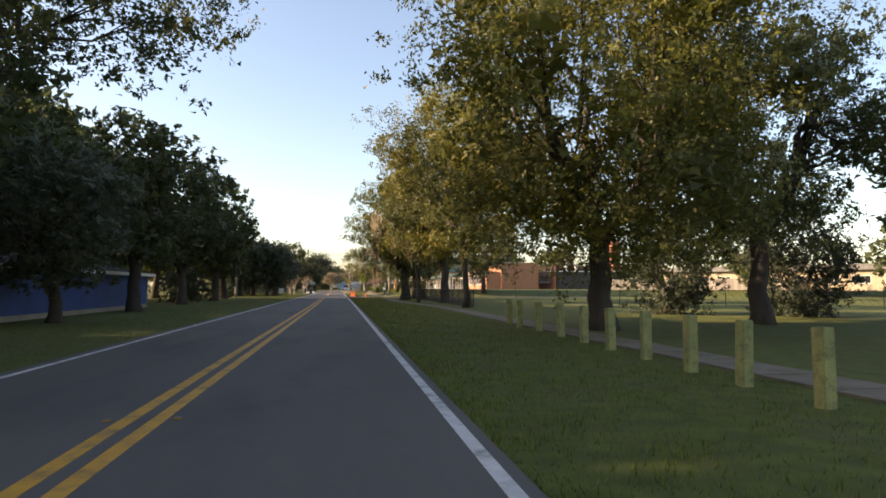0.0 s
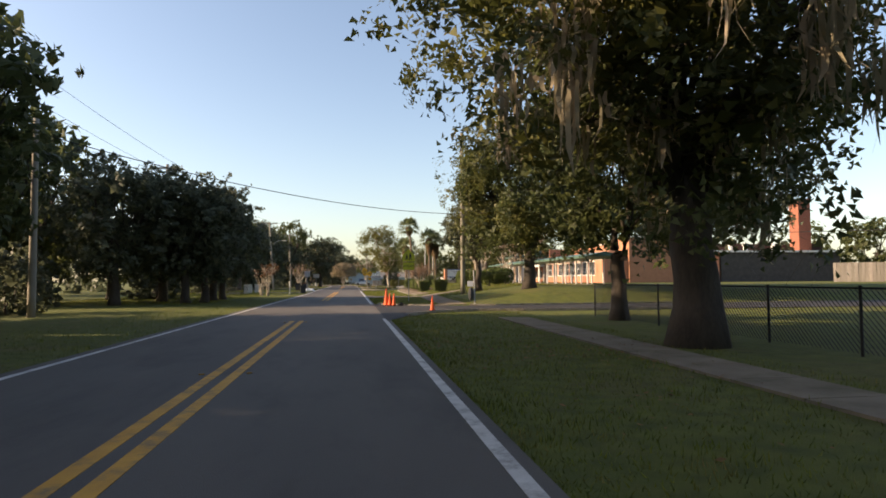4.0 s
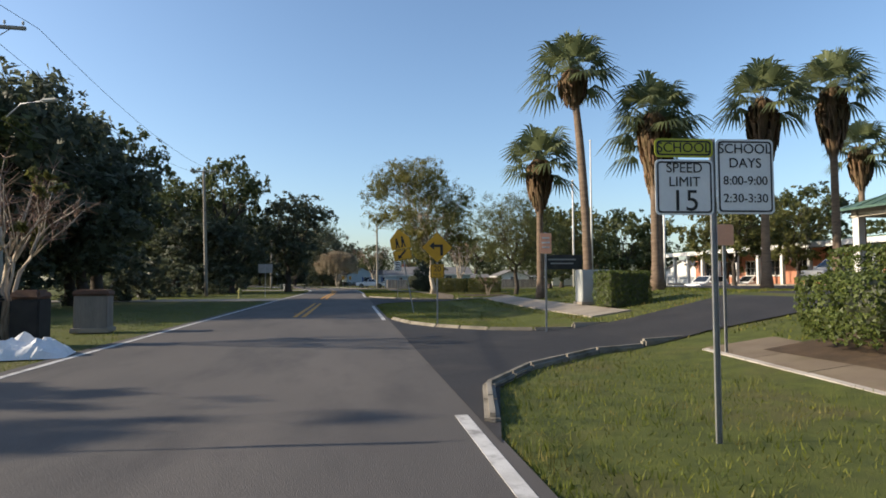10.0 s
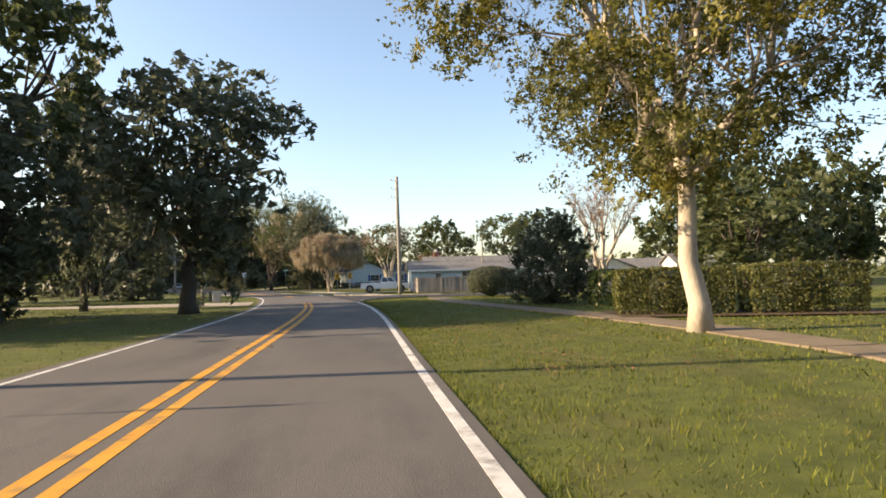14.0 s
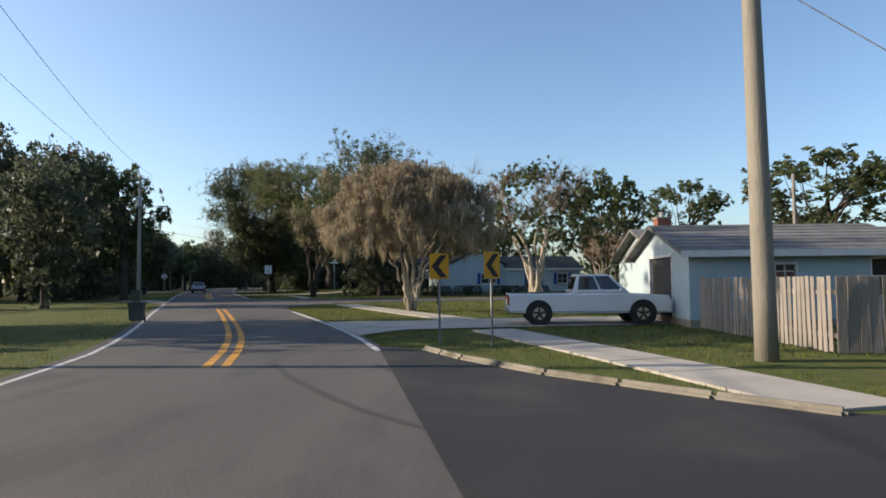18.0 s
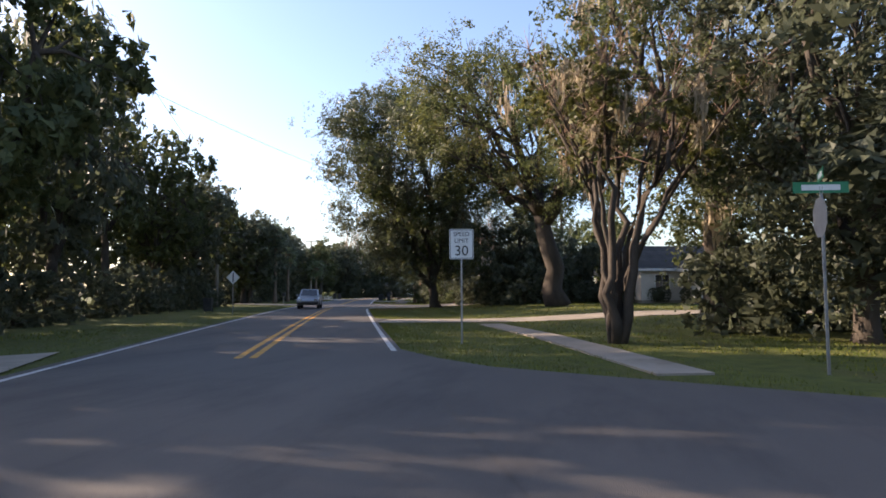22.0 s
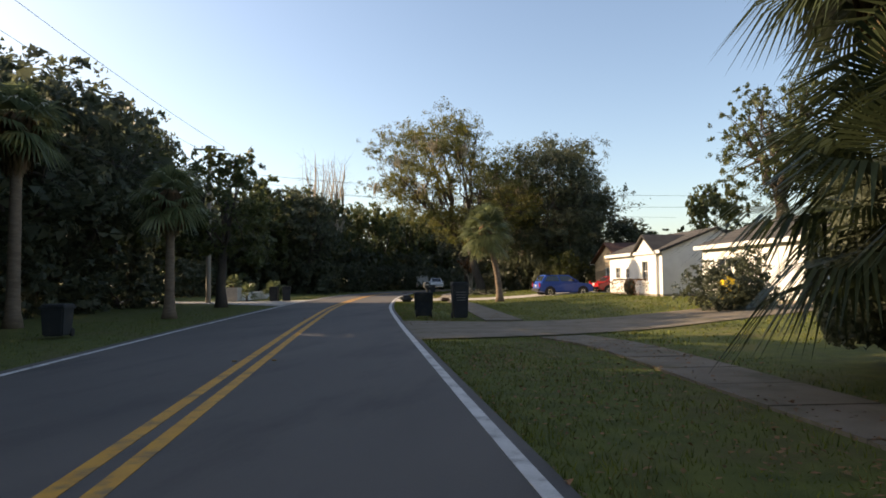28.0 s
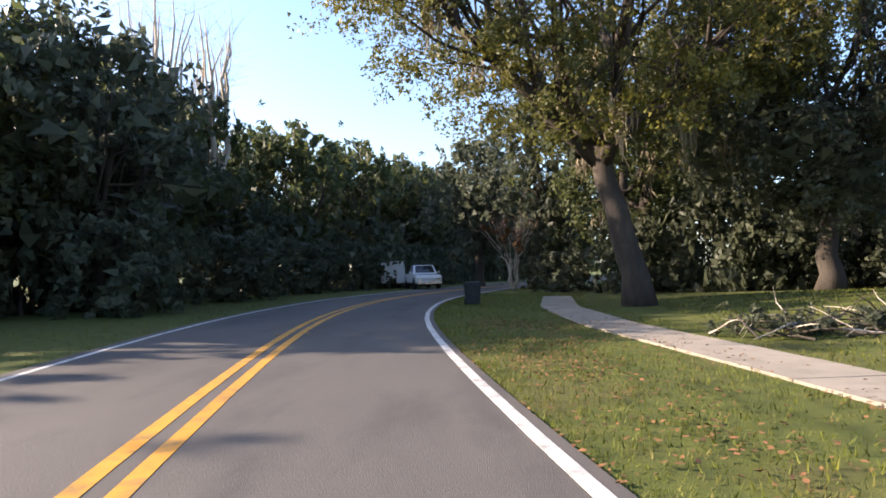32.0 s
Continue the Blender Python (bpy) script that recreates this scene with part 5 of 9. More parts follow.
hedge(15.2, 48.5, 1.6, 1.2, 1.2, "clipped hedge by the covered walk", 83)
hedge(10.5, 122.9, 3.9, 1.8, 1.6, "leafy olive hedge on a mulched bank", 84, rz=-17, round_=0.2, leaves=9000, size=0.05, mat=OLIVE)
hedge(14.4, 121.7, 3.7, 1.8, 1.65, "leafy olive hedge on a mulched bank", 184, rz=-15, round_=0.2, leaves=9000, size=0.05, mat=OLIVE)
hedge(13.4, 130.5, 6.5, 2.0, 1.6, "leafy hedge beside the path", 85, rz=15, round_=0.2, leaves=4500, size=0.09)
stems(12.4, 109.1, 1.8, 1.9, "loose low bush with bare pale stems", 86, 12, 1100, 3600, HEDGE, size=0.045, cl_count=40, name="shrub")
tree(9.4, 133.5, 4.6, 2.6, OAK_DARK, "tall dark thicket behind the hedge", 87, fork=0.1, girth=0.02, clumps=26, leaves=20000, size=0.075, lo=-0.8, flat=1.0, name="bush", category="bush", core=0.5)
stems(14.0, 139.0, 7.0, 3.0, "bare tree with fine grey twigs behind the hedge", 88, 8, 1800)
hedge(8.7, 147.0, 3.5, 3.3, 2.2, "round clipped dark bush on the corner lawn", 89, round_=0.85, mat=OAK_DARK, leaves=16000, size=0.05, name="bush")

# by the bend
stems(-5.4, 181.3, 7.4, 4.6, "many-stemmed crepe myrtle draped in tan moss", 91, 11, 3200, 20000, DRY, 34000, 1.0, cl_count=260, size=0.045, moss_wide=0.02, dome=True, thick=0.0075)
stems(2.2, 191.7, 9.2, 5.0, "many-stemmed crepe myrtle with dark leaves and tan moss", 92, 8, 2200, 26000, OAK, 1500, 0.6, cl_count=150, size=0.075, moss_wide=0.02, dome=True)
stems(8.4, 199.5, 5.5, 3.0, "small crepe myrtle with mossy limbs", 93, 7, 900, 2500, RUSSET, 900, 0.7, cl_count=60, size=0.07, moss_wide=0.02)
stems(-17.7, 212.6, 8.8, 4.6, "clump of mossy stems in deep shade by the corner", 94, 9, 1600, 14000, OLIVE, 1400, 0.9, cl_count=130, size=0.075, bark=BARK, moss_wide=0.025)

tree(-21.0, 239.2, 18.5, 12.0, OAK, "huge live oak with heavy limbs over the lawn", 96, fork=0.36, girth=0.036, clumps=70, leaves=70000, size=0.09, moss=900, moss_long=1.4, lo=6.5, lean=(-3.6, -1.0), second=OLIVE, flat=0.6, core=0.22, grow=0.66, twigs=3)
tree(-32.6, 249.0, 21.0, 9.6, MAGNOLIA, "dense dark magnolia beside the lane", 97, fork=0.1, girth=0.02, clumps=96, leaves=135000, size=0.082, lo=1.6, core=0.48, grow=0.72, second=OAK, lean=(-2.8, -2.6))
tree(-13.5, 222.0, 18.5, 9.8, OAK, "great oak hung with moss behind the corner", 98, fork=0.28, girth=0.028, clumps=56, leaves=44000, size=0.1, moss=2600, moss_long=1.6, lo=2.6, grow=0.68, core=0.14, twigs=3)
tree(-11.0, 214.0, 15.5, 5.6, OAK_DARK, "dense dark tree before the pale house", 199, fork=0.15, girth=0.02, clumps=42, leaves=40000, size=0.103, lo=0.2, core=0.5)
tree(-5.0, 232.0, 12.0, 6.0, OAK_DARK, "dark oak behind the houses", 99, fork=0.3, clumps=20, leaves=6000, size=0.22, lo=3.0)
tree(-26.0, 252.0, 9.0, 4.5, OAK_DARK, "dark leafy tree in the yard", 100, fork=0.25, clumps=20, leaves=8500, size=0.15, lo=1.6)

# past the second side street
tree(-35.8, 268.6, 9.4, 3.6, OLIVE, "bushy tree with russet and green leaves at the corner", 101, fork=0.12, girth=0.018, clumps=34, leaves=27000, size=0.073, lo=0.6, second=OAK, core=0.5)
stems(-32.0, 270.5, 10.5, 3.2, "half-bare tree with brown leaves at the corner", 102, 8, 3200, 3000, RUSSET, cl_count=70, size=0.08)
tree(-26.0, 268.0, 11.5, 4.6, OAK, "leafy oak at the corner", 103, fork=0.25, clumps=22, leaves=16500, size=0.112, lo=2.0)
for i, (x, y, h) in enumerate([(-38.4, 267.4, 1.7), (-35.6, 266.0, 2.6), (-32.6, 266.4, 2.8), (-37.2, 270.2, 2.4), (-29.6, 267.0, 2.6), (-36.9, 264.2, 2.5), (-35.6, 262.9, 2.7), (-33.4, 262.2, 2.8), (-34.0, 264.4, 3.4)]):
    tree(x, y, h, 1.9, OAK_DARK if i % 2 else OAK, "dark tangled shrub at the corner", 304 + i, fork=0.1, girth=0.02, clumps=22, leaves=14000, size=0.06, lo=-0.6, flat=1.0, name="shrub", category="bush", core=0.5)
fan_palm(-41.0, 273.4, 6.4, "stout sabal palm with drooping fronds by the verge", 105, fronds=54, frond=2.6, skirt=1.6, girth=0.3, skirt_w=0.5, low=-0.9, green=PALM_SHADED, blades=30, thin=0.014)
fan_palm(-41.4, 271.6, 2.3, "low young sabal palm with broad fronds darkened for shade", 205, fronds=44, frond=2.9, skirt=0, girth=0.22, low=-0.6, green=PALM_SHADED, blades=34, thin=0.011)
hedge(-40.6, 274.6, 2.8, 2.8, 3.4, "dense dark growth round the palm", 106, round_=0.7, mat=OAK_DARK, leaves=9000, size=0.075)
fan_palm(-50.9, 304.6, 4.7, "leaning sabal palm with full drooping fronds", 107, fronds=60, frond=2.1, skirt=0.9, girth=0.22, bow=(-1.0, 0.3), skirt_w=0.35, low=-1.0, blades=26, thin=0.016)
fan_palm(-33.6, 260.6, 0.35, "low palmetto clump at the corner", 108, fronds=40, frond=1.5, skirt=0, girth=0.15, low=-0.1, name="palmetto")
# the GOLD clumps of this oak stand for leaves lit by the sun
tree(-56.4, 332.0, 20.0, 11.5, OLIVE, "tall forked oak hung with moss inside the bend", 109, fork=0.29, girth=0.022, clumps=84, leaves=80000, size=0.09, moss=1400, moss_long=1.5, lo=5.4, second=GOLD, flat=0.75, core=0.26, grow=0.52, twigs=3, lean=(-4.4, -0.5))
tree(-48.2, 335.6, 17.0, 7.6, OAK_DARK, "dense dark oak hung with moss beside the tan house", 110, fork=0.2, girth=0.024, clumps=52, leaves=46000, size=0.11, lo=2.4, core=0.5, moss=700, moss_long=1.4)
tree(-53.0, 346.5, 16.0, 7.2, OAK, "oak hung with moss inside the bend", 111, fork=0.3, clumps=30, leaves=19500, size=0.138, moss=1200, moss_long=1.6, lo=3.0)
tree(-27.0, 327.0, 20.5, 7.0, OAK, "tall half-bare oak behind the white houses", 112, fork=0.45, clumps=36, leaves=15000, size=0.138, lo=8.0, core=0.15, grow=0.7, twigs=4)
stems(-60.5, 349.0, 5.0, 2.4, "small tree with russet leaves inside the bend", 113, 8, 600, 1500, RUSSET, size=0.12)
tree(-47.0, 326.4, 3.8, 2.0, OLIVE, "loose sunlit shrub with pale stems in the yard", 114, fork=0.2, girth=0.02, clumps=20, leaves=14000, size=0.06, lo=0.5, name="shrub", category="bush", core=0.3, bark=PALE_BARK)
stems(-82.0, 345.0, 20.5, 3.0, "dead bare tree standing above the woods", 115, 4, 260, bark=PALE_BARK, flare=0.35)
stems(-81.5, 352.0, 21.0, 3.2, "dead bare tree standing above the woods", 116, 4, 260, bark=PALE_BARK, flare=0.35)
tree(-40.2, 288.0, 1.9, 1.7, OAK_DARK, "dark rounded shrub before the bungalow", 318, fork=0.1, girth=0.02, clumps=20, leaves=14000, size=0.055, lo=-0.5, flat=1.0, name="shrub", category="bush", core=0.5)
fan_palm(-64.5, 281.0, 7.0, "sabal palm among the trees across the road", 117, fronds=40, frond=1.8, skirt=1.4, girth=0.22, low=-0.9)
fan_palm(-60.5, 270.0, 9.0, "sabal palm among the trees across the road", 118, fronds=40, frond=1.8, skirt=1.4, girth=0.22, low=-0.9)
fan_palm(-62.5, 286.5, 5.0, "sabal palm with sunlit fronds across the road", 119, fronds=40, frond=1.8, skirt=1.0, girth=0.22, low=-0.9)

# trees across the road and far woods, from a few kinds
LEFT = "dark leafy oak in shade across the road"
P1 = tree(-11.2, 16.6, 9.0, 4.2, OAK_DARK, LEFT, 121, fork=0.3, clumps=26, leaves=9000, size=0.15, lo=1.8, tri=True, twigs=0, core=0.52)
P2 = tree(-13.0, -17.0, 13.5, 5.4, OAK, "tall leafy oak across the road", 122, fork=0.22, clumps=34, leaves=6500, size=0.21, lo=2.2, core=0.5, tri=True, twigs=0)
P3 = tree(-19.0, 81.0, 12.8, 5.0, OAK, "tall oak with uneven crown across the road", 123, fork=0.3, clumps=28, leaves=7000, size=0.19, lo=2.6, core=0.48, tri=True, twigs=0, grow=0.9)
P4 = tree(-9.0, 134.8, 12.8, 6.4, OAK_DARK, "broad dark oak across the road", 124, fork=0.2, clumps=38, leaves=7000, size=0.22, lo=2.0, core=0.5, tri=True, twigs=0)
P5 = tree(-24.0, 134.0, 15.4, 6.0, OAK, "tall pine-like oak rising above the others", 125, fork=0.35, clumps=24, leaves=7000, size=0.2, lo=5.0, inner=0.6, tri=True, twigs=0, core=0.5, grow=0.85)
P7 = tree(34, 156, 11.0, 5.6, OAK, "leafy oak behind the houses", 127, fork=0.25, clumps=24, leaves=3000, size=0.3, lo=1.4, tri=True, twigs=0, core=0.55)
P6 = tree(-16.0, 4.0, 3.2, 2.6, OAK_DARK, "dense dark undergrowth below the trees", 126, fork=0.1, girth=0.02, clumps=18, leaves=2600, size=0.15, lo=-0.9, flat=1.0, core=0.6, tri=True, twigs=0, name="thicket", category="bush")
copies(P1, [(-10.4, 18.3, 70, 0.95, 0.9), (-10.7, 22.6, 200, 1.0, 0.95), (-10.5, 25.4, 290, 0.9, 0.95), (-14.0, 21.0, 30, 1.1, 1.0), (-15.0, 14.5, 30, 1.1, 1.05),
            (-22.0, 47.0, 10, 1.0, 0.8), (-16.0, 92.0, 80, 1.2, 1.05), (-14.2, 126.5, 250, 1.05, 0.95), (-18.2, 124.5, 20, 1.2, 1.0),
            (-38.0, 168.0, 60, 1.3, 1.1), (-11.5, -58.0, 80, 0.9, 0.8), (-12.0, -76.0, 10, 1.0, 1.0), (-14.0, -84.0, 50, 1.1, 1.1)])
copies(P2, [(-13.0, -31.0, 40, 0.95, 0.95), (-14.0, -5.0, 130, 0.9, 0.92), (-12.0, -46.0, 200, 0.95, 0.92), (-15.5, -4.0, 260, 0.8, 0.82), (-23, -2, 300, 1, 1), (-22, -24, 100, 1, 1), (-21, -38, 10, 1.1, 1), (-20, -56, 10, 1.1, 1.05),
            (-26.0, 30.0, 10, 0.9, 0.7), (-24, 14, 50, 1, 0.95), (-26.0, 60.0, 90, 1.0, 0.72), (-30.0, 80.0, 170, 1.1, 0.85), (-22.0, 88, 10, 1.0, 0.95), (-26.0, 128.0, 310, 1.1, 0.9),
            (-36.0, 46.0, 310, 1.2, 0.8), (-18, -68, 77, 1.0, 1.0), (-22, -80, 7, 1.1, 1.05), (-18, -96, 70, 1.1, 1.05)])
copies(P1, [(-21.0, 256.5, 40, 0.8, 0.62), (-25.5, 258.5, 160, 0.8, 0.7)], "dark leafy tree before the slate cottage")
copies(P5, [(-16.0, 130.5, 40, 0.9, 1.12), (-20.8, 127.0, 160, 0.9, 0.85)], LEFT)
copies(P4, [(-39.5, 206.0, 120, 0.85, 1.15), (-29.6, 189.4, 250, 0.62, 0.75)], LEFT)
copies(P3, [(-34.2, 207.4, 30, 0.78, 1.02), (-66.4, 296.6, 200, 0.75, 0.76)], LEFT)
copies(P3, [(-17.0, 97.0, 130, 1.0, 0.98), (-24.0, 54.0, 20, 1.0, 0.7)])
# the narrow last oak is added for the shadow it throws on the verge
copies(P4, [(-30.0, 156.0, 100, 0.8, 0.6), (-24.5, 169.0, 30, 0.8, 1.2), (-28.5, 172.0, 200, 0.75, 1.4), (-17.0, 86.0, 60, 0.85, 0.98), (-17.0, 93.0, 190, 0.85, 0.98), (-17.0, 141.6, 200, 0.5, 1.1)])
copies(P6, [(-13.4, 217.6, 40, 1.0, 0.95), (-10.4, 219.0, 130, 1.0, 1.0), (-12.4, 221.6, 220, 1.0, 1.1), (-8.0, 216.4, 310, 0.9, 0.8),
            (-24.6, 246.0, 20, 1.1, 1.1), (-21.4, 247.6, 100, 1.0, 1.0), (-27.4, 251.4, 170, 1.1, 1.1), (-30.2, 254.0, 240, 1.0, 0.9), (-22.6, 249.6, 60, 1.2, 1.7), (-19.6, 252.4, 200, 1.2, 1.8), (-26.0, 248.6, 300, 1.1, 1.6), (-17.4, 254.6, 20, 1.2, 1.8)])
copies(P6, [(-24.0, 257.0, 10, 0.9, 0.7), (-19.8, 257.6, 80, 0.8, 0.6), (-28.0, 258.2, 150, 0.9, 0.6)])
copies(P6, [(-17, -12, 90, 1.2, 1), (-15, -22, 30, 1, 1), (-19, 12, 60, 1, 1), (-17, 30, 0, 1.2, 1), (-21, 58, 90, 1.6, 1.2), (-20, 70, 10, 1.6, 1.3), (-19, 86, 100, 1.6, 1.3), (-17, 102, 40, 1.3, 1.2),
            (-18, 112, 200, 1.5, 1.2), (-16, 122, 80, 1.3, 1.1), (-19, 134, 10, 1.5, 1.2), (-22, 164, 10, 1.4, 1.0)])
rnd = random.Random(5)
row = []
for k in range(26):                                    # the wall of trees along the far side, past the bend
    y = 205 + k * 5.7
    x, yy = across(y, -13.5 - rnd.uniform(0, 3.5) - (3 if y < 215 else 0))
    row.append((x, yy, rnd.uniform(0, 360), rnd.uniform(0.78, 1.0), rnd.uniform(0.8, 1.08) * (1.3 if y < 250 else 1.0)))
row = [r for r in row if not 298 < r[1] < 322 and not 255 < r[1] < 265 and not 222.5 < r[1] < 228 and r[1] > 200]
copies(P4, row[::3], LEFT), copies(P3, row[1::3], LEFT), copies(P2, [(a, b, c, d, e * 0.85) for a, b, c, d, e in row[2::3]], LEFT)
row = []
for k in range(22):
    y = 208 + k * 6.0
    x, yy = across(y, -22 - rnd.uniform(0, 8))
    row.append((x, yy, rnd.uniform(0, 360), rnd.uniform(0.9, 1.2), rnd.uniform(0.85, 1.05)))
row = [r for r in row if not 296 < r[1] < 324 and not 224 < r[1] < 231 and not 253 < r[1] < 265.5 and r[1] > 203]
# back row, made taller between y 230 and 258 for a longer shadow
copies(P7, [(a, b, c, d * 1.1, e * (1.7 if 230 < b < 258 else 1.2)) for a, b, c, d, e in row], LEFT)
row = []
for k in range(20):
    y = 212 + k * 4.9
    x, yy = across(y, -11.5 - rnd.uniform(0, 3))
    row.append((x, yy, rnd.uniform(0, 360), rnd.uniform(0.8, 1.3), rnd.uniform(0.8, 1.3)))
copies(P6, [r for r in row if not 254 < r[1] < 268 and not 300 < r[1] < 316])
row = []
for k in range(34):                                    # woods round the outside of the last bend
    a = k / 33
    y = 318 + a * 90
    x, yy = across(min(y, 400), -9.5 - rnd.uniform(0, 5) - (k % 3) * 6)
    row.append((x, yy, rnd.uniform(0, 360), rnd.uniform(0.8, 1.05), rnd.uniform(0.92, 1.15)))
row = [r for r in row if (r[1] > 326 or r[0] < -92) and not (344 < r[1] < 366 and -77 < r[0] < -62)] + [(-93, 316, 10, 1.0, 0.8), (-95, 324, 80, 1.0, 0.85), (-90, 333, 150, 1.0, 0.75), (-85, 337, 210, 1.0, 0.75)]
copies(P4, row[::2], "dense dark oak in the roadside woods"), copies(P2, row[1::2], "dense dark oak in the roadside woods")
copies(P6, [(*across(320 + k * 4, -7.8 - rnd.uniform(0, 2)), rnd.uniform(0, 360), 1.1, 1.2) for k in range(3, 16)])
copies(P6, [(*across(322 + k * 3.6, -12.5 - rnd.uniform(0, 3)), rnd.uniform(0, 360), 1.5, 2.0) for k in range(2, 20)])
copies(P7, [(*across(326 + k * 7, -15 - rnd.uniform(0, 4)), rnd.uniform(0, 360), 0.95, 1.3) for k in range(1, 8)], "dense dark oak in the roadside woods")
# beyond the houses on the near side
far = []
for x, y in [(30, 150), (44, 160), (24, 205), (36, 214), (14, 214), (50, 200), (4, 226), (16, 238), (30, 236), (2, 250), (14, 264), (-8, 268), (-14, 282), (0, 290), (-18, 300), (-8, 312),
             (-30, 340), (-16, 338), (-38, 352), (-24, 362), (-44, 366), (-30, 376), (-50, 380), (60, 130), (56, 175), (52, 60), (64, 90), (75, 20), (70, 50), (40, -20), (60, -30), (85, -50), (70, 110), (48, 128),
             (58, 0), (95, 0), (100, -80), (66, -75)]:
    far.append((x + rnd.uniform(-3, 3), y + rnd.uniform(-3, 3), rnd.uniform(0, 360), rnd.uniform(0.85, 1.15), rnd.uniform(0.7, 1.0)))
BACK = "leafy oak behind the houses"
copies(P7, [(34, 166, 20, 1.0, 1.4), (41.5, 172, 130, 1.0, 1.5), (50, 168, 250, 1.1, 1.4), (58, 172, 60, 1.0, 1.3)], BACK)
copies(P7, far[::3], BACK), copies(P7, [(a, b, c, d * 0.8, e * 1.15) for a, b, c, d, e in far[1::3]], BACK), copies(P5, far[2::3], BACK)
# oaks added behind the front trees, mostly unseen, tall enough to shade road and verge
copies(P7, [(x + rnd.uniform(-2, 2), y, rnd.uniform(0, 360), 1.25, tall) for x, tall in ((-27, 1.65), (-34, 1.85)) for y in range(-112, -4, 8)], LEFT)
copies(P7, [(-23, 15.5, 10, 1.0, 1.3), (-24, 23.5, 90, 1.0, 1.3), (-31, 19, 200, 1.1, 1.5), (-26, 85, 40, 1.0, 1.05), (-27, 92.5, 170, 1.0, 1.15), (-26, 99.5, 240, 1.0, 1.15), (-20, 27.5, 60, 0.8, 1.0)], LEFT)
# sparse oak added beyond the left of view to break up the sun
tree(-67.0, 258.9, 13.0, 5.0, OLIVE, "thin-leaved oak added to half-shade the lane across the road", 155, fork=0.3, clumps=40, leaves=15000, size=0.12, lo=3.0, core=0.06, twigs=2)
# two more oaks, added past the left of view to shade the road
copies(P7, [ (-68, 267, 30, 0.9, 1.3), (-75, 271, 140, 1.1, 1.45)], LEFT)
# the narrow oak at y 301.4 is added to keep the near road shaded
copies(P4, [(-71, 286, 20, 0.95, 0.95), (-73, 292.5, 140, 0.95, 1.0), (-78, 299, 250, 0.9, 1.0), (-76.5, 301.4, 30, 0.55, 1.1), (-66.5, 276, 80, 0.9, 0.95), (-63, 268, 300, 0.85, 0.95), (-81, 292, 10, 1.1, 1.1)], LEFT)
copies(P4, [(-40.5, 341.0, 60, 0.75, 0.7), (-57.5, 352.5, 200, 0.9, 1.1), (-47.0, 352.0, 300, 1.0, 1.2), (-63.0, 360.0, 20, 0.9, 1.0)], "dark oak massed behind the tan house")
copies(P6, [(-52.2, 344.5, 20, 1.0, 1.0), (-47.6, 341.0, 80, 1.1, 1.1), (-43.2, 338.6, 140, 1.0, 0.9), (-57.5, 346.5, 10, 0.9, 0.8)])
copies(P6, [(-50.4, 341.5, 20, 1.1, 1.7), (-46.4, 343.4, 110, 1.2, 1.8), (-54.6, 342.8, 200, 1.0, 1.3), (-42.4, 340.8, 280, 1.1, 1.5), (-39.6, 337.6, 30, 1.0, 1.2), (-58.6, 352.0, 90, 1.0, 1.4), (-50.0, 350.0, 160, 1.2, 1.9)])
copies(P6, [(-84 - (k % 3) * 2.2, 298 + k * 3.6, 40 * k, 1.3, 1.2) for k in range(14)])
# raised oaks hidden by the overhanging one, added to shade the right-hand field
copies(P2, [(-14.5, -72.0, 20, 0.9, 1.15), (-15.5, -88.0, 110, 1.0, 1.15), (-15.0, -62.0, 190, 0.9, 1.1)], LEFT)
# hedge on posts beside the bare trees
raised = hedge(12.2, 27.6, 3.4, 1.1, 1.35, "dense hedge trained on dark posts beside the path", 141, rz=-8, round_=0.1, stem=0.55)
for x in (-1.5, 0.1, 1.5):
    part("post", Build().tube([(x, -0.45, -0.1), (x, -0.45, 1.2)], [0.045, 0.04], 7), BARK, raised)
part("rail", Build().tube([(-1.6, -0.47, 0.6), (1.6, -0.47, 0.62)], [0.03, 0.03], 6), BARK, raised)


def branch_pile(x, y, label, seed, rx=1.5, ry=0.8, high=0.7, count=34):
    """A heap of cut branches with dead leaves."""
    rng = np.random.default_rng(seed)
    top = thing("branch_pile", label, "yard waste", pose(x, y, lie(x, y)))
    for k in range(count):
        a, q = rng.uniform(0, 2 * math.pi), rng.uniform(0, 1) ** 0.5
        c = Vector((rx * q * math.cos(a), ry * q * math.sin(a), high * (1 - q) * rng.uniform(0.2, 1.0) + 0.04))
        d = Vector((rng.normal(0, 1), rng.normal(0, 1), rng.normal(0.15, 0.3))).normalized() * rng.uniform(0.4, 1.0)
        p, e = c - d * 0.5, c + d
        p.z, e.z = max(p.z, 0.02), max(e.z, 0.03)
        g = rng.uniform(0.012, 0.03)
        part("branch", Build().tube(bend(rng, p, e, 0.03, 4, 0.06), [g, g * 0.8, g * 0.6, g * 0.25], 5), PALE_BARK if k % 3 == 0 else BARK, top)
    cl = [(rng.normal(0, rx * 0.4), rng.normal(0, ry * 0.4), high * 0.35, 0.4, 0.6) for _ in range(9)]
    tagged(part("leaf_mass", leaf_cloud(rng, cl, 2400, 0.05, OAK_DARK, "leaf_mass"), parent=top), kind="stuff")


branch_pile(-55.6, 322.1, "heap of cut branches and leaves on the lawn", 401)
branch_pile(-53.4, 322.8, "heap of cut branches and leaves on the lawn", 402, 1.2, 0.7, 0.5, 24)

# ---------------- far woods ----------------


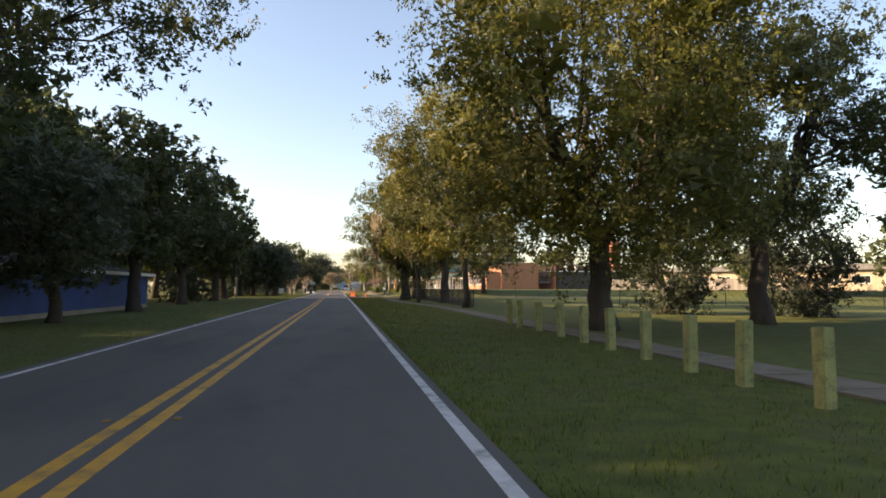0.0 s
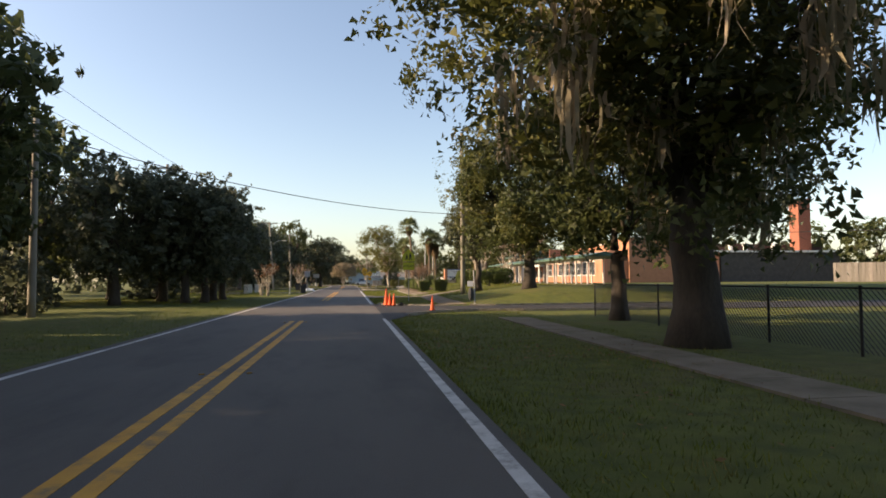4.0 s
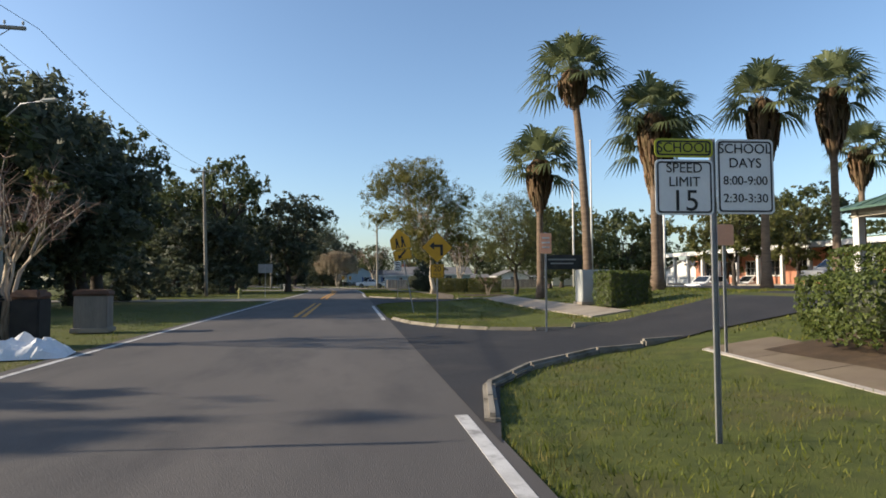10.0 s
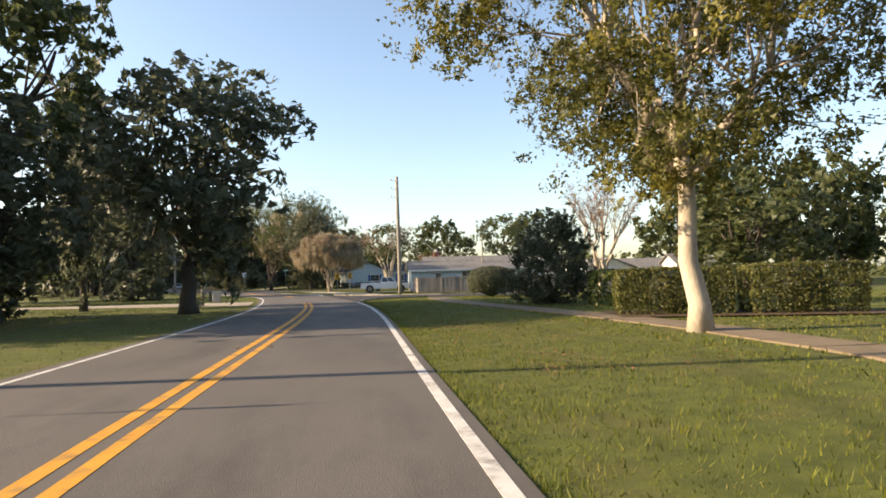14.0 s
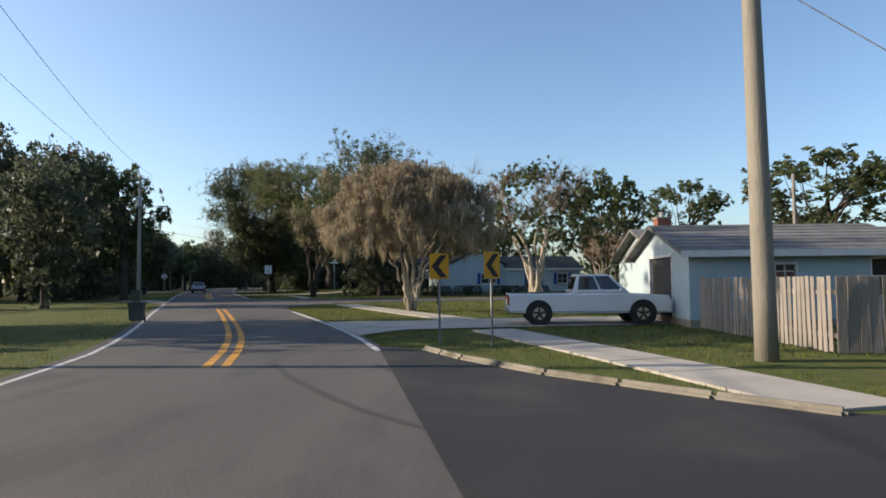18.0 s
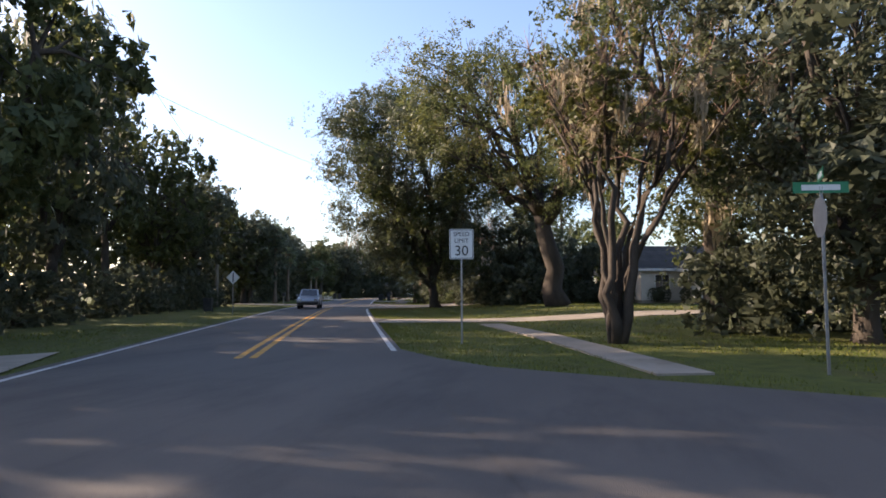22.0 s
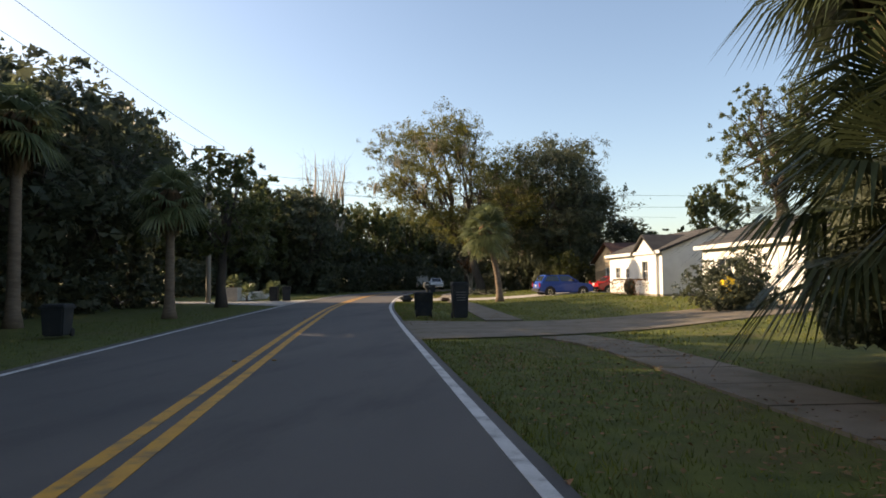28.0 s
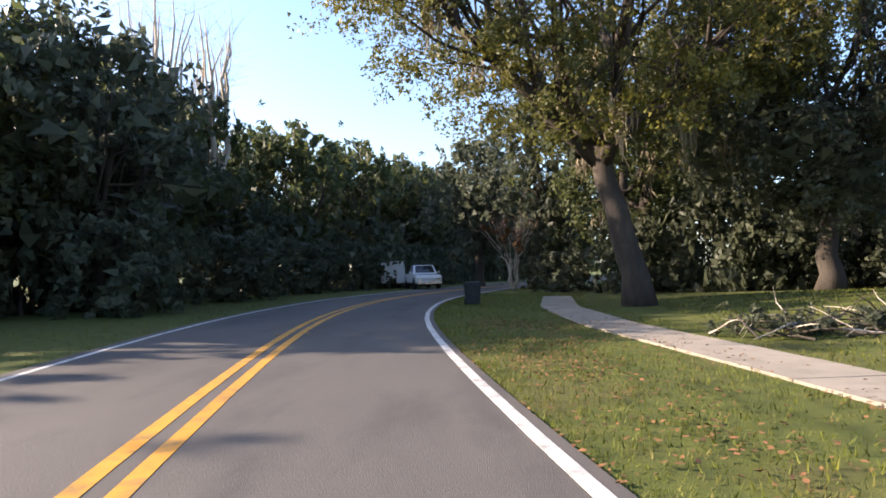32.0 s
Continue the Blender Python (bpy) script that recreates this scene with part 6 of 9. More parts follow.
def woods(name, line, depth, low, high, count, seed, label, mat=None, size=0.55):
    """A belt of tree crowns along a line of points, joined, with a ragged top."""
    rng = np.random.default_rng(seed)
    cl = []
    for (x0, y0), (x1, y1) in zip(line[:-1], line[1:]):
        n = max(2, int(math.hypot(x1 - x0, y1 - y0) / 5.0))
        for k in range(n):
            t = (k + rng.random()) / n
            x, y = x0 + (x1 - x0) * t + rng.normal(0, depth / 3), y0 + (y1 - y0) * t + rng.normal(0, depth / 3)
            h = rng.uniform(low, high)
            for z in np.arange(1.0, h, 2.6):
                cl.append((x + rng.normal(0, 1.4), y + rng.normal(0, 1.4), z, rng.uniform(2.0, 3.4), 0.85))
    ob = new(name, leaf_cloud(rng, cl, count, size, mat or OAK_DARK, name, core=0.6, tri=True))
    return tagged(ob, label, "woods", kind="stuff")


woods("far_woods", [(-48, -260), (-46, -60), (-44, 60), (-42, 150), (-58, 215), (-92, 290), (-112, 350), (-100, 420), (-60, 470)], 12, 8, 13, 36000, 1, "belt of dark trees behind the far lawns")
woods("far_woods", [(-60, 470), (10, 460), (60, 400), (70, 300), (74, 200), (90, 100), (100, 0), (110, -100), (90, -260), (0, -330), (-48, -260)], 14, 7, 12, 36000, 2, "belt of trees behind the houses and school", OAK)

# ---------------- poles, signs and street things ----------------


def words(text, size, mat, parent, m, name="lettering", label=""):
    """Lettering as a thin mesh, centred on m, in the x, z plane facing -y."""
    cu = bpy.data.curves.new("lettering", "FONT")
    cu.body, cu.size, cu.align_x, cu.align_y, cu.extrude = text, size, "CENTER", "CENTER", 0.0015
    tmp = bpy.data.objects.new("lettering", cu)
    me = bpy.data.meshes.new_from_object(tmp)
    bpy.data.objects.remove(tmp)
    me.materials.clear()
    me.materials.append(mat)
    ob = new(name, me)
    ob.parent = parent
    ob.matrix_basis = m @ pose(0, 0, 0, 90, 0, 0)
    if label:
        tagged(ob, label)
    return ob


def plate(parent, w, h, z, mat, name="plate", x=0.0, y=-0.03, border=None, corner=0.04, thick=0.006):
    """A sign blade with rounded corners, its middle at height z, and a border ring 2 mm proud."""
    def outline(w, h, r):
        out = []
        for cx, cz, a0 in ((w / 2 - r, -h / 2 + r, -90), (w / 2 - r, h / 2 - r, 0), (-w / 2 + r, h / 2 - r, 90), (-w / 2 + r, -h / 2 + r, 180)):
            out += [(x + cx + r * math.cos(radians(a0 + a)), z + cz + r * math.sin(radians(a0 + a))) for a in (0, 30, 60, 90)]
        return out
    ob = part(name, Build().panel(outline(w, h, corner), y - thick / 2, y + thick / 2), mat, parent)
    if border:
        a, b = outline(w - 0.035, h - 0.035, corner * 0.8), outline(w - 0.065, h - 0.065, corner * 0.6)
        n = len(a)
        v = [(p, y - thick / 2 - 0.002, q) for p, q in a + b]
        part("border", Build().add(v, [(i, (i + 1) % n, n + (i + 1) % n, n + i) for i in range(n)]), border, ob)
    return ob


def post(parent, h, mat=None, w=0.045, name="post"):
    """A perforated-channel style sign post: a U section."""
    b = Build().box(0, 0.008, -0.3, w, 0.006, h + 0.3).box(-w / 2, 0.0, -0.3, 0.006, 0.026, h + 0.3).box(w / 2, 0.0, -0.3, 0.006, 0.026, h + 0.3)
    return part(name, b, mat or GALV, parent)


def sign(name, label, x, y, h, yaw=0.0, lean=0.0, mat=None):
    """A sign facing back along the road (towards -y when yaw is 0)."""
    top = thing(name, label, "road sign", pose(x, y, lie(x, y) - 0.02) @ pose(0, 0, 0, 0, lean, yaw))
    post(top, h, mat)
    return top


def polygon_plate(parent, pts, mat, y=-0.03, name="plate", thick=0.006):
    return part(name, Build().panel(pts, y - thick / 2, y + thick / 2), mat, parent)


def bars(parent, rows, mat, y=-0.036):
    """Illegible writing, as plain bars: x, z, width, height."""
    for x, z, w, h in rows:
        part("bar", Build().box(x, y, z - h / 2, w, 0.002, h), mat, parent)




def at(x, y, z):
    return pose(x, y, z)


def figure(plate_, x, z, k):
    """A plain walking-shape mark: a disc over a bent bar with legs."""
    disc = [(x + 0.055 * k * math.cos(a), z + 0.42 * k + 0.055 * k * math.sin(a)) for a in [2 * math.pi * i / 10 for i in range(10)]]
    polygon_plate(plate_, disc, SIGN_BLACK, -0.036, "disc", 0.002)
    polygon_plate(plate_, [(x - 0.07 * k, z + 0.16 * k), (x + 0.07 * k, z + 0.16 * k), (x + 0.06 * k, z + 0.36 * k), (x - 0.06 * k, z + 0.36 * k)], SIGN_BLACK, -0.036, "mark", 0.002)
    polygon_plate(plate_, [(x - 0.12 * k, z), (x - 0.05 * k, z), (x, z + 0.15 * k), (x - 0.06 * k, z + 0.155 * k)], SIGN_BLACK, -0.036, "mark", 0.002)
    polygon_plate(plate_, [(x + 0.05 * k, z), (x + 0.11 * k, z), (x + 0.06 * k, z + 0.155 * k), (x + 0.005, z + 0.155 * k)], SIGN_BLACK, -0.036, "mark", 0.002)


# school warning sign, facing the traffic
s = sign("school_sign", "lime pentagon school warning sign on a steel post in shade", 3.88, 15.6, 3.6)
p = polygon_plate(s, [(-0.42, 2.8), (0.42, 2.8), (0.42, 3.25), (0, 3.67), (-0.42, 3.25)], SIGN_LIME)
figure(p, -0.13, 2.9, 0.85)
figure(p, 0.12, 2.9, 1.0)
p = plate(s, 0.8, 0.55, 2.47, SIGN_LIME, border=SIGN_BLACK)
words("AHEAD", 0.22, SIGN_BLACK, p, at(0, -0.036, 2.47))

s = sign("school_speed_sign", "school speed limit sign with two white plates on one post", 3.18, 57.6, 2.73, yaw=-4)
p = plate(s, 0.54, 0.5, 2.280, SIGN_WHITE, x=-0.28, border=SIGN_BLACK)
words("SPEED", 0.125, SIGN_BLACK, p, at(-0.28, -0.036, 2.450))
words("LIMIT", 0.125, SIGN_BLACK, p, at(-0.28, -0.036, 2.325))
words("15", 0.27, SIGN_BLACK, p, at(-0.28, -0.036, 2.150))
p = plate(s, 0.54, 0.17, 2.635, SIGN_LIME, name="header_plate", x=-0.28, border=SIGN_BLACK)
words("SCHOOL", 0.125, SIGN_BLACK, p, at(-0.28, -0.036, 2.635))
p = plate(s, 0.54, 0.68, 2.380, SIGN_WHITE, x=0.29, border=SIGN_BLACK)
for txt, z in (("SCHOOL", 2.630), ("DAYS", 2.500), ("8:00-9:00", 2.340), ("2:30-3:30", 2.180)):
    words(txt, 0.125 if z > 2.4 else 0.112, SIGN_BLACK, p, at(0.29, -0.036, z))

s = sign("faded_sign", "faded orange plate on a thin post at the loop", 6.6, 62.8, 2.35)
plate(s, 0.36, 0.38, 2.15, SIGN_ORANGE)
s = sign("faded_sign", "faded orange parking sign on a thin post", 5.2, 68.9, 2.75, yaw=-6)
p = plate(s, 0.32, 0.56, 2.45, SIGN_ORANGE)
bars(p, [(0, 2.6, 0.2, 0.05), (0, 2.47, 0.22, 0.05), (0, 2.34, 0.2, 0.05)], WHITE_PAINT)

s = sign("turn_sign", "amber left-turn warning diamond with speed plate", 2.72, 72.8, 2.82, yaw=-3)
p = polygon_plate(s, [(0, 2.03), (0.5, 2.53), (0, 3.03), (-0.5, 2.53)], SIGN_YELLOW)
polygon_plate(p, [(0.1, 2.26), (0.19, 2.26), (0.19, 2.63), (-0.1, 2.63), (-0.1, 2.72), (-0.27, 2.585), (-0.1, 2.45), (-0.1, 2.54), (0.1, 2.54)], SIGN_BLACK, -0.036, "arrow", 0.002)
p = plate(s, 0.46, 0.46, 1.75, SIGN_YELLOW, name="speed_plate", border=SIGN_BLACK)
words("20", 0.26, SIGN_BLACK, p, at(0, -0.036, 1.82))
words("M.P.H.", 0.1, SIGN_BLACK, p, at(0, -0.036, 1.63))

s = sign("school_crossing_sign", "amber school crossing sign with arrow plate on a leaning post", 2.62, 79.7, 3.5, yaw=-6, lean=-11)
p = polygon_plate(s, [(-0.43, 2.88), (0.43, 2.88), (0.43, 3.36), (0, 3.76), (-0.43, 3.36)], SIGN_YELLOW)
figure(p, -0.14, 2.95, 0.9)
figure(p, 0.12, 2.95, 1.0)
p = plate(s, 0.78, 0.46, 2.62, SIGN_YELLOW, name="arrow_plate", border=SIGN_BLACK)
polygon_plate(p, [(-0.22, 2.46), (-0.02, 2.5), (-0.075, 2.545), (0.2, 2.76), (0.14, 2.82), (-0.13, 2.595), (-0.19, 2.65)], SIGN_BLACK, -0.036, "arrow", 0.002)

s = sign("zone_sign", "pair of white plates with small dark writing on a post", 3.75, 105.4, 3.1, yaw=-4)
for z in (2.86, 2.42):
    p = plate(s, 0.62, 0.4, z, SIGN_WHITE, border=SIGN_BLACK)
    bars(p, [(0, z + 0.08, 0.4, 0.08), (0, z - 0.07, 0.46, 0.08)], SIGN_BLACK)

for x, y, w, h, z, lab in ((-6.1, 58.4, 0.75, 0.76, 2.45, "dull back of a road sign across the road"), (-7.9, 110.3, 1.25, 0.8, 2.55, "dull back of a wide road sign across the road")):
    s = sign("road_sign_back", lab, x, y, z + h / 2, yaw=180)
    plate(s, w, h, z, SIGN_BACK)

# chevrons on the bend
for x, y, yaw, lab in ((-3.43, 165.1, 0, "amber chevron sign with black arrow head on the bend"), (-2.2, 164.5, 35, "amber chevron sign seen in shade on the bend")):
    s = sign("chevron_sign", lab, x, y, 2.2, yaw=yaw)
    p = plate(s, 0.47, 0.62, 1.87, SIGN_YELLOW)
    polygon_plate(p, [(-0.19, 1.87), (0.03, 1.6), (0.2, 1.6), (-0.02, 1.87), (0.2, 2.14), (0.03, 2.14)], SIGN_BLACK, -0.036, "chevron", 0.002)

s = sign("speed_limit_sign", "white speed limit sign on a square steel post", -21.9, 211.5, 3.2, yaw=16)
p = plate(s, 0.68, 0.85, 2.8, SIGN_WHITE, border=SIGN_BLACK)
words("SPEED", 0.17, SIGN_BLACK, p, at(0, -0.036, 3.08))
words("LIMIT", 0.17, SIGN_BLACK, p, at(0, -0.036, 2.89))
words("30", 0.4, SIGN_BLACK, p, at(0, -0.036, 2.6))

s = sign("white_diamond_sign", "white diamond marker sign with a dark bar across the road", -41.6, 230.8, 2.9, yaw=18)
p = polygon_plate(s, [(0, 2.0), (0.44, 2.44), (0, 2.88), (-0.44, 2.44)], SIGN_WHITE)
bars(p, [(0, 2.44, 0.07, 0.62)], SIGN_BLACK)


def street_signs(x, y, yaw, label, yaw2):
    """A stop sign seen from behind, with two green street blades above."""
    s = sign("street_sign", label, x, y, 3.3, yaw=yaw)
    oct_ = [(0.38 * math.cos(radians(22.5 + 45 * k)), 2.75 + 0.38 * math.sin(radians(22.5 + 45 * k))) for k in range(8)]
    part("stop_plate", Build().panel(oct_, 0.03, 0.036), SIGN_BACK, s, "dull back of an octagonal stop plate", pose(0, 0, 0, 0, 0, yaw2))
    for z, a, w in ((3.28, 0, 0.95), (3.5, 90 if yaw2 < 60 else 70, 0.75)):
        q = part("street_blade", Build().box(0, 0, z - 0.1, w, 0.006, 0.2), SIGN_GREEN, s, m=pose(0, 0, 0, 0, 0, a))
        for sd in (-0.005, 0.005):
            part("bar", Build().box(0, sd, z - 0.05, w * 0.7, 0.002, 0.1), SIGN_WHITE, q)
    return s


street_signs(-14.3, 206.6, 10, "green street name blades over a stop sign at the corner", 80)
street_signs(-32.9, 260.9, 10, "green street name blades over a pale stop sign at the corner", 25)


def pole(x, y, h, r, label, arms=(), yaw=0.0, lean=(0, 0), mat=None, transformer=None, lamp=None):
    """A wooden utility pole with crossarms, pins and insulators."""
    top = thing("utility_pole", label, "utility pole", pose(x, y, lie(x, y)))
    sh = part("shaft", Build().tube([(lean[0] * k / 8, lean[1] * k / 8, -0.2 + (h + 0.2) * k / 8) for k in range(9)], [r * (1.15 - 0.4 * k / 8) for k in range(9)], 12), mat or WOOD_POLE, top, smooth=True)
    for z, w, a in arms:
        f = z / h
        m = pose(lean[0] * f, lean[1] * f + 0.0, z, 0, 0, yaw + a)
        arm = part("crossarm", soft_box(w, 0.11, 0.13, 0.012, "crossarm", WOOD_POLE, seg=1), parent=top, m=m @ pose(0, -r - 0.02, 0))
        for k in (-0.46, -0.22, 0.22, 0.46):
            part("insulator", Build().lathe([(0.012, 0.12), (0.012, 0.2), (0.045, 0.21), (0.05, 0.25), (0.03, 0.27), (0.045, 0.28), (0.04, 0.33), (0.01, 0.34)], 8, k * w, 0), GREY_BOX, arm)
        for sd in (-1, 1):
            part("brace", Build().tube([(sd * w * 0.3, 0, 0.02), (0, 0.06, -0.55)], [0.018, 0.018], 5), GALV, arm)
    if transformer:
        part("transformer", Build().lathe([(0.2, 0), (0.24, 0.05), (0.24, 0.75), (0.26, 0.77), (0.26, 0.83), (0.1, 0.92), (0.02, 0.95)], 14, r + 0.27, 0), GREY_BOX, top, m=pose(0, 0, transformer, 0, 0, yaw - 90), smooth=False)
    if lamp:
        z, ln, a = lamp
        part("lamp_arm", Build().tube([(0, 0, z), (ln * 0.4, 0, z + 0.45), (ln, 0, z + 0.5)], [0.03, 0.028, 0.025], 7), GALV, top, m=pose(0, 0, 0, 0, 0, a))
        part("lamp_head", soft_box(0.7, 0.24, 0.13, 0.05, "lamp_head", GREY_BOX), parent=top, m=pose(0, 0, 0, 0, 0, a) @ pose(ln + 0.3, 0, z + 0.44))
    return top


def wire(a, b, sag, r=0.014, label="black overhead service cable"):
    """A sagging overhead cable."""
    a, b = Vector(a), Vector(b)
    pts = []
    for k in range(17):
        t = k / 16
        p = a.lerp(b, t)
        p.z -= sag * 4 * t * (1 - t)
        pts.append(p)
    ob = part("cable", Build().tube(pts, [r] * 17, 5), BLACK_RUBBER)
    return tagged(ob, label, "cable")


LINE = [(-13.4, -34.0, 12.0), (-14.6, 24.0, 10.6), (-12.9, 77.5, 11.0), (-13.8, 114.0, 11.8), (-15.4, 161.4, 10.4), (-30.8, 203.5, 11.0), (-55.6, 249.6, 12.2), (-71.8, 303.6, 11.3), (-84, 345, 12)]
OLD = "weathered wooden utility pole with crossarms and insulators"
pole(-14.6, 24.0, 10.8, 0.16, OLD, [(10.4, 2.4, 0)], 4)
pole(-12.9, 77.5, 11.2, 0.16, OLD, [(10.9, 2.6, 0)], 4, lean=(-0.7, 0), lamp=(7.6, 1.6, -20))
pole(-13.6, 112.8, 11.8, 0.16, OLD, [(11.6, 2.3, 0)], 4, lean=(-0.4, 0))
pole(-15.4, 161.4, 10.5, 0.16, OLD + " on two levels", [(10.0, 2.3, 0), (9.2, 1.6, 20)], 8, lamp=(6.4, 0.9, 10))
pole(-30.8, 203.5, 11.0, 0.16, "wooden utility pole with a grey transformer", [(10.6, 1.4, 0)], 20, transformer=8.2, lamp=(7.8, 1.5, 20))
pole(-55.6, 249.6, 12.4, 0.17, OLD, [(11.9, 2.4, 0)], 22, lamp=(7.0, 1.5, 20))
pole(-71.8, 303.6, 11.4, 0.16, OLD, [(11.0, 2.2, 0)], 20, lamp=(6.8, 1.5, 20))
pole(8.5, 19.9, 12.6, 0.17, "grey wooden utility pole with stacked side insulators", [], 0)
pole(2.65, 161.6, 11.2, 0.18, "tall pale wooden utility pole with stacked insulators at the corner", [], 0, lean=(-0.1, 0), mat=WOOD_POLE)
for z in (12.2, 11.2, 10.2):
    pin = thing("pole_insulator", "grey side insulator bracket on the pole", "insulator", pose(8.5, 19.9, lie(8.5, 19.9) + z))
    part("bracket", Build().tube([(-0.12, 0, 0), (-0.5, 0, 0.06)], [0.02, 0.018], 6), GALV, pin)
    part("insulator", Build().lathe([(0.02, 0.05), (0.05, 0.08), (0.05, 0.2), (0.02, 0.22)], 8, -0.52, 0), GREY_BOX, pin)
for z in (10.8, 10.0, 9.2):
    pin = thing("pole_insulator", "grey side insulator bracket on the pole", "insulator", pose(2.55, 161.6, z))
    part("bracket", Build().tube([(-0.1, 0, 0), (-0.55, 0, 0.06)], [0.02, 0.018], 6), GALV, pin)
    part("insulator", Build().lathe([(0.02, 0.05), (0.05, 0.08), (0.05, 0.2), (0.02, 0.22)], 8, -0.57, 0), GREY_BOX, pin)
for (x0, y0, z0), (x1, y1, z1) in zip(LINE[:-1], LINE[1:]):
    for k in (-1.05, 1.05):
        wire((x0 + k, y0, z0), (x1 + k, y1, z1), 0.9, 0.011, "thin overhead power line")
    wire((x0, y0, z0 - 3.6), (x1, y1, z1 - 3.6), 1.0, 0.02)
pole(-13.6, 1.2, 8.6, 0.15, "short wooden service pole among the trees", [], 0)
wire((-13.5, 1.2, 7.95), (8.4, 19.9, 6.6), 0.8, 0.022)
wire((-55.6, 249.6, 11.0), (-36.0, 279.0, 8.2), 0.5, 0.02)
wire((-71.8, 303.6, 9.6), (-30, 317.0, 8.0), 0.7, 0.01)
wire((-71.8, 303.6, 8.6), (-30, 316.0, 7.0), 0.7, 0.012)
wire((-71.8, 303.6, 9.2), (-36, 330.0, 7.6), 0.7, 0.009)
wire((14.2, 182.0, 6.6), (29, 184.0, 3.0), 0.8, 0.012)
pole(14.2, 182.0, 6.8, 0.1, "thin wooden service pole behind the garage")
wire((-30.8, 203.5, 7.6), (-33.4, 247.5, 10.2), 0.9, 0.007)

# guy wire of the corner pole
g = thing("guy_wire", "thin guy wire slanting to the ground", "cable")
part("strand", Build().tube([(3.0, 161.6, 7.0), (9.5, 158.0, 0.0)], [0.012, 0.012], 5), GALV, g)


def cone(x, y, h, label, tilt=0.0):
    top = thing("traffic_cone", label, "traffic cone", pose(x, y, 0.009 + lie(x, y)) @ pose(0, 0, 0, tilt, 0, random.uniform(0, 90)), group="cones at the kerb")
    part("base", soft_box(h * 0.42, h * 0.42, 0.035, 0.012, "base", BLACK_RUBBER), parent=top)
    part("body", Build().lathe([(h * 0.165, 0.035), (h * 0.155, 0.06), (h * 0.035, h * 0.97), (h * 0.03, h), (h * 0.018, h)], 20), CONE, top, smooth=True)
    return top


cone(1.94, 8.3, 0.98, "tall orange plastic traffic cone by the kerb")
cone(2.12, 8.0, 0.72, "orange plastic traffic cone by the kerb")
cone(2.34, 7.72, 0.71, "faded orange plastic traffic cone by the kerb")
cone(3.72, 1.25, 0.7, "orange traffic cone in the shade at the grass corner")
bag = thing("sandbag", "dark slumped sandbag beside the cones", "sandbag", pose(2.72, 7.62, 0.01, 0, 0, 12))
part("sack", soft_box(0.46, 0.28, 0.2, 0.085, "sack", BLACK_RUBBER, 0.82, 3), parent=bag)


def bin_(x, y, yaw, label, mat=None, h=1.0, open_lid=False, w=0.62, slots=False, tip=0.0):
    """A wheeled refuse bin: tapered body, rim, lid, handle and two wheels."""
    mat = mat or BIN
    top = thing("wheeled_bin", label, "refuse bin", pose(x, y, lie(x, y), tip, 0, yaw))
    part("body", soft_box(w * 0.84, w * 0.94, h * 0.86, 0.04, "body", mat, 1.16), parent=top, m=pose(0, 0, 0.05))
    rim = Build()
    for a, b, c, d in ((0, w * 0.55, w * 1.06, 0.05), (0, -w * 0.55, w * 1.06, 0.05), (w * 0.5, 0, 0.05, w * 1.1), (-w * 0.5, 0, 0.05, w * 1.1)):
        rim.box(a, b, h * 0.88, c, d, 0.05)
    part("rim", rim, mat, top)
    lid = soft_box(w * 1.08, w * 1.16, 0.08, 0.035, "lid", mat, 0.93)
    part("lid", lid, parent=top, m=pose(0, 0, h * 0.93) if not open_lid else pose(0, w * 0.62, h * 0.95, -105, 0, 0) @ pose(0, w * 0.56, -0.04))
    part("handle", Build().tube([(-w * 0.4, w * 0.62, h * 0.9), (-w * 0.38, w * 0.7, h * 0.92), (w * 0.38, w * 0.7, h * 0.92), (w * 0.4, w * 0.62, h * 0.9)], [0.016] * 4, 6), mat, top)
    for sx in (-1, 1):
        part("wheel", Build().tube([(sx * w * 0.38, w * 0.47, 0.12), (sx * w * 0.46, w * 0.47, 0.12)], [0.12, 0.12], 14), BLACK_RUBBER, top)
    if slots:
        for k in range(4):
            part("slot", Build().box(0, -w * 0.56, h * (0.5 + 0.07 * k), w * 0.6, 0.012, 0.018), SIGN_BACK, top)
    return top


bin_(-5.75, 46.8, 10, "dark wheeled bin at the far verge", h=0.98)
bin_(-8.1, 67.2, 0, "dark wheeled bin behind the white sheet", h=1.15, w=0.7)
bx = thing("mailbox_pillar", "brown pillar box with a reddish sloping lid", "mailbox", pose(-7.3, 71.3, 0, 0, 0, 6))
part("body", soft_box(0.85, 0.7, 1.05, 0.03, "body", FENCE_WOOD), parent=bx)
part("lid", soft_box(0.95, 0.8, 0.16, 0.04, "lid", RUST, 0.9), parent=bx, m=pose(0, 0, 1.04))
part("plinth", soft_box(0.98, 0.85, 0.14, 0.02, "plinth", CONCRETE), parent=bx)
bin_(-15.6, 174.2, 15, "grey-green wheeled bin beside the far verge", BIN_GREEN, 0.78, w=0.55)
bin_(-12.2, 152.2, 15, "grey wheeled bin at a driveway", BIN_GREEN, 0.85)
bin_(-11.4, 150.0, 15, "grey wheeled bin at a driveway", GREY_BOX, 0.85)
bin_(-51.95, 288.0, 200, "dark wheeled bin with its lid hanging open", h=1.06, open_lid=True, w=0.7)
bin_(-50.2, 286.8, 20, "tall dark wheeled bin with pale slots", h=1.42, w=0.62, slots=True)
bin_(-59.8, 278.0, 20, "dark wheeled bin at the far verge", h=0.9)
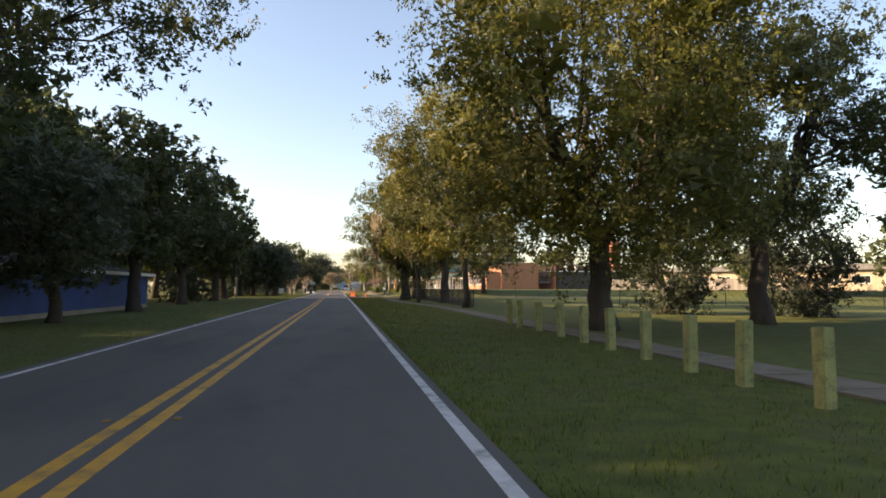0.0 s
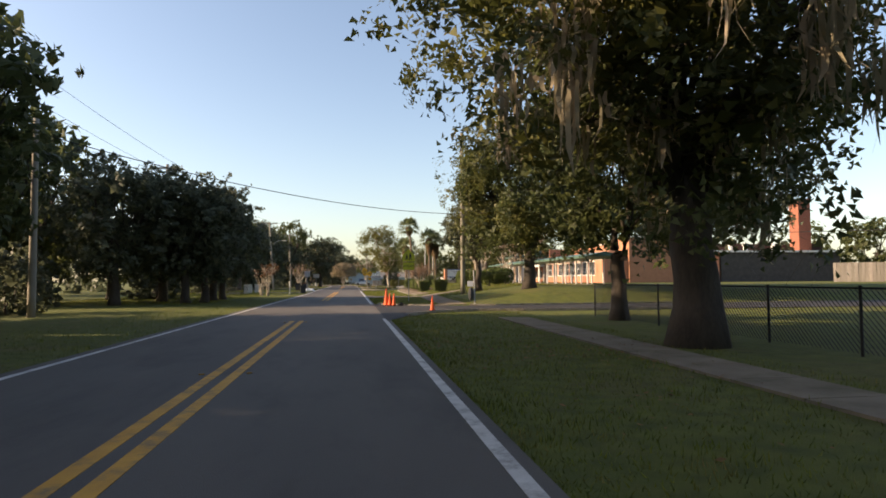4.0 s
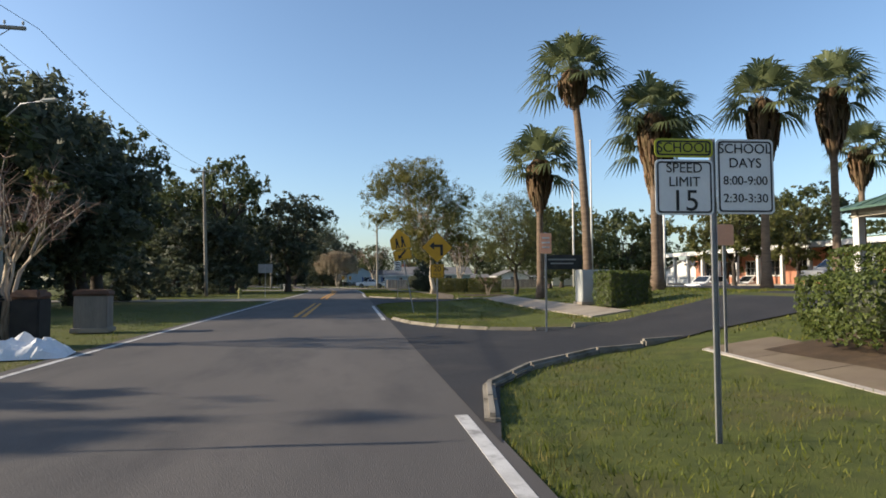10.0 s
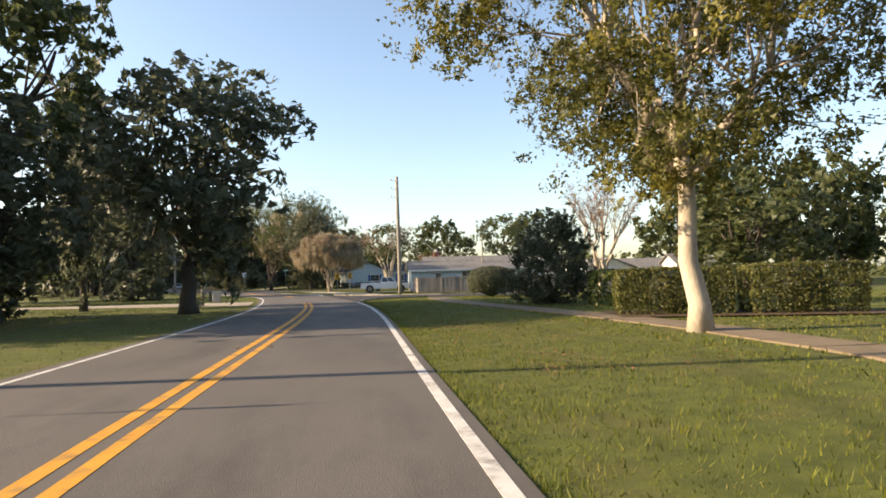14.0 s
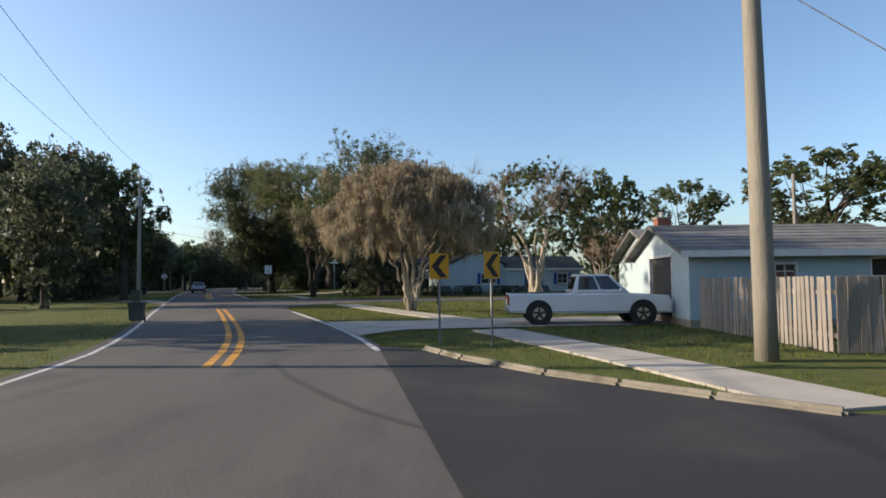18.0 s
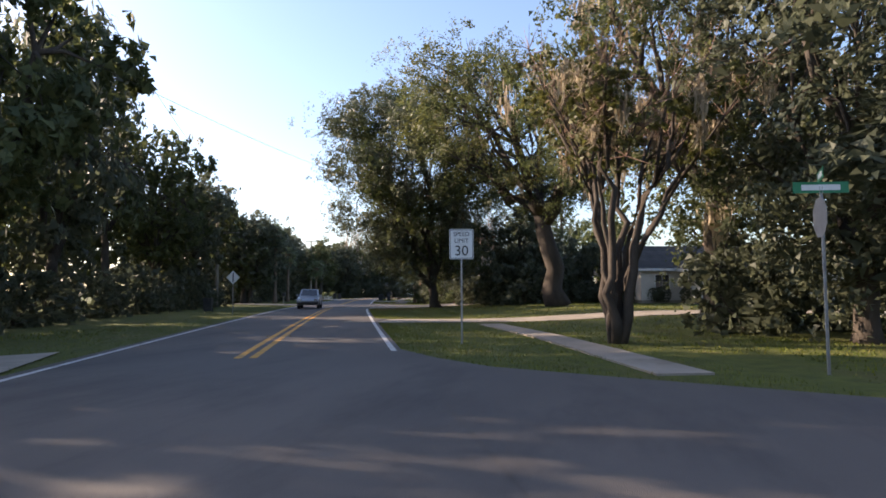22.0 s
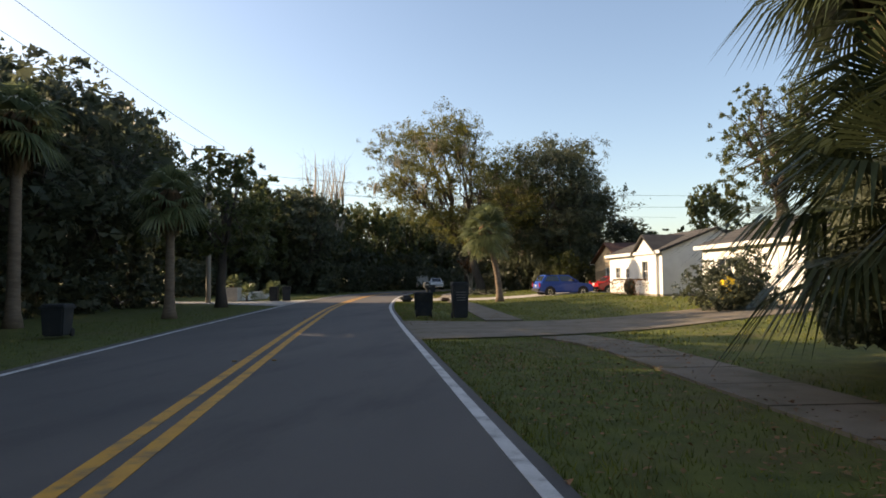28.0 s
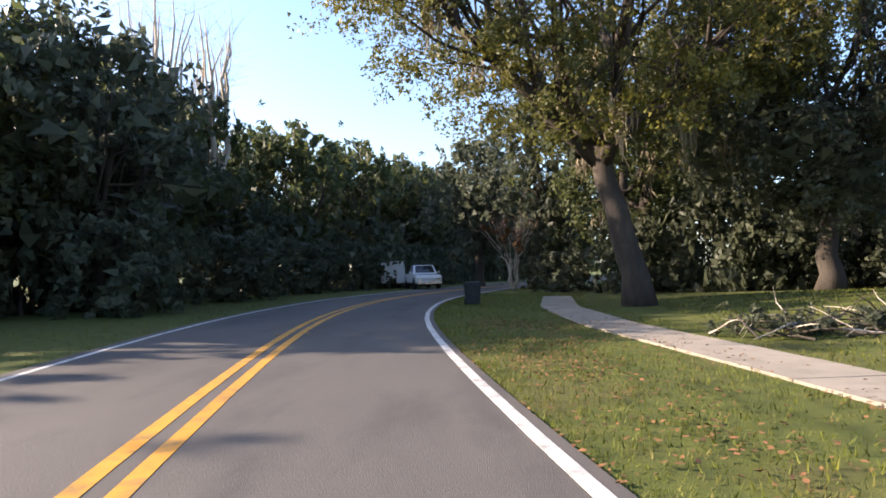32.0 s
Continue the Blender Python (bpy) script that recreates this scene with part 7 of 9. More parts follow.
bin_(-66.9, 306.0, 25, "brown-black wheeled bin at the far driveway", BIN, 1.1)
bin_(-67.8, 305.8, 15, "brown-black wheeled bin at the far driveway", BIN, 1.1)
bin_(-62.4, 334.0, 10, "dark wheeled bin inside the bend", h=0.9)
bin_(-27.2, 196.2, 20, "grey wheeled bin in the shade across the road", BIN_GREEN, 1.0)
bin_(-46.5, 235.2, 20, "dark wheeled bin under the trees across the road", h=1.0)

# yellow-green bollards before the field
for k, (x, y) in enumerate([(5.95, -79.0), (6.05, -77.3), (6.15, -75.7), (6.3, -73.8), (6.4, -71.9), (6.55, -69.9), (6.6, -68.0), (6.7, -65.6), (6.5, -64.0), (6.7, -62.0)]):
    t = thing("wooden_bollard", "square mossy yellow-painted wooden post in the verge", "bollard", pose(x, y, -0.05, random.uniform(-2, 2), random.uniform(-2, 2), random.uniform(-6, 6)), group="row of yellow posts")
    part("timber", soft_box(0.19, 0.19, 1.02, 0.015, "timber", YELLOW_POST), parent=t)


def chain_fence(pts, h, label, mat=None, every=2.6, mesh=0.16):
    """Posts, rails and a woven wire net between points."""
    top = thing("chain_link_fence", label, "fence")
    mat = mat or GALV
    net = Build()
    for (x0, y0), (x1, y1) in zip(pts[:-1], pts[1:]):
        ln = math.hypot(x1 - x0, y1 - y0)
        n = max(1, round(ln / every))
        for k in range(n + 1):
            x, y = x0 + (x1 - x0) * k / n, y0 + (y1 - y0) * k / n
            part("post", Build().tube([(x, y, lie(x, y) - 0.1), (x, y, lie(x, y) + h + 0.05)], [0.03, 0.03], 8), mat, top)
            if k < n:
                xb, yb = x0 + (x1 - x0) * (k + 1) / n, y0 + (y1 - y0) * (k + 1) / n
                part("rail", Build().tube([(x, y, lie(x, y) + h), (xb, yb, lie(xb, yb) + h)], [0.02, 0.02], 6), mat, top)
        ux, uy = (x1 - x0) / ln, (y1 - y0) / ln
        m = int(ln / mesh)
        for k in range(m):
            for sg in (1, -1):
                s0 = k * mesh
                s1 = s0 + sg * h
                c0, c1 = min(max(s0, 0), ln), min(max(s1, 0), ln)
                z1 = abs(c1 - s0)
                a = (x0 + ux * c0, y0 + uy * c0)
                b = (x0 + ux * c1, y0 + uy * c1)
                w = 0.006
                net.add([(a[0] - uy * w, a[1] + ux * w, lie(*a) + 0.03 - w), (a[0] + uy * w, a[1] - ux * w, lie(*a) + 0.03 + w),
                         (b[0] + uy * w, b[1] - ux * w, lie(*b) + z1 + w), (b[0] - uy * w, b[1] + ux * w, lie(*b) + z1 - w)], [(0, 1, 2, 3)])
    tagged(part("net", net, mat, top), kind="stuff")
    return top


gate = thing("gate_post", "leaning steel gate post with a white plate and a dark sack", "post", pose(6.9, 7.1, lie(6.9, 7.1) - 0.02))
part("shaft", Build().tube([(0, 0, -0.1), (-0.02, 0, 1.0), (-0.05, 0, 1.95)], [0.04, 0.04, 0.035], 10), GALV, gate)
part("cap", Build().lathe([(0.045, 0), (0.045, 0.04), (0.01, 0.07)], 10, -0.05, 0), GALV, gate, m=pose(0, 0, 1.94))
part("sack", Build().lathe([(0.06, 0.3), (0.15, 0.42), (0.17, 0.7), (0.12, 0.98), (0.03, 1.05)], 10, -0.22, -0.02), BIN, gate, "dark sack tied to the post")
notice = thing("notice_board", "blank white notice fixed on the gate post", "notice", pose(6.63, 7.02, 1.08, 0, 0, -10))
part("panel", soft_box(0.32, 0.012, 0.3, 0.004, "panel", SIGN_WHITE, seg=1), parent=notice)
chain_fence([(9.6, -42.0), (9.4, -20.0), (9.6, -4.0)], 1.25, "dark chain-link fence along the school field", DARK_METAL, mesh=0.12)
chain_fence([(24, 14.0), (24, -20.0), (20.5, -39.5)], 3.6, "tall dark chain-link fence round the field", DARK_METAL, 18.0, 9.0)
chain_fence([(20.6, -39.7), (60, -46)], 3.4, "tall dark chain-link fence across the field", DARK_METAL, 12.0, 9.0)
chain_fence([(21.5, -40.5), (50, -45)], 1.2, "low dark rail fence in the field", DARK_METAL, 4.0, 0.6)
chain_fence([(34, 124), (62, 122)], 1.6, "chain-link fence by the playground", None, 3.0, 0.3)


def picket(pts, h, label, mat, wide=0.14, gap=0.03, name="wooden_fence"):
    """Rails with boards nailed on, each board apart."""
    top = thing(name, label, "fence")
    board = soft_box(wide, 0.02, h, 0.006, "board", mat, seg=1)
    for (x0, y0), (x1, y1) in zip(pts[:-1], pts[1:]):
        ln = math.hypot(x1 - x0, y1 - y0)
        a = math.degrees(math.atan2(y1 - y0, x1 - x0))
        for z in (0.3, h - 0.35):
            part("rail", Build().box(0, 0.035, z, ln, 0.04, 0.09), mat, top, m=pose((x0 + x1) / 2, (y0 + y1) / 2, 0, 0, 0, a))
        n = int(ln / (wide + gap))
        for k in range(n):
            t = (k + 0.5) / n
            x, y = x0 + (x1 - x0) * t, y0 + (y1 - y0) * t
            part("board", board, parent=top, m=pose(x, y, lie(x, y) + random.uniform(0, 0.03), random.uniform(-1, 1), random.uniform(-0.6, 0.6), a))
    return top


picket([(50, 31), (62, 22), (74, 6)], 2.0, "tall grey board fence at the field edge", FENCE_WOOD, 0.3, 0.01)
picket([(4.3, 169.0), (4.4, 162.5)], 1.5, "weathered picket fence beside the driveway", FENCE_WOOD, 0.13, 0.05)
picket([(4.4, 162.4), (17, 161.2), (32, 159.6)], 1.5, "weathered grey board fence along the side street", FENCE_WOOD, 0.2, 0.012)
picket([(-38.8, 298.8), (-36.9, 298.0)], 1.7, "new yellow-brown board fence between the white houses", NEW_WOOD, 0.15, 0.01)

# low iron fence and shrubs across the road
f = thing("iron_fence", "low black iron fence on the far lawn", "fence")
for k in range(31):
    y = 30 + k * 0.6
    part("picket", Build().tube([(-12.2, y, -0.05), (-12.2, y, 0.92)], [0.012, 0.012], 5), DARK_METAL, f)
for z in (0.18, 0.8):
    part("rail", Build().box(-12.2, 39, z, 0.03, 18.2, 0.03), DARK_METAL, f)
for y in (49.5, 52, 57.5, 60):
    t = thing("stone_pillar", "squat dark stone pillar on the far lawn", "pillar", pose(-12.6, y, 0))
    part("block", soft_box(0.5, 0.5, 0.95, 0.04, "block", STONE), parent=t)
    part("cap", soft_box(0.6, 0.6, 0.12, 0.03, "cap", STONE), parent=t, m=pose(0, 0, 0.95))
mp = thing("mail_pillar", "dark brick mailbox pillar with a rusty red top", "mailbox", pose(-7.2, 67.6, 0))
part("column", soft_box(0.6, 0.6, 1.05, 0.03, "column", BLACK_RUBBER), parent=mp)
part("cap", soft_box(0.68, 0.68, 0.2, 0.05, "cap", RUST, 0.8), parent=mp, m=pose(0, 0, 1.05))
pv = thing("white_post", "plain white marker post on the far lawn", "post", pose(-7.0, 43.9, 0))
part("shaft", Build().lathe([(0.055, -0.1), (0.055, 1.35), (0.045, 1.4), (0.01, 1.43)], 10), WHITE_METAL, pv)
sb = bmesh.new()
bmesh.ops.create_grid(sb, x_segments=22, y_segments=16, size=1.0)
for v in sb.verts:
    e = max(0.0, 1 - v.co.x**2) * max(0.0, 1 - v.co.y**2)
    n1 = noise.noise(Vector((v.co.x * 2.3, v.co.y * 2.3, 4.0))) + 0.6 * noise.noise(Vector((v.co.x * 6, v.co.y * 6, 1.0)))
    v.co = Vector((v.co.x * 1.0, v.co.y * 0.6, 0.02 + e**0.5 * (0.3 + 0.26 * n1)))
me = bpy.data.meshes.new("folds")
sb.to_mesh(me)
sb.free()
me.materials.append(SHEET)
sh = thing("white_sheet", "crumpled white plastic sheeting heaped on the far verge", "sheeting", pose(-6.5, 65.4, -0.02, 0, 0, 12))
part("folds", me, parent=sh)

hy = thing("fire_hydrant", "pale yellow fire hydrant on the far verge", "fire hydrant", pose(-9.2, 105.2, 0))
part("barrel", Build().lathe([(0.17, 0), (0.17, 0.06), (0.11, 0.08), (0.11, 0.55), (0.15, 0.57), (0.15, 0.63), (0.13, 0.72), (0.06, 0.8), (0.03, 0.82), (0.03, 0.88)], 14), YELLOW_POST, hy)
for a in (0, 90, 180):
    part("outlet", Build().tube([(0.1, 0, 0.45), (0.2, 0, 0.45)], [0.06, 0.065], 10), YELLOW_POST, hy, m=pose(0, 0, 0, 0, 0, a))

cb = thing("utility_cabinet", "pale grey steel utility cabinet beside the square hedge", "utility cabinet", pose(9.3, 75.8, lie(9.3, 75.8) - 0.02, 0, 0, 4))
part("plinth", Build().box(0, 0, 0, 1.3, 0.75, 0.1), CONCRETE, cb)
part("housing", soft_box(1.2, 0.62, 1.25, 0.02, "housing", GREY_BOX), parent=cb, m=pose(0, 0, 0.1))
for k in (-0.3, 0.3):
    d = part("door", soft_box(0.56, 0.02, 1.1, 0.006, "door", GREY_BOX, seg=1), parent=cb, m=pose(k, -0.32, 0.17))
    part("handle", Build().box(0.18 if k < 0 else -0.18, -0.03, 0.5, 0.03, 0.03, 0.14), DARK_METAL, d)

# school sign board with blue frame
ms = thing("school_signboard", "white changeable signboard in a blue frame on brick piers", "signboard", pose(14.7, 59.5, lie(14.7, 59.5), 0, 0, 13))
for k in (-1.75, 1.75):
    part("pier", soft_box(0.4, 0.4, 2.1, 0.02, "pier", BRICK, seg=1), parent=ms, m=pose(k, 0, -0.1))
part("frame", Build().box(0, 0, 0.85, 3.2, 0.22, 0.1).box(0, 0, 1.9, 3.2, 0.22, 0.1).box(-1.55, 0, 0.95, 0.1, 0.22, 0.95).box(1.55, 0, 0.95, 0.1, 0.22, 0.95), SIGN_BLUE, ms)
face = part("face", Build().box(0, 0, 0.95, 3.0, 0.1, 0.95), SIGN_WHITE, ms)
bars(face, [(0, 1.7, 1.6, 0.08), (0, 1.5, 1.2, 0.07), (0, 1.3, 0.9, 0.07)], SIGN_BACK, -0.053)

# dark signboard by the parking lot and two bare flag poles
db = thing("dark_signboard", "wide dark signboard on thin posts by the parking lot", "signboard", pose(12.6, 89.0, lie(12.6, 89.0)) @ Matrix.Scale(0.8, 4))
for k in (-1.5, 1.5):
    part("post", Build().box(k, 0, -0.1, 0.1, 0.1, 2.6), WOOD_POLE, db)
b = part("board", soft_box(3.2, 0.08, 1.1, 0.02, "board", BIN, seg=1), parent=db, m=pose(0, -0.09, 1.4))
bars(b, [(0, 0.75, 2.2, 0.12), (0, 0.45, 1.8, 0.1)], SIGN_BACK, -0.045)
for x, y, h in ((15.2, 90.6, 9.5), (13.6, 89.6, 6.6)):
    fp = thing("flag_pole", "bare white flag pole on the lawn", "flag pole", pose(x, y, lie(x, y)))
    part("shaft", Build().tube([(0, 0, -0.1), (0, 0, h)], [0.075, 0.045], 10), WHITE_METAL, fp, smooth=True)
    part("finial", Build().lathe([(0.01, h), (0.08, h + 0.05), (0.08, h + 0.1), (0.01, h + 0.15)], 10), WHITE_METAL, fp)


def area_lamp(x, y, h, label):
    top = thing("lamp_post", label, "lamp post", pose(x, y, lie(x, y)))
    part("base", Build().lathe([(0.3, 0), (0.3, 0.5), (0.26, 0.55)], 12), CONCRETE, top)
    part("shaft", Build().tube([(0, 0, 0.5), (0, 0, h)], [0.1, 0.075], 10), WHITE_METAL, top, smooth=True)
    part("arm", Build().box(0, 0, h - 0.06, 1.5, 0.07, 0.07), WHITE_METAL, top)
    for k in (-0.85, 0.85):
        part("lamp_head", soft_box(0.6, 0.36, 0.16, 0.04, "lamp_head", WHITE_METAL), parent=top, m=pose(k, 0, h - 0.1))


area_lamp(16.2, 52.9, 8.7, "white double-headed lamp post on the school lawn")
area_lamp(27.4, 104.2, 8.0, "white double-headed lamp post in the parking lot")

# mailboxes and small things at the last bend
mb = thing("mailbox", "black mailbox on a moulded post beside the road", "mailbox", pose(-56.0, 305.3, 0, 0, 0, 25))
part("post", soft_box(0.2, 0.2, 1.05, 0.03, "post", BIN, 0.9), parent=mb, m=pose(0, 0.05, -0.05))
part("bracket", Build().panel([(-0.05, 0.68), (0.09, 0.68), (0.09, 1.0), (-0.2, 1.0)], -0.26, 0.12), BIN, mb)
prof = [(-0.16, 0.98), (0.16, 0.98), (0.16, 1.18)] + [(0.16 * math.cos(radians(a)), 1.2 + 0.16 * math.sin(radians(a))) for a in range(0, 181, 30)] + [(-0.16, 1.18)]
bx = part("box", Build().panel([(a - 0.1, c) for a, c in prof], -0.4, 0.26), BIN, mb)
part("flag", Build().box(0.068, -0.05, 1.08, 0.012, 0.2, 0.05), SIGN_WHITE, bx)
bars(bx, [(-0.1, 1.16, 0.2, 0.05)], SIGN_WHITE, -0.403)
sc = thing("dark_suitcase", "dark tipped-over wheeled suitcase with a pull handle", "suitcase", pose(-57.3, 304.6, 0.0, 0, 0, 20))
part("shell", soft_box(0.85, 0.5, 0.46, 0.14, "shell", BIN, 0.92, 3), parent=sc)
part("handle", Build().tube([(-0.28, 0, 0.44), (-0.28, 0, 0.62), (-0.02, 0, 0.62), (-0.02, 0, 0.44)], [0.018] * 4, 6), BLACK_RUBBER, sc)
ty = thing("dark_bundle", "flat dark bundle lying on the grass", "bundle", pose(-54.8, 305.6, 0.0, 0, 0, 10))
part("sack", soft_box(0.78, 0.45, 0.26, 0.11, "sack", RUST, 0.86, 3), parent=ty)
ml = thing("mailbox", "dark mailbox on a wooden post across the road", "mailbox", pose(-54.2, 260.8, 0, 0, 0, 20))
part("post", Build().box(0, 0, -0.1, 0.11, 0.11, 1.15), WOOD_POLE, ml)
part("box", Build().panel([(p * 1.1, q) for p, q in prof], -0.3, 0.3), BIN, ml)
for x, y, lab in ((-4.3, 189.4, "small white bird house on a thin post"), ):
    bh = thing("bird_house", lab, "bird house", pose(x, y, 0))
    part("post", Build().box(0, 0, -0.1, 0.07, 0.07, 1.5), RUST, bh)
    part("house", Build().panel([(-0.16, 1.4), (0.16, 1.4), (0.16, 1.58), (0, 1.72), (-0.16, 1.58)], -0.14, 0.14), SIGN_WHITE, bh)
dp = thing("garden_post", "thin dark garden post on the lawn", "post", pose(0.6, 182.6, 0))
part("shaft", Build().box(0, 0, -0.1, 0.08, 0.08, 1.7), RUST, dp)
bn = thing("stone_bench", "small dark stone bench on the lawn", "bench", pose(0.6, 180.4, 0, 0, 0, 20))
part("seat", soft_box(0.95, 0.38, 0.09, 0.02, "seat", STONE), parent=bn, m=pose(0, 0, 0.5))
part("leg", soft_box(0.45, 0.3, 0.52, 0.04, "leg", BLACK_RUBBER, 1.1), parent=bn, m=pose(0, 0, -0.02))

# ---------------- houses ----------------


def wall(parent, length, height, openings, mat, m, thick=0.2, name="wall", trim=None, panes=(2, 2), gable=0.0):
    """A wall in local x, z, outer face at y = 0, with openings cut through; openings are x, z, width, height, kind."""
    b = Build()
    xs = sorted({round(v, 4) for v in [-length / 2, length / 2] + [o[0] + k * o[2] / 2 for o in openings for k in (-1, 1)]})
    zs = sorted({round(v, 4) for v in [0.0, height] + [o[1] + k * o[3] for o in openings for k in (0, 1)]})
    nx, nz = len(xs), len(zs)

    def solid(i, k):
        if not (0 <= i < nx - 1 and 0 <= k < nz - 1):
            return False
        cx, cz = (xs[i] + xs[i + 1]) / 2, (zs[k] + zs[k + 1]) / 2
        return not any(abs(cx - o[0]) < o[2] / 2 and o[1] < cz < o[1] + o[3] for o in openings)

    def at_(i, k, back):
        return (i * nz + k) * 2 + back

    faces = []
    for i in range(nx - 1):
        for k in range(nz - 1):
            if not solid(i, k):
                continue
            c = ((i, k), (i + 1, k), (i + 1, k + 1), (i, k + 1))
            faces.append(tuple(at_(*q, 0) for q in c))
            faces.append(tuple(at_(*q, 1) for q in c[::-1]))
            for (di, dk), (p, q) in (((0, -1), (c[0], c[1])), ((1, 0), (c[1], c[2])), ((0, 1), (c[2], c[3])), ((-1, 0), (c[3], c[0]))):
                if not solid(i + di, k + dk):
                    faces.append((at_(*p, 0), at_(*p, 1), at_(*q, 1), at_(*q, 0)))
    used = sorted({v for f in faces for v in f})
    index = {v: n for n, v in enumerate(used)}
    b.add([(xs[v // 2 // nz], thick * (v % 2), zs[v // 2 % nz]) for v in used], [tuple(index[v] for v in f) for f in faces])
    if gable:
        b.panel([(-length / 2, height), (length / 2, height), (0, height + gable)], 0, thick)
    w = part(name, b, mat, parent, m=m)
    for ox, oz, ow, oh, kind in openings:
        trim_ = trim or WHITE_METAL
        if kind in ("door", "garage"):
            d = part("door", soft_box(ow - 0.04, 0.06, oh - 0.03, 0.01, "door", ROOF_DARK if kind == "garage" else SIDING_WHITE, seg=1), parent=w, m=pose(ox, 0.1, oz + 0.01))
            if kind == "door":
                part("handle", Build().lathe([(0.03, -0.01), (0.03, 0.02)], 8), CHROME, d, m=pose(ow * 0.36, -0.06, 1.0, 90, 0, 0))
            f = Build().box(-ow / 2, 0, 0, 0.08, 0.1, oh).box(ow / 2, 0, 0, 0.08, 0.1, oh).box(0, 0, oh - 0.04, ow + 0.08, 0.1, 0.09)
            part("door_frame", f, trim_, w, m=pose(ox, 0.02, oz))
            continue
        win = part("window", Build().box(-ow / 2 + 0.03, 0, 0, 0.07, 0.12, oh).box(ow / 2 - 0.03, 0, 0, 0.07, 0.12, oh).box(0, 0, 0, ow - 0.13, 0.12, 0.07).box(0, 0, oh - 0.07, ow - 0.13, 0.12, 0.07), trim_, w, m=pose(ox, 0.05, oz))
        nx, nz = panes
        for i in range(nx):
            for j in range(nz):
                pw, ph = (ow - 0.14) / nx, (oh - 0.14) / nz
                part("pane", Build().box(-ow / 2 + 0.07 + pw * (i + 0.5), 0.04, 0.07 + ph * j + 0.015, pw - 0.03, 0.012, ph - 0.03), GLASS, win)
        bars_ = Build()
        for i in range(1, nx):
            bars_.box(-ow / 2 + 0.07 + (ow - 0.14) / nx * i, 0.02, 0.07, 0.03, 0.04, oh - 0.14)
        for j in range(1, nz):
            bars_.box(0, 0.02, 0.07 + (oh - 0.14) / nz * j - 0.015, ow - 0.14, 0.041, 0.03)
        if bars_.v:
            part("glazing_bar", bars_, trim_, win)
        part("sill", Build().box(0, -0.08, -0.06, ow + 0.12, 0.16, 0.05), trim_, win)
        if kind == "shutter":
            for sd in (-1, 1):
                part("shutter", soft_box(0.36, 0.035, oh + 0.05, 0.008, "shutter", SIGN_BLUE, seg=1), parent=win, m=pose(sd * (ow / 2 + 0.2), -0.08, -0.02))
    return w


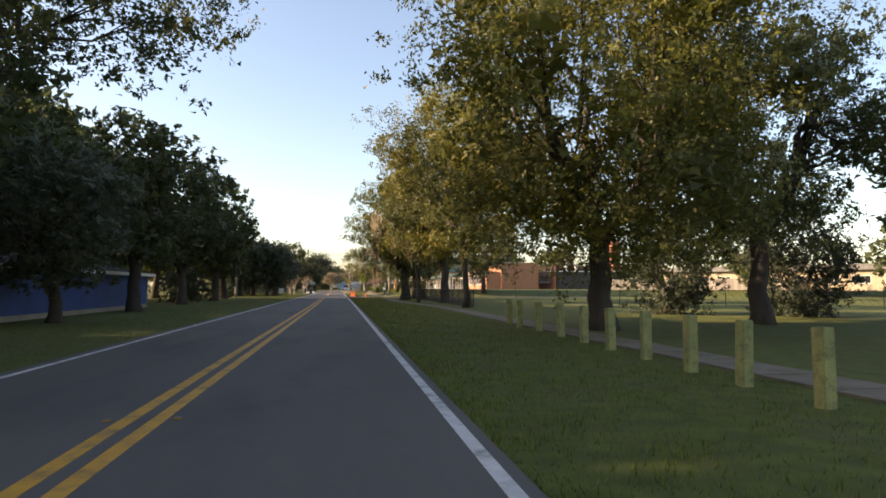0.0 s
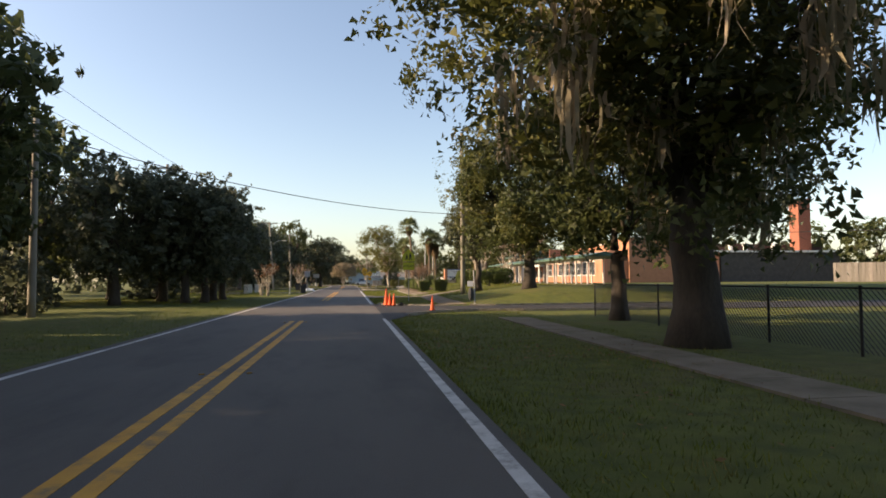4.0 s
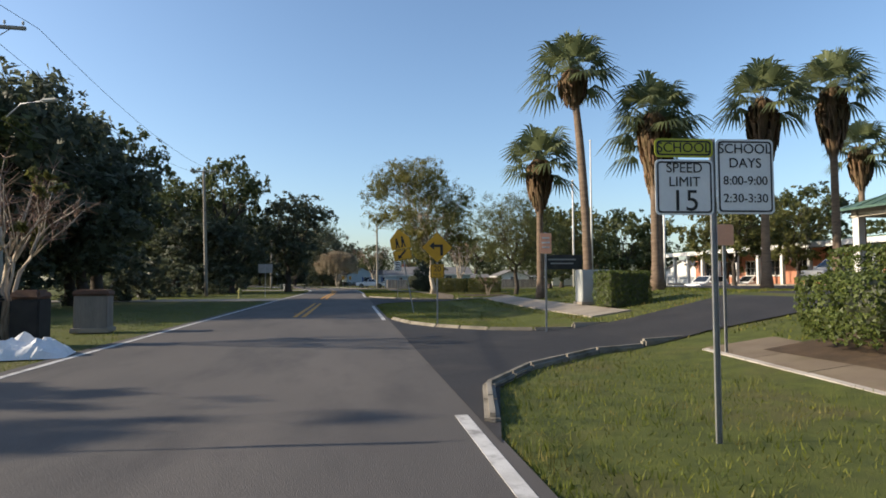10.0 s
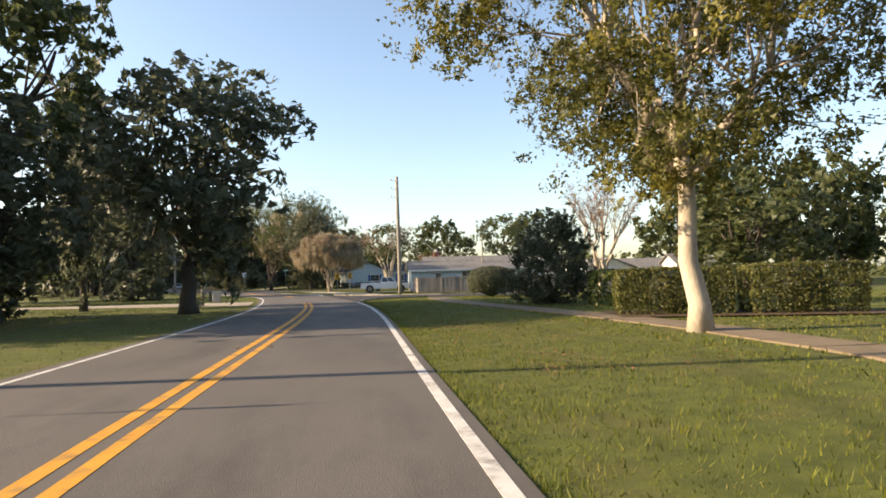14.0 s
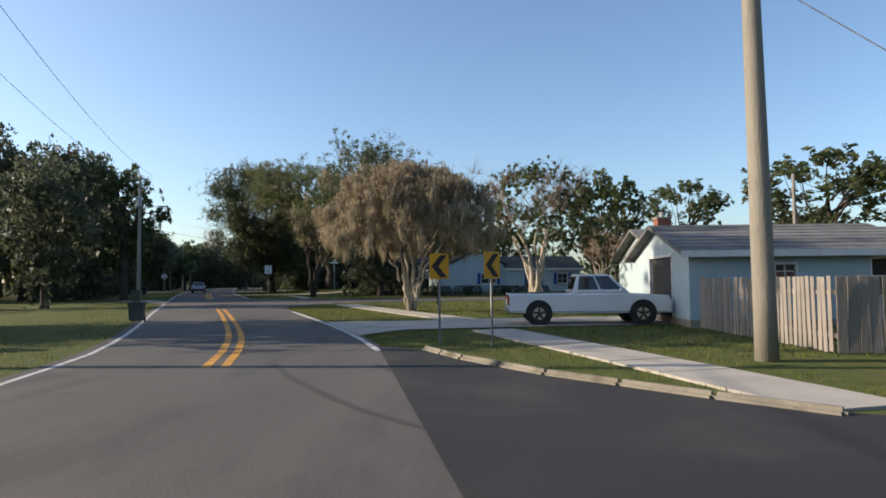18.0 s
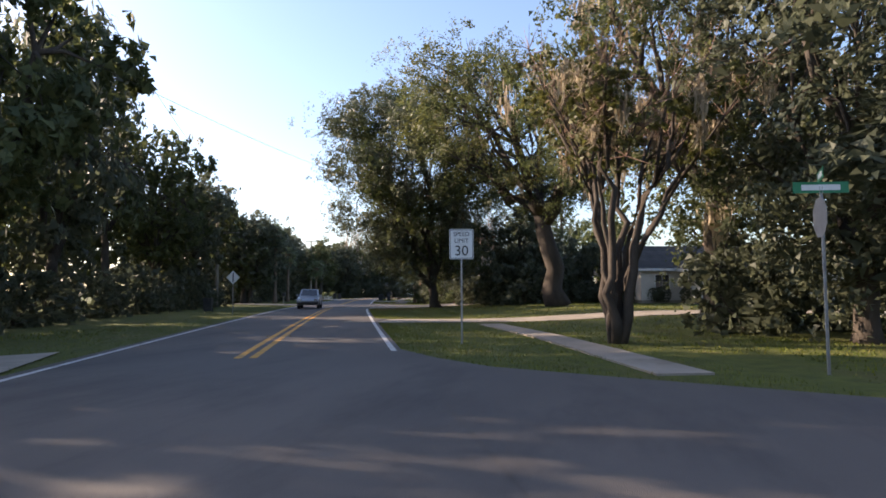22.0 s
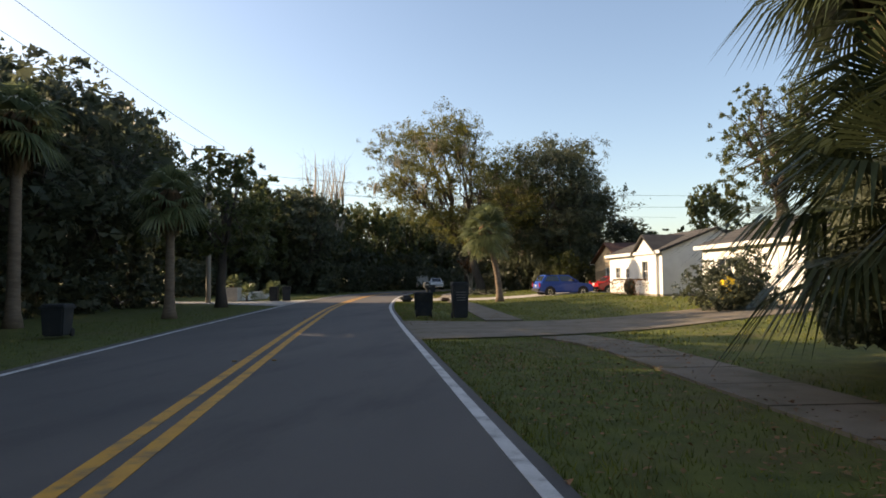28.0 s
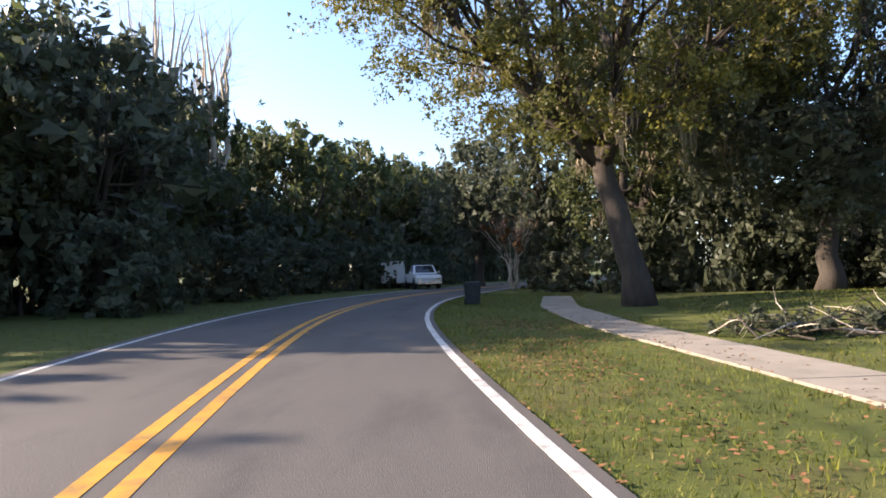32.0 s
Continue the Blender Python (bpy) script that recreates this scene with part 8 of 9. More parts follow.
def house(name, label, x, y, yaw, lx, ly, h, rise, walls, roof, front=(), left=(), right=(), back=(), over=0.4, chimney=None, z=None, hip=False, trim=None, courses=0, base=0.25):
    """A gabled house with its ridge along local x; front faces local -y."""
    top = thing(name, label, "house", pose(x, y, lie(x, y) - 0.03 if z is None else z, 0, 0, yaw))
    part("footing", Build().box(0, 0, -0.2, lx - 0.06, ly - 0.06, base + 0.2), CONCRETE, top)
    g = 0 if hip else rise
    wall(top, lx, h, list(front), walls, pose(0, -ly / 2, base), trim=trim)
    wall(top, lx, h, list(back), walls, pose(0, ly / 2, base, 0, 0, 180), trim=trim)
    wall(top, ly - 0.4, h, list(left), walls, pose(-lx / 2, 0, base, 0, 0, -90), trim=trim, gable=g)
    wall(top, ly - 0.4, h, list(right), walls, pose(lx / 2, 0, base, 0, 0, 90), trim=trim, gable=g)
    e, t = base + h, 0.12
    drop = rise * over / (ly / 2)
    r = part("roof", Build(), roof, top) if False else None
    for sd in (-1, 1):
        hx = lx / 2 + over
        cut = ly / 2 if hip else 0.0
        o = [(-hx, sd * (ly / 2 + over), e - drop), (hx, sd * (ly / 2 + over), e - drop), (hx - cut, 0, e + rise), (-hx + cut, 0, e + rise)]
        v = o + [(a, b, c + t) for a, b, c in o]
        slope = part("roof_slope", Build().add(v, [(0, 1, 2, 3), (7, 6, 5, 4), (0, 4, 5, 1), (1, 5, 6, 2), (2, 6, 7, 3), (3, 7, 4, 0)]), roof, top)
        part("fascia", Build().box(0, sd * (ly / 2 + over + 0.015), e - drop - 0.06, 2 * hx, 0.03, 0.2), trim or WHITE_METAL, top)
        if courses:
            for k in range(courses):
                a, b = k / courses, (k + 1) / courses
                rows = []
                for q in (a, b):
                    yy = sd * (ly / 2 + over) * (1 - q)
                    zz = e - drop + (rise + drop) * q + t
                    xx = hx - cut * q
                    rows += [(-xx, yy, zz + (0.022 if q == a else 0.006)), (xx, yy, zz + (0.022 if q == a else 0.006))]
                part("shingle_course", Build().add(rows + [(rows[0][0], rows[0][1], rows[0][2] - 0.03), (rows[1][0], rows[1][1], rows[1][2] - 0.03)], [(0, 1, 3, 2), (4, 5, 1, 0)]), roof, slope)
    if hip:
        for sd in (-1, 1):
            hx = lx / 2 + over
            v = [(sd * hx, -ly / 2 - over, e - drop), (sd * hx, ly / 2 + over, e - drop), (sd * (hx - ly / 2), 0, e + rise)]
            part("roof_slope", Build().add(v + [(a, b, c + t) for a, b, c in v], [(0, 1, 2), (5, 4, 3), (0, 3, 4, 1), (1, 4, 5, 2), (2, 5, 3, 0)]), roof, top)
    if chimney:
        cx, cy, cz = chimney
        c = part("chimney", soft_box(0.75, 0.75, cz, 0.02, "chimney", CHIMNEY, seg=1), parent=top, m=pose(cx, cy, base))
        part("chimney_cap", soft_box(0.86, 0.86, 0.12, 0.02, "chimney_cap", CONCRETE, seg=1), parent=c, m=pose(0, 0, cz))
        part("flue", Build().lathe([(0.16, cz + 0.12), (0.16, cz + 0.35), (0.2, cz + 0.36), (0.2, cz + 0.4)], 10), GALV, c)
    return top


WIN = "window"
# blue building across the road at the start
house("blue_building", "low deep-blue painted building under the trees", -17.6, -48.5, 90, 21, 8, 2.1, 0.9, WALL_BLUE, ROOF_DARK,
      back=[(6.2, 0.0, 0.95, 1.95, "door"), (-4, 0.9, 1.2, 0.9, WIN), (0, 0.9, 1.2, 0.9, WIN)], hip=True)
# garage house at the bend
house("garage_house", "grey-blue garage house with grey roof and white gable", 7.65, 172.3, 0, 7.0, 5.8, 2.1, 0.95, SIDING_BLUE, ROOF_GREY,
      front=[(-0.55, 1.2, 0.75, 0.55, WIN), (2.6, 0.7, 1.2, 1.2, WIN)], left=[(0.2, 0.0, 2.4, 2.05, "garage")], over=0.35, courses=8)
house("chimney_house", "grey house with brick chimneys behind the garage", 14.5, 184.5, 0, 15, 8.5, 2.4, 1.5, SIDING_BLUE, ROOF_GREY,
      front=[(-4, 0.9, 1.4, 1.2, WIN), (3, 0.9, 1.4, 1.2, WIN)], left=[(0, 0.9, 1.4, 1.2, WIN)], chimney=(-6.0, 0.6, 4.6), over=0.5)
house("white_house", "white gabled house with grey roof behind the fence", 31.6, 187.5, 90, 10, 6.5, 2.0, 1.25, SIDING_WHITE, ROOF_GREY, left=[(0, 0.9, 1.2, 1.0, WIN)])
house("white_wing", "long white house wing with a grey roof behind the fence", 38.6, 189.5, 0, 8.5, 6.0, 2.0, 1.2, SIDING_WHITE, ROOF_GREY, front=[(-2, 0.9, 1.2, 1.0, WIN), (2, 0.9, 1.2, 1.0, WIN)])
house("white_house", "small white gabled outbuilding behind the fence", 25.6, 192.0, 0, 4, 3, 1.7, 0.7, SIDING_WHITE, ROOF_GREY)
house("white_house", "white house with pale roof among the trees", 60.5, 157.0, 20, 11, 8, 2.8, 1.6, SIDING_WHITE, ROOF_GREY, front=[(-3, 0.9, 1.3, 1.2, WIN), (3, 0.9, 1.3, 1.2, WIN)])
house("white_house", "small white gazebo-like shed behind the parking lot", 41.5, 181.0, 0, 4.8, 4.0, 2.5, 1.0, SIDING_WHITE, ROOF_GREY, front=[(0, 0.0, 0.9, 1.8, "door")])
# pale house on the corner of the side street
house("pale_house", "pale blue-white house with dark shuttered windows", -1.9, 221.0, 100, 10, 7.6, 2.5, 1.75, SIDING_BLUE, ROOF_DARK,
      left=[(1.3, 0.75, 1.7, 1.15, "shutter")], back=[(-2, 0.8, 1.1, 1.2, WIN), (1.5, 0.8, 1.1, 1.2, WIN)], over=0.3)
house("pale_wing", "pale blue-white wing with a dark roof", 5.6, 219.5, 10, 8, 6.5, 2.4, 1.3, SIDING_BLUE, ROOF_DARK, front=[(-1.2, 0.75, 1.2, 1.15, "shutter"), (2.0, 0.75, 1.2, 1.15, "shutter")], over=0.3)
# cream house beside the huge oak
house("cream_house", "cream house with dark roof and shrubs at its foot", -10.6, 252.0, 20, 12, 7.5, 2.6, 1.9, SIDING_CREAM, ROOF_DARK,
      front=[(-4.2, 0.8, 1.3, 1.3, WIN), (0.4, 0.8, 2.2, 1.4, WIN)], left=[(0, 0.8, 1.3, 1.3, WIN)], chimney=(2.6, 1.2, 4.9), courses=9)
house("cream_wing", "cream gabled wing with white window", -4.2, 246.4, -70, 6.0, 5.0, 2.4, 1.4, SIDING_CREAM, ROOF_DARK, left=[(0.3, 0.8, 1.3, 1.3, WIN)], right=[(0.3, 0.8, 1.3, 1.3, WIN)])
house("dark_house", "dark blue-grey cottage in deep shade with a white window", -23.6, 263.5, 20, 8, 6, 2.5, 1.6, SLATE, ROOF_DARK, front=[(-2.6, 0.9, 0.95, 1.35, WIN), (2.2, 0.9, 0.95, 1.35, WIN)])
house("porch_gable", "white-trimmed gabled porch on the cream house", -9.7, 246.6, 110, 3.0, 3.4, 2.5, 1.0, SIDING_CREAM, ROOF_DARK, left=[(0, 0.0, 1.0, 2.0, "door")], over=0.3)
# white houses past the palm
house("white_cottage", "white cottage in full sun with a dark shingle roof", -39.2, 305.9, 108, 8.2, 6.6, 2.5, 1.25, SIDING_WHITE, ROOF_DARK,
      back=[(-2.6, 0.9, 0.9, 0.8, WIN), (-0.9, 0.9, 0.7, 0.7, WIN), (1.3, 0.7, 1.9, 1.3, WIN)], left=[(0.0, 0.8, 1.2, 1.3, WIN)], z=0.3, courses=8, over=0.25)
house("white_gable", "white gabled front room catching the sun", -40.6, 303.2, 18, 2.6, 3.0, 2.5, 0.95, SIDING_WHITE, ROOF_DARK, left=[(0, 0.7, 0.9, 1.3, WIN)], z=0.3, over=0.2)
house("white_bungalow", "white bungalow with a porch and dark roof", -35.3, 294.4, 108, 8.0, 6.4, 2.5, 1.2, SIDING_WHITE, ROOF_DARK,
      back=[(-2.0, 0.7, 1.3, 1.2, WIN), (1.6, 0.0, 0.95, 2.0, "door")], left=[(0, 0.8, 1.2, 1.2, WIN)], z=0.3, courses=8, over=0.3)
house("red_roof_house", "tan house with a red-brown hip roof", -37.2, 327.8, 16, 12, 8, 2.6, 1.7, SIDING_TAN, ROOF_RED, front=[(-2.2, 0.8, 1.7, 1.3, WIN), (2.6, 0.8, 1.3, 1.2, WIN)], left=[(0, 0.8, 1.3, 1.2, WIN)], z=0.3, courses=9)
house("tan_house", "pale house half hidden behind dark oaks", -37.8, 346.5, 30, 11, 7, 2.8, 1.8, STUCCO, ROOF_DARK, front=[(-2, 0.9, 1.3, 1.2, WIN), (2, 0.9, 1.3, 1.2, WIN)], left=[(0, 0.9, 1.2, 1.2, WIN)])
yp = thing("yellow_slide", "yellow plastic play slide on the porch", "toy", pose(-39.3, 292.6, 0.3, 0, 0, 20))
part("panel", soft_box(0.9, 0.5, 1.3, 0.06, "panel", YELLOW_THING), parent=yp)
for k in range(3):
    s = thing("porch_step", "white concrete porch step", "step", pose(-39.0 - 0.35 * k, 293.4, 0.25 - 0.12 * k, 0, 0, 18), group="porch steps")
    part("slab", soft_box(0.4, 1.4, 0.24, 0.02, "slab", PALE_CONCRETE, seg=1), parent=s)
hedge(-42.6, 304.6, 0.9, 4.6, 1.0, "scraggly half-bare hedge before the white cottage", 131, rz=18, round_=0.2, leaves=900, size=0.06, mat=RUSSET)
hedge(-38.6, 297.2, 1.4, 1.6, 1.2, "rounded sunlit shrub beside the board fence", 132, round_=0.6, leaves=1500, size=0.06, mat=OLIVE)
for i, (x, y) in enumerate([(-18.5, 249.4), (-16.2, 248.2), (-13.8, 247.4), (-10.8, 246.6), (-8.0, 245.2)]):
    hedge(x, y, 2.4, 1.8, 1.35, "dark rounded shrub at the foot of the house", 133 + i, round_=0.7, mat=OAK_DARK, leaves=1600, size=0.08)
for i, (x, y) in enumerate([(-5.2, 214.6), (-2.0, 215.6), (2.0, 215.2), (5.0, 215.4)]):
    hedge(x, y, 3.0, 1.2, 0.95, "dark low shrub under the windows", 139 + i, round_=0.4, mat=OAK_DARK, leaves=1400, size=0.07)
lw = thing("low_wall", "low white rendered wall ending in a pillar beside the far driveway", "wall", pose(-72.3, 311.2, 0, 0, 0, 97))
for k in range(5):
    bend = 0.05 * (k - 2) ** 2
    part("wall_section", soft_box(1.98, 0.24, 0.66, 0.03, "wall_section", SIDING_WHITE), parent=lw, m=pose(-4 + 2 * k, bend, -0.02, 0, 0, 2.9 * (k - 2)))
part("end_pillar", soft_box(0.5, 0.5, 0.95, 0.03, "end_pillar", SIDING_WHITE), parent=lw, m=pose(5.3, 0.35, -0.02))
t = thing("planter", "square weathered stone planter at the far driveway", "planter", pose(-71.2, 305.9, 0, 0, 0, 10))
part("pot", soft_box(0.95, 0.95, 1.05, 0.04, "pot", STONE, 1.04), parent=t)
fan_palm(-71.2, 305.9, 0.2, "spiky green plant in the stone planter", 145, fronds=26, frond=0.8, skirt=0, girth=0.07, low=0.0, name="potted_palm", z=1.0)
fan_palm(-70.7, 307.0, 0.5, "low spiky sago beside the stone planter", 146, fronds=30, frond=1.0, skirt=0, girth=0.1, low=-0.2, name="sago_palm")
fan_palm(-70.9, 311.9, 0.45, "low spiky sago before the white wall", 147, fronds=36, frond=1.25, skirt=0, girth=0.12, low=-0.3, name="sago_palm")

# ---------------- the school ----------------
SZ = 1.0
school = thing("school_building", "two-level brick school with white bands and clerestory windows", "school", pose(0, 0, SZ - 0.02))
wall(school, 24.0, 3.9, [(-10.4 + k * 2.6, 1.0, 2.2, 1.9, WIN) for k in range(8)], BRICK, pose(32.5, 61.5, 0, 0, 0, -90), thick=0.35, panes=(4, 2))
part("wall", Build().box(0, 0.18, 0, 4.0, 0.35, 3.9), BRICK, school, m=pose(34.7, 49.5, 0))
part("wall", Build().box(0, 0.18, 0, 13.5, 0.35, 5.5), BRICK, school, m=pose(39.6, 73.5, 0, 0, 0, 180))
part("cornice", Build().box(32.5, 61.5, 3.8, 0.6, 24.6, 0.22), WHITE_METAL, school)
part("band", Build().box(32.45, 61.5, 3.0, 0.08, 24.0, 0.3), STUCCO, school)
part("roof", Build().box(34.8, 61.5, 3.8, 4.2, 24.0, 0.12), ROOF_GREY, school)
part("upper_storey", Build().box(41.4, 63.4, 0, 9.4, 20.0, 5.5), BRICK, school)
part("cornice", Build().box(41.4, 63.4, 5.5, 9.7, 20.3, 0.14), STUCCO, school)
part("stair_tower", soft_box(8.6, 4.3, 5.9, 0.02, "stair_tower", BRICK, seg=1), parent=school, m=pose(40.1, 51.3, 0))
part("tower_cap", Build().box(40.1, 51.3, 5.9, 8.8, 4.5, 0.12), STUCCO, school)
part("chimney", soft_box(2.0, 2.0, 12.2, 0.03, "chimney", CHIMNEY, seg=1), parent=school, m=pose(66, 56, 0))

annex = thing("school_annex", "low brick school annex with a white window band", "school", pose(0, 0, SZ - 0.05))
wall(annex, 15.0, 4.0, [(-5.6 + k * 1.75, 1.9, 1.25, 1.2, WIN) for k in range(4)] + [(3.2, 1.9, 1.25, 1.2, WIN)], BRICK, pose(48.6, 56.9, 0, 0, 0, -90), thick=0.3, panes=(2, 2))
part("band", Build().box(48.5, 58.5, 3.2, 0.1, 11.0, 0.62).box(48.5, 58.5, 1.4, 0.1, 11.0, 0.4), SIDING_WHITE, annex)
# the shade on this end is put into its colour, in place of brick
part("wall", Build().box(0, 0.15, 0, 18, 0.3, 4.0), ROOF_DARK, annex, "end wall coloured dark for shade", pose(57.7, 49.4, 0))
part("roof", Build().box(57.5, 57, 4.0, 19, 15.8, 0.25), SIDING_WHITE, annex)
for x, y in ((52, 52), (55, 53), (60, 54)):
    part("roof_vent", Build().lathe([(0.3, 0), (0.3, 0.9), (0.45, 0.95), (0.4, 1.2), (0.05, 1.3)], 10, x, y), WHITE_METAL, annex, m=pose(0, 0, 4.2))
part("upper_roof", Build().box(62, 66, 4.2, 20, 14, 1.5), ROOF_RED, annex)

low = thing("classroom_block", "long low grey classroom block with windows beyond the field", "school", pose(0, 0, SZ - 0.1))
wall(low, 40.0, 3.4, [(-17 + k * 4.2, 1.2, 2.4, 1.3, WIN) for k in range(9)], SIDING_TAN, pose(74.0, 10.0, 0, 0, 0, -52), thick=0.3, panes=(3, 1))
part("roof", Build().box(0, 4.5, 3.4, 41.5, 10.6, 0.9), ROOF_GREY, low, m=pose(74.0, 10.0, 0, 0, 0, -52))
part("wall", Build().box(0, 0.15, 0, 9, 0.3, 3.4), SIDING_TAN, low, m=pose(63.7, 29.5, 0, 0, 0, 218))

walkway = thing("covered_walk", "covered walkway with white posts and a green metal roof", "walkway", pose(21.4, 0, SZ - 0.02))
for k in range(14):
    y = 23.6 + k * 2.8
    for x in (-1.3, 1.3):
        part("post", soft_box(0.12, 0.12, 2.35, 0.01, "post", WHITE_METAL, seg=1), parent=walkway, m=pose(x, y, 0))
    part("beam", Build().box(0, y, 2.33, 3.0, 0.12, 0.16), WHITE_METAL, walkway)
part("slab", Build().box(0, 42, -0.1, 3.4, 39, 0.14), CONCRETE, walkway)
v = [(-1.75, 22.8, 2.45), (1.75, 22.8, 2.45), (1.75, 61.0, 2.45), (-1.75, 61.0, 2.45), (0, 22.8, 2.85), (0, 61.0, 2.85)]
part("roof", Build().add(v, [(3, 2, 1, 0), (0, 4, 5, 3), (4, 1, 2, 5), (0, 1, 4), (3, 5, 2)]), ROOF_GREEN, walkway)
for sx in (-1, 1):
    part("fascia", Build().box(sx * 1.77, 41.9, 2.32, 0.05, 38.2, 0.18), ROOF_GREEN, walkway)

pav = thing("entrance_pavilion", "school entrance pavilion with green hipped metal roof", "pavilion", pose(33.0, 80.5, SZ - 0.02))
for sx in (-1, 1):
    for sy in (-1, 0, 1):
        part("column", soft_box(0.45, 0.45, 4.0, 0.02, "column", WHITE_METAL, seg=1), parent=pav, m=pose(sx * 4.0, sy * 4.0, 0))
part("beam", Build().box(0, -4, 4.0, 8.6, 0.4, 0.45).box(0, 4, 4.0, 8.6, 0.4, 0.45).box(-4, 0, 4.0, 0.4, 7.6, 0.45).box(4, 0, 4.0, 0.4, 7.6, 0.45), STUCCO, pav)
for k in range(4):
    a = pose(0, 0, 0, 0, 0, 90 * k)
    part("roof_slope", Build().add([(-5, -5, 4.35), (5, -5, 4.35), (0, 0, 6.3), (-5, -5, 4.47), (5, -5, 4.47), (0, 0, 6.44)], [(0, 2, 1), (3, 4, 5), (0, 1, 4, 3)]), ROOF_GREEN, pav, m=a)
    for j in range(-4, 5):
        q = 1 - abs(j) / 5.0
        part("roof_rib", Build().tube([(j, -4.98, 4.5), (j, -4.98 + 4.98 * q, 4.5 + 1.97 * q)], [0.03, 0.03], 4), ROOF_GREEN, pav, m=a)

wing = thing("school_wing", "single-storey brick school wing with white porch columns", "school", pose(0, 0, SZ * 0.9))
wall(wing, 46.0, 3.2, [(-20 + k * 3.6, 0.8, 1.9, 1.5, WIN) for k in range(12)], BRICK, pose(39.0, 96.0, 0, 0, 0, -90), thick=0.3, panes=(3, 2))
part("wall", Build().box(0, 0.15, 0, 16, 0.3, 3.2), BRICK, wing, m=pose(47, 73, 0))
part("wall", Build().box(0, 0.15, 0, 16, 0.3, 3.2), BRICK, wing, m=pose(47, 119, 0, 0, 0, 180))
part("roof", Build().box(45, 96.0, 3.15, 20.5, 47.5, 0.3), ROOF_GREEN, wing)
part("fascia", Build().box(34.7, 96.0, 2.95, 0.12, 47.5, 0.4), WHITE_METAL, wing)
for k in range(15):
    part("column", soft_box(0.3, 0.3, 3.0, 0.02, "column", WHITE_METAL, seg=1), parent=wing, m=pose(35.2, 74.5 + k * 3.1, 0))
part("slab", Build().box(37, 96, -0.15, 4.5, 46, 0.2), CONCRETE, wing)

# ---------------- vehicles ----------------


def wheel(parent, x, y, r, w, side):
    t = part("wheel", Build().tube([(0, -w / 2, 0), (0, -w / 2 * 0.7, 0), (0, w / 2 * 0.7, 0), (0, w / 2, 0)], [r * 0.93, r, r, r * 0.93], 20), BLACK_RUBBER, parent, m=pose(x, y, r))
    rim = part("rim", Build().tube([(0, side * (w / 2 - 0.03), 0), (0, side * (w / 2 + 0.006), 0)], [r * 0.62, r * 0.58], 16), CHROME, t)
    for k in range(5):
        a = radians(72 * k)
        part("spoke", Build().box(0, 0, 0.05 * r, 0.06, 0.014, 0.5 * r), DARK_METAL, rim, m=pose(0, side * (w / 2 + 0.012), 0) @ pose(0, 0, 0, 0, math.degrees(a), 0))


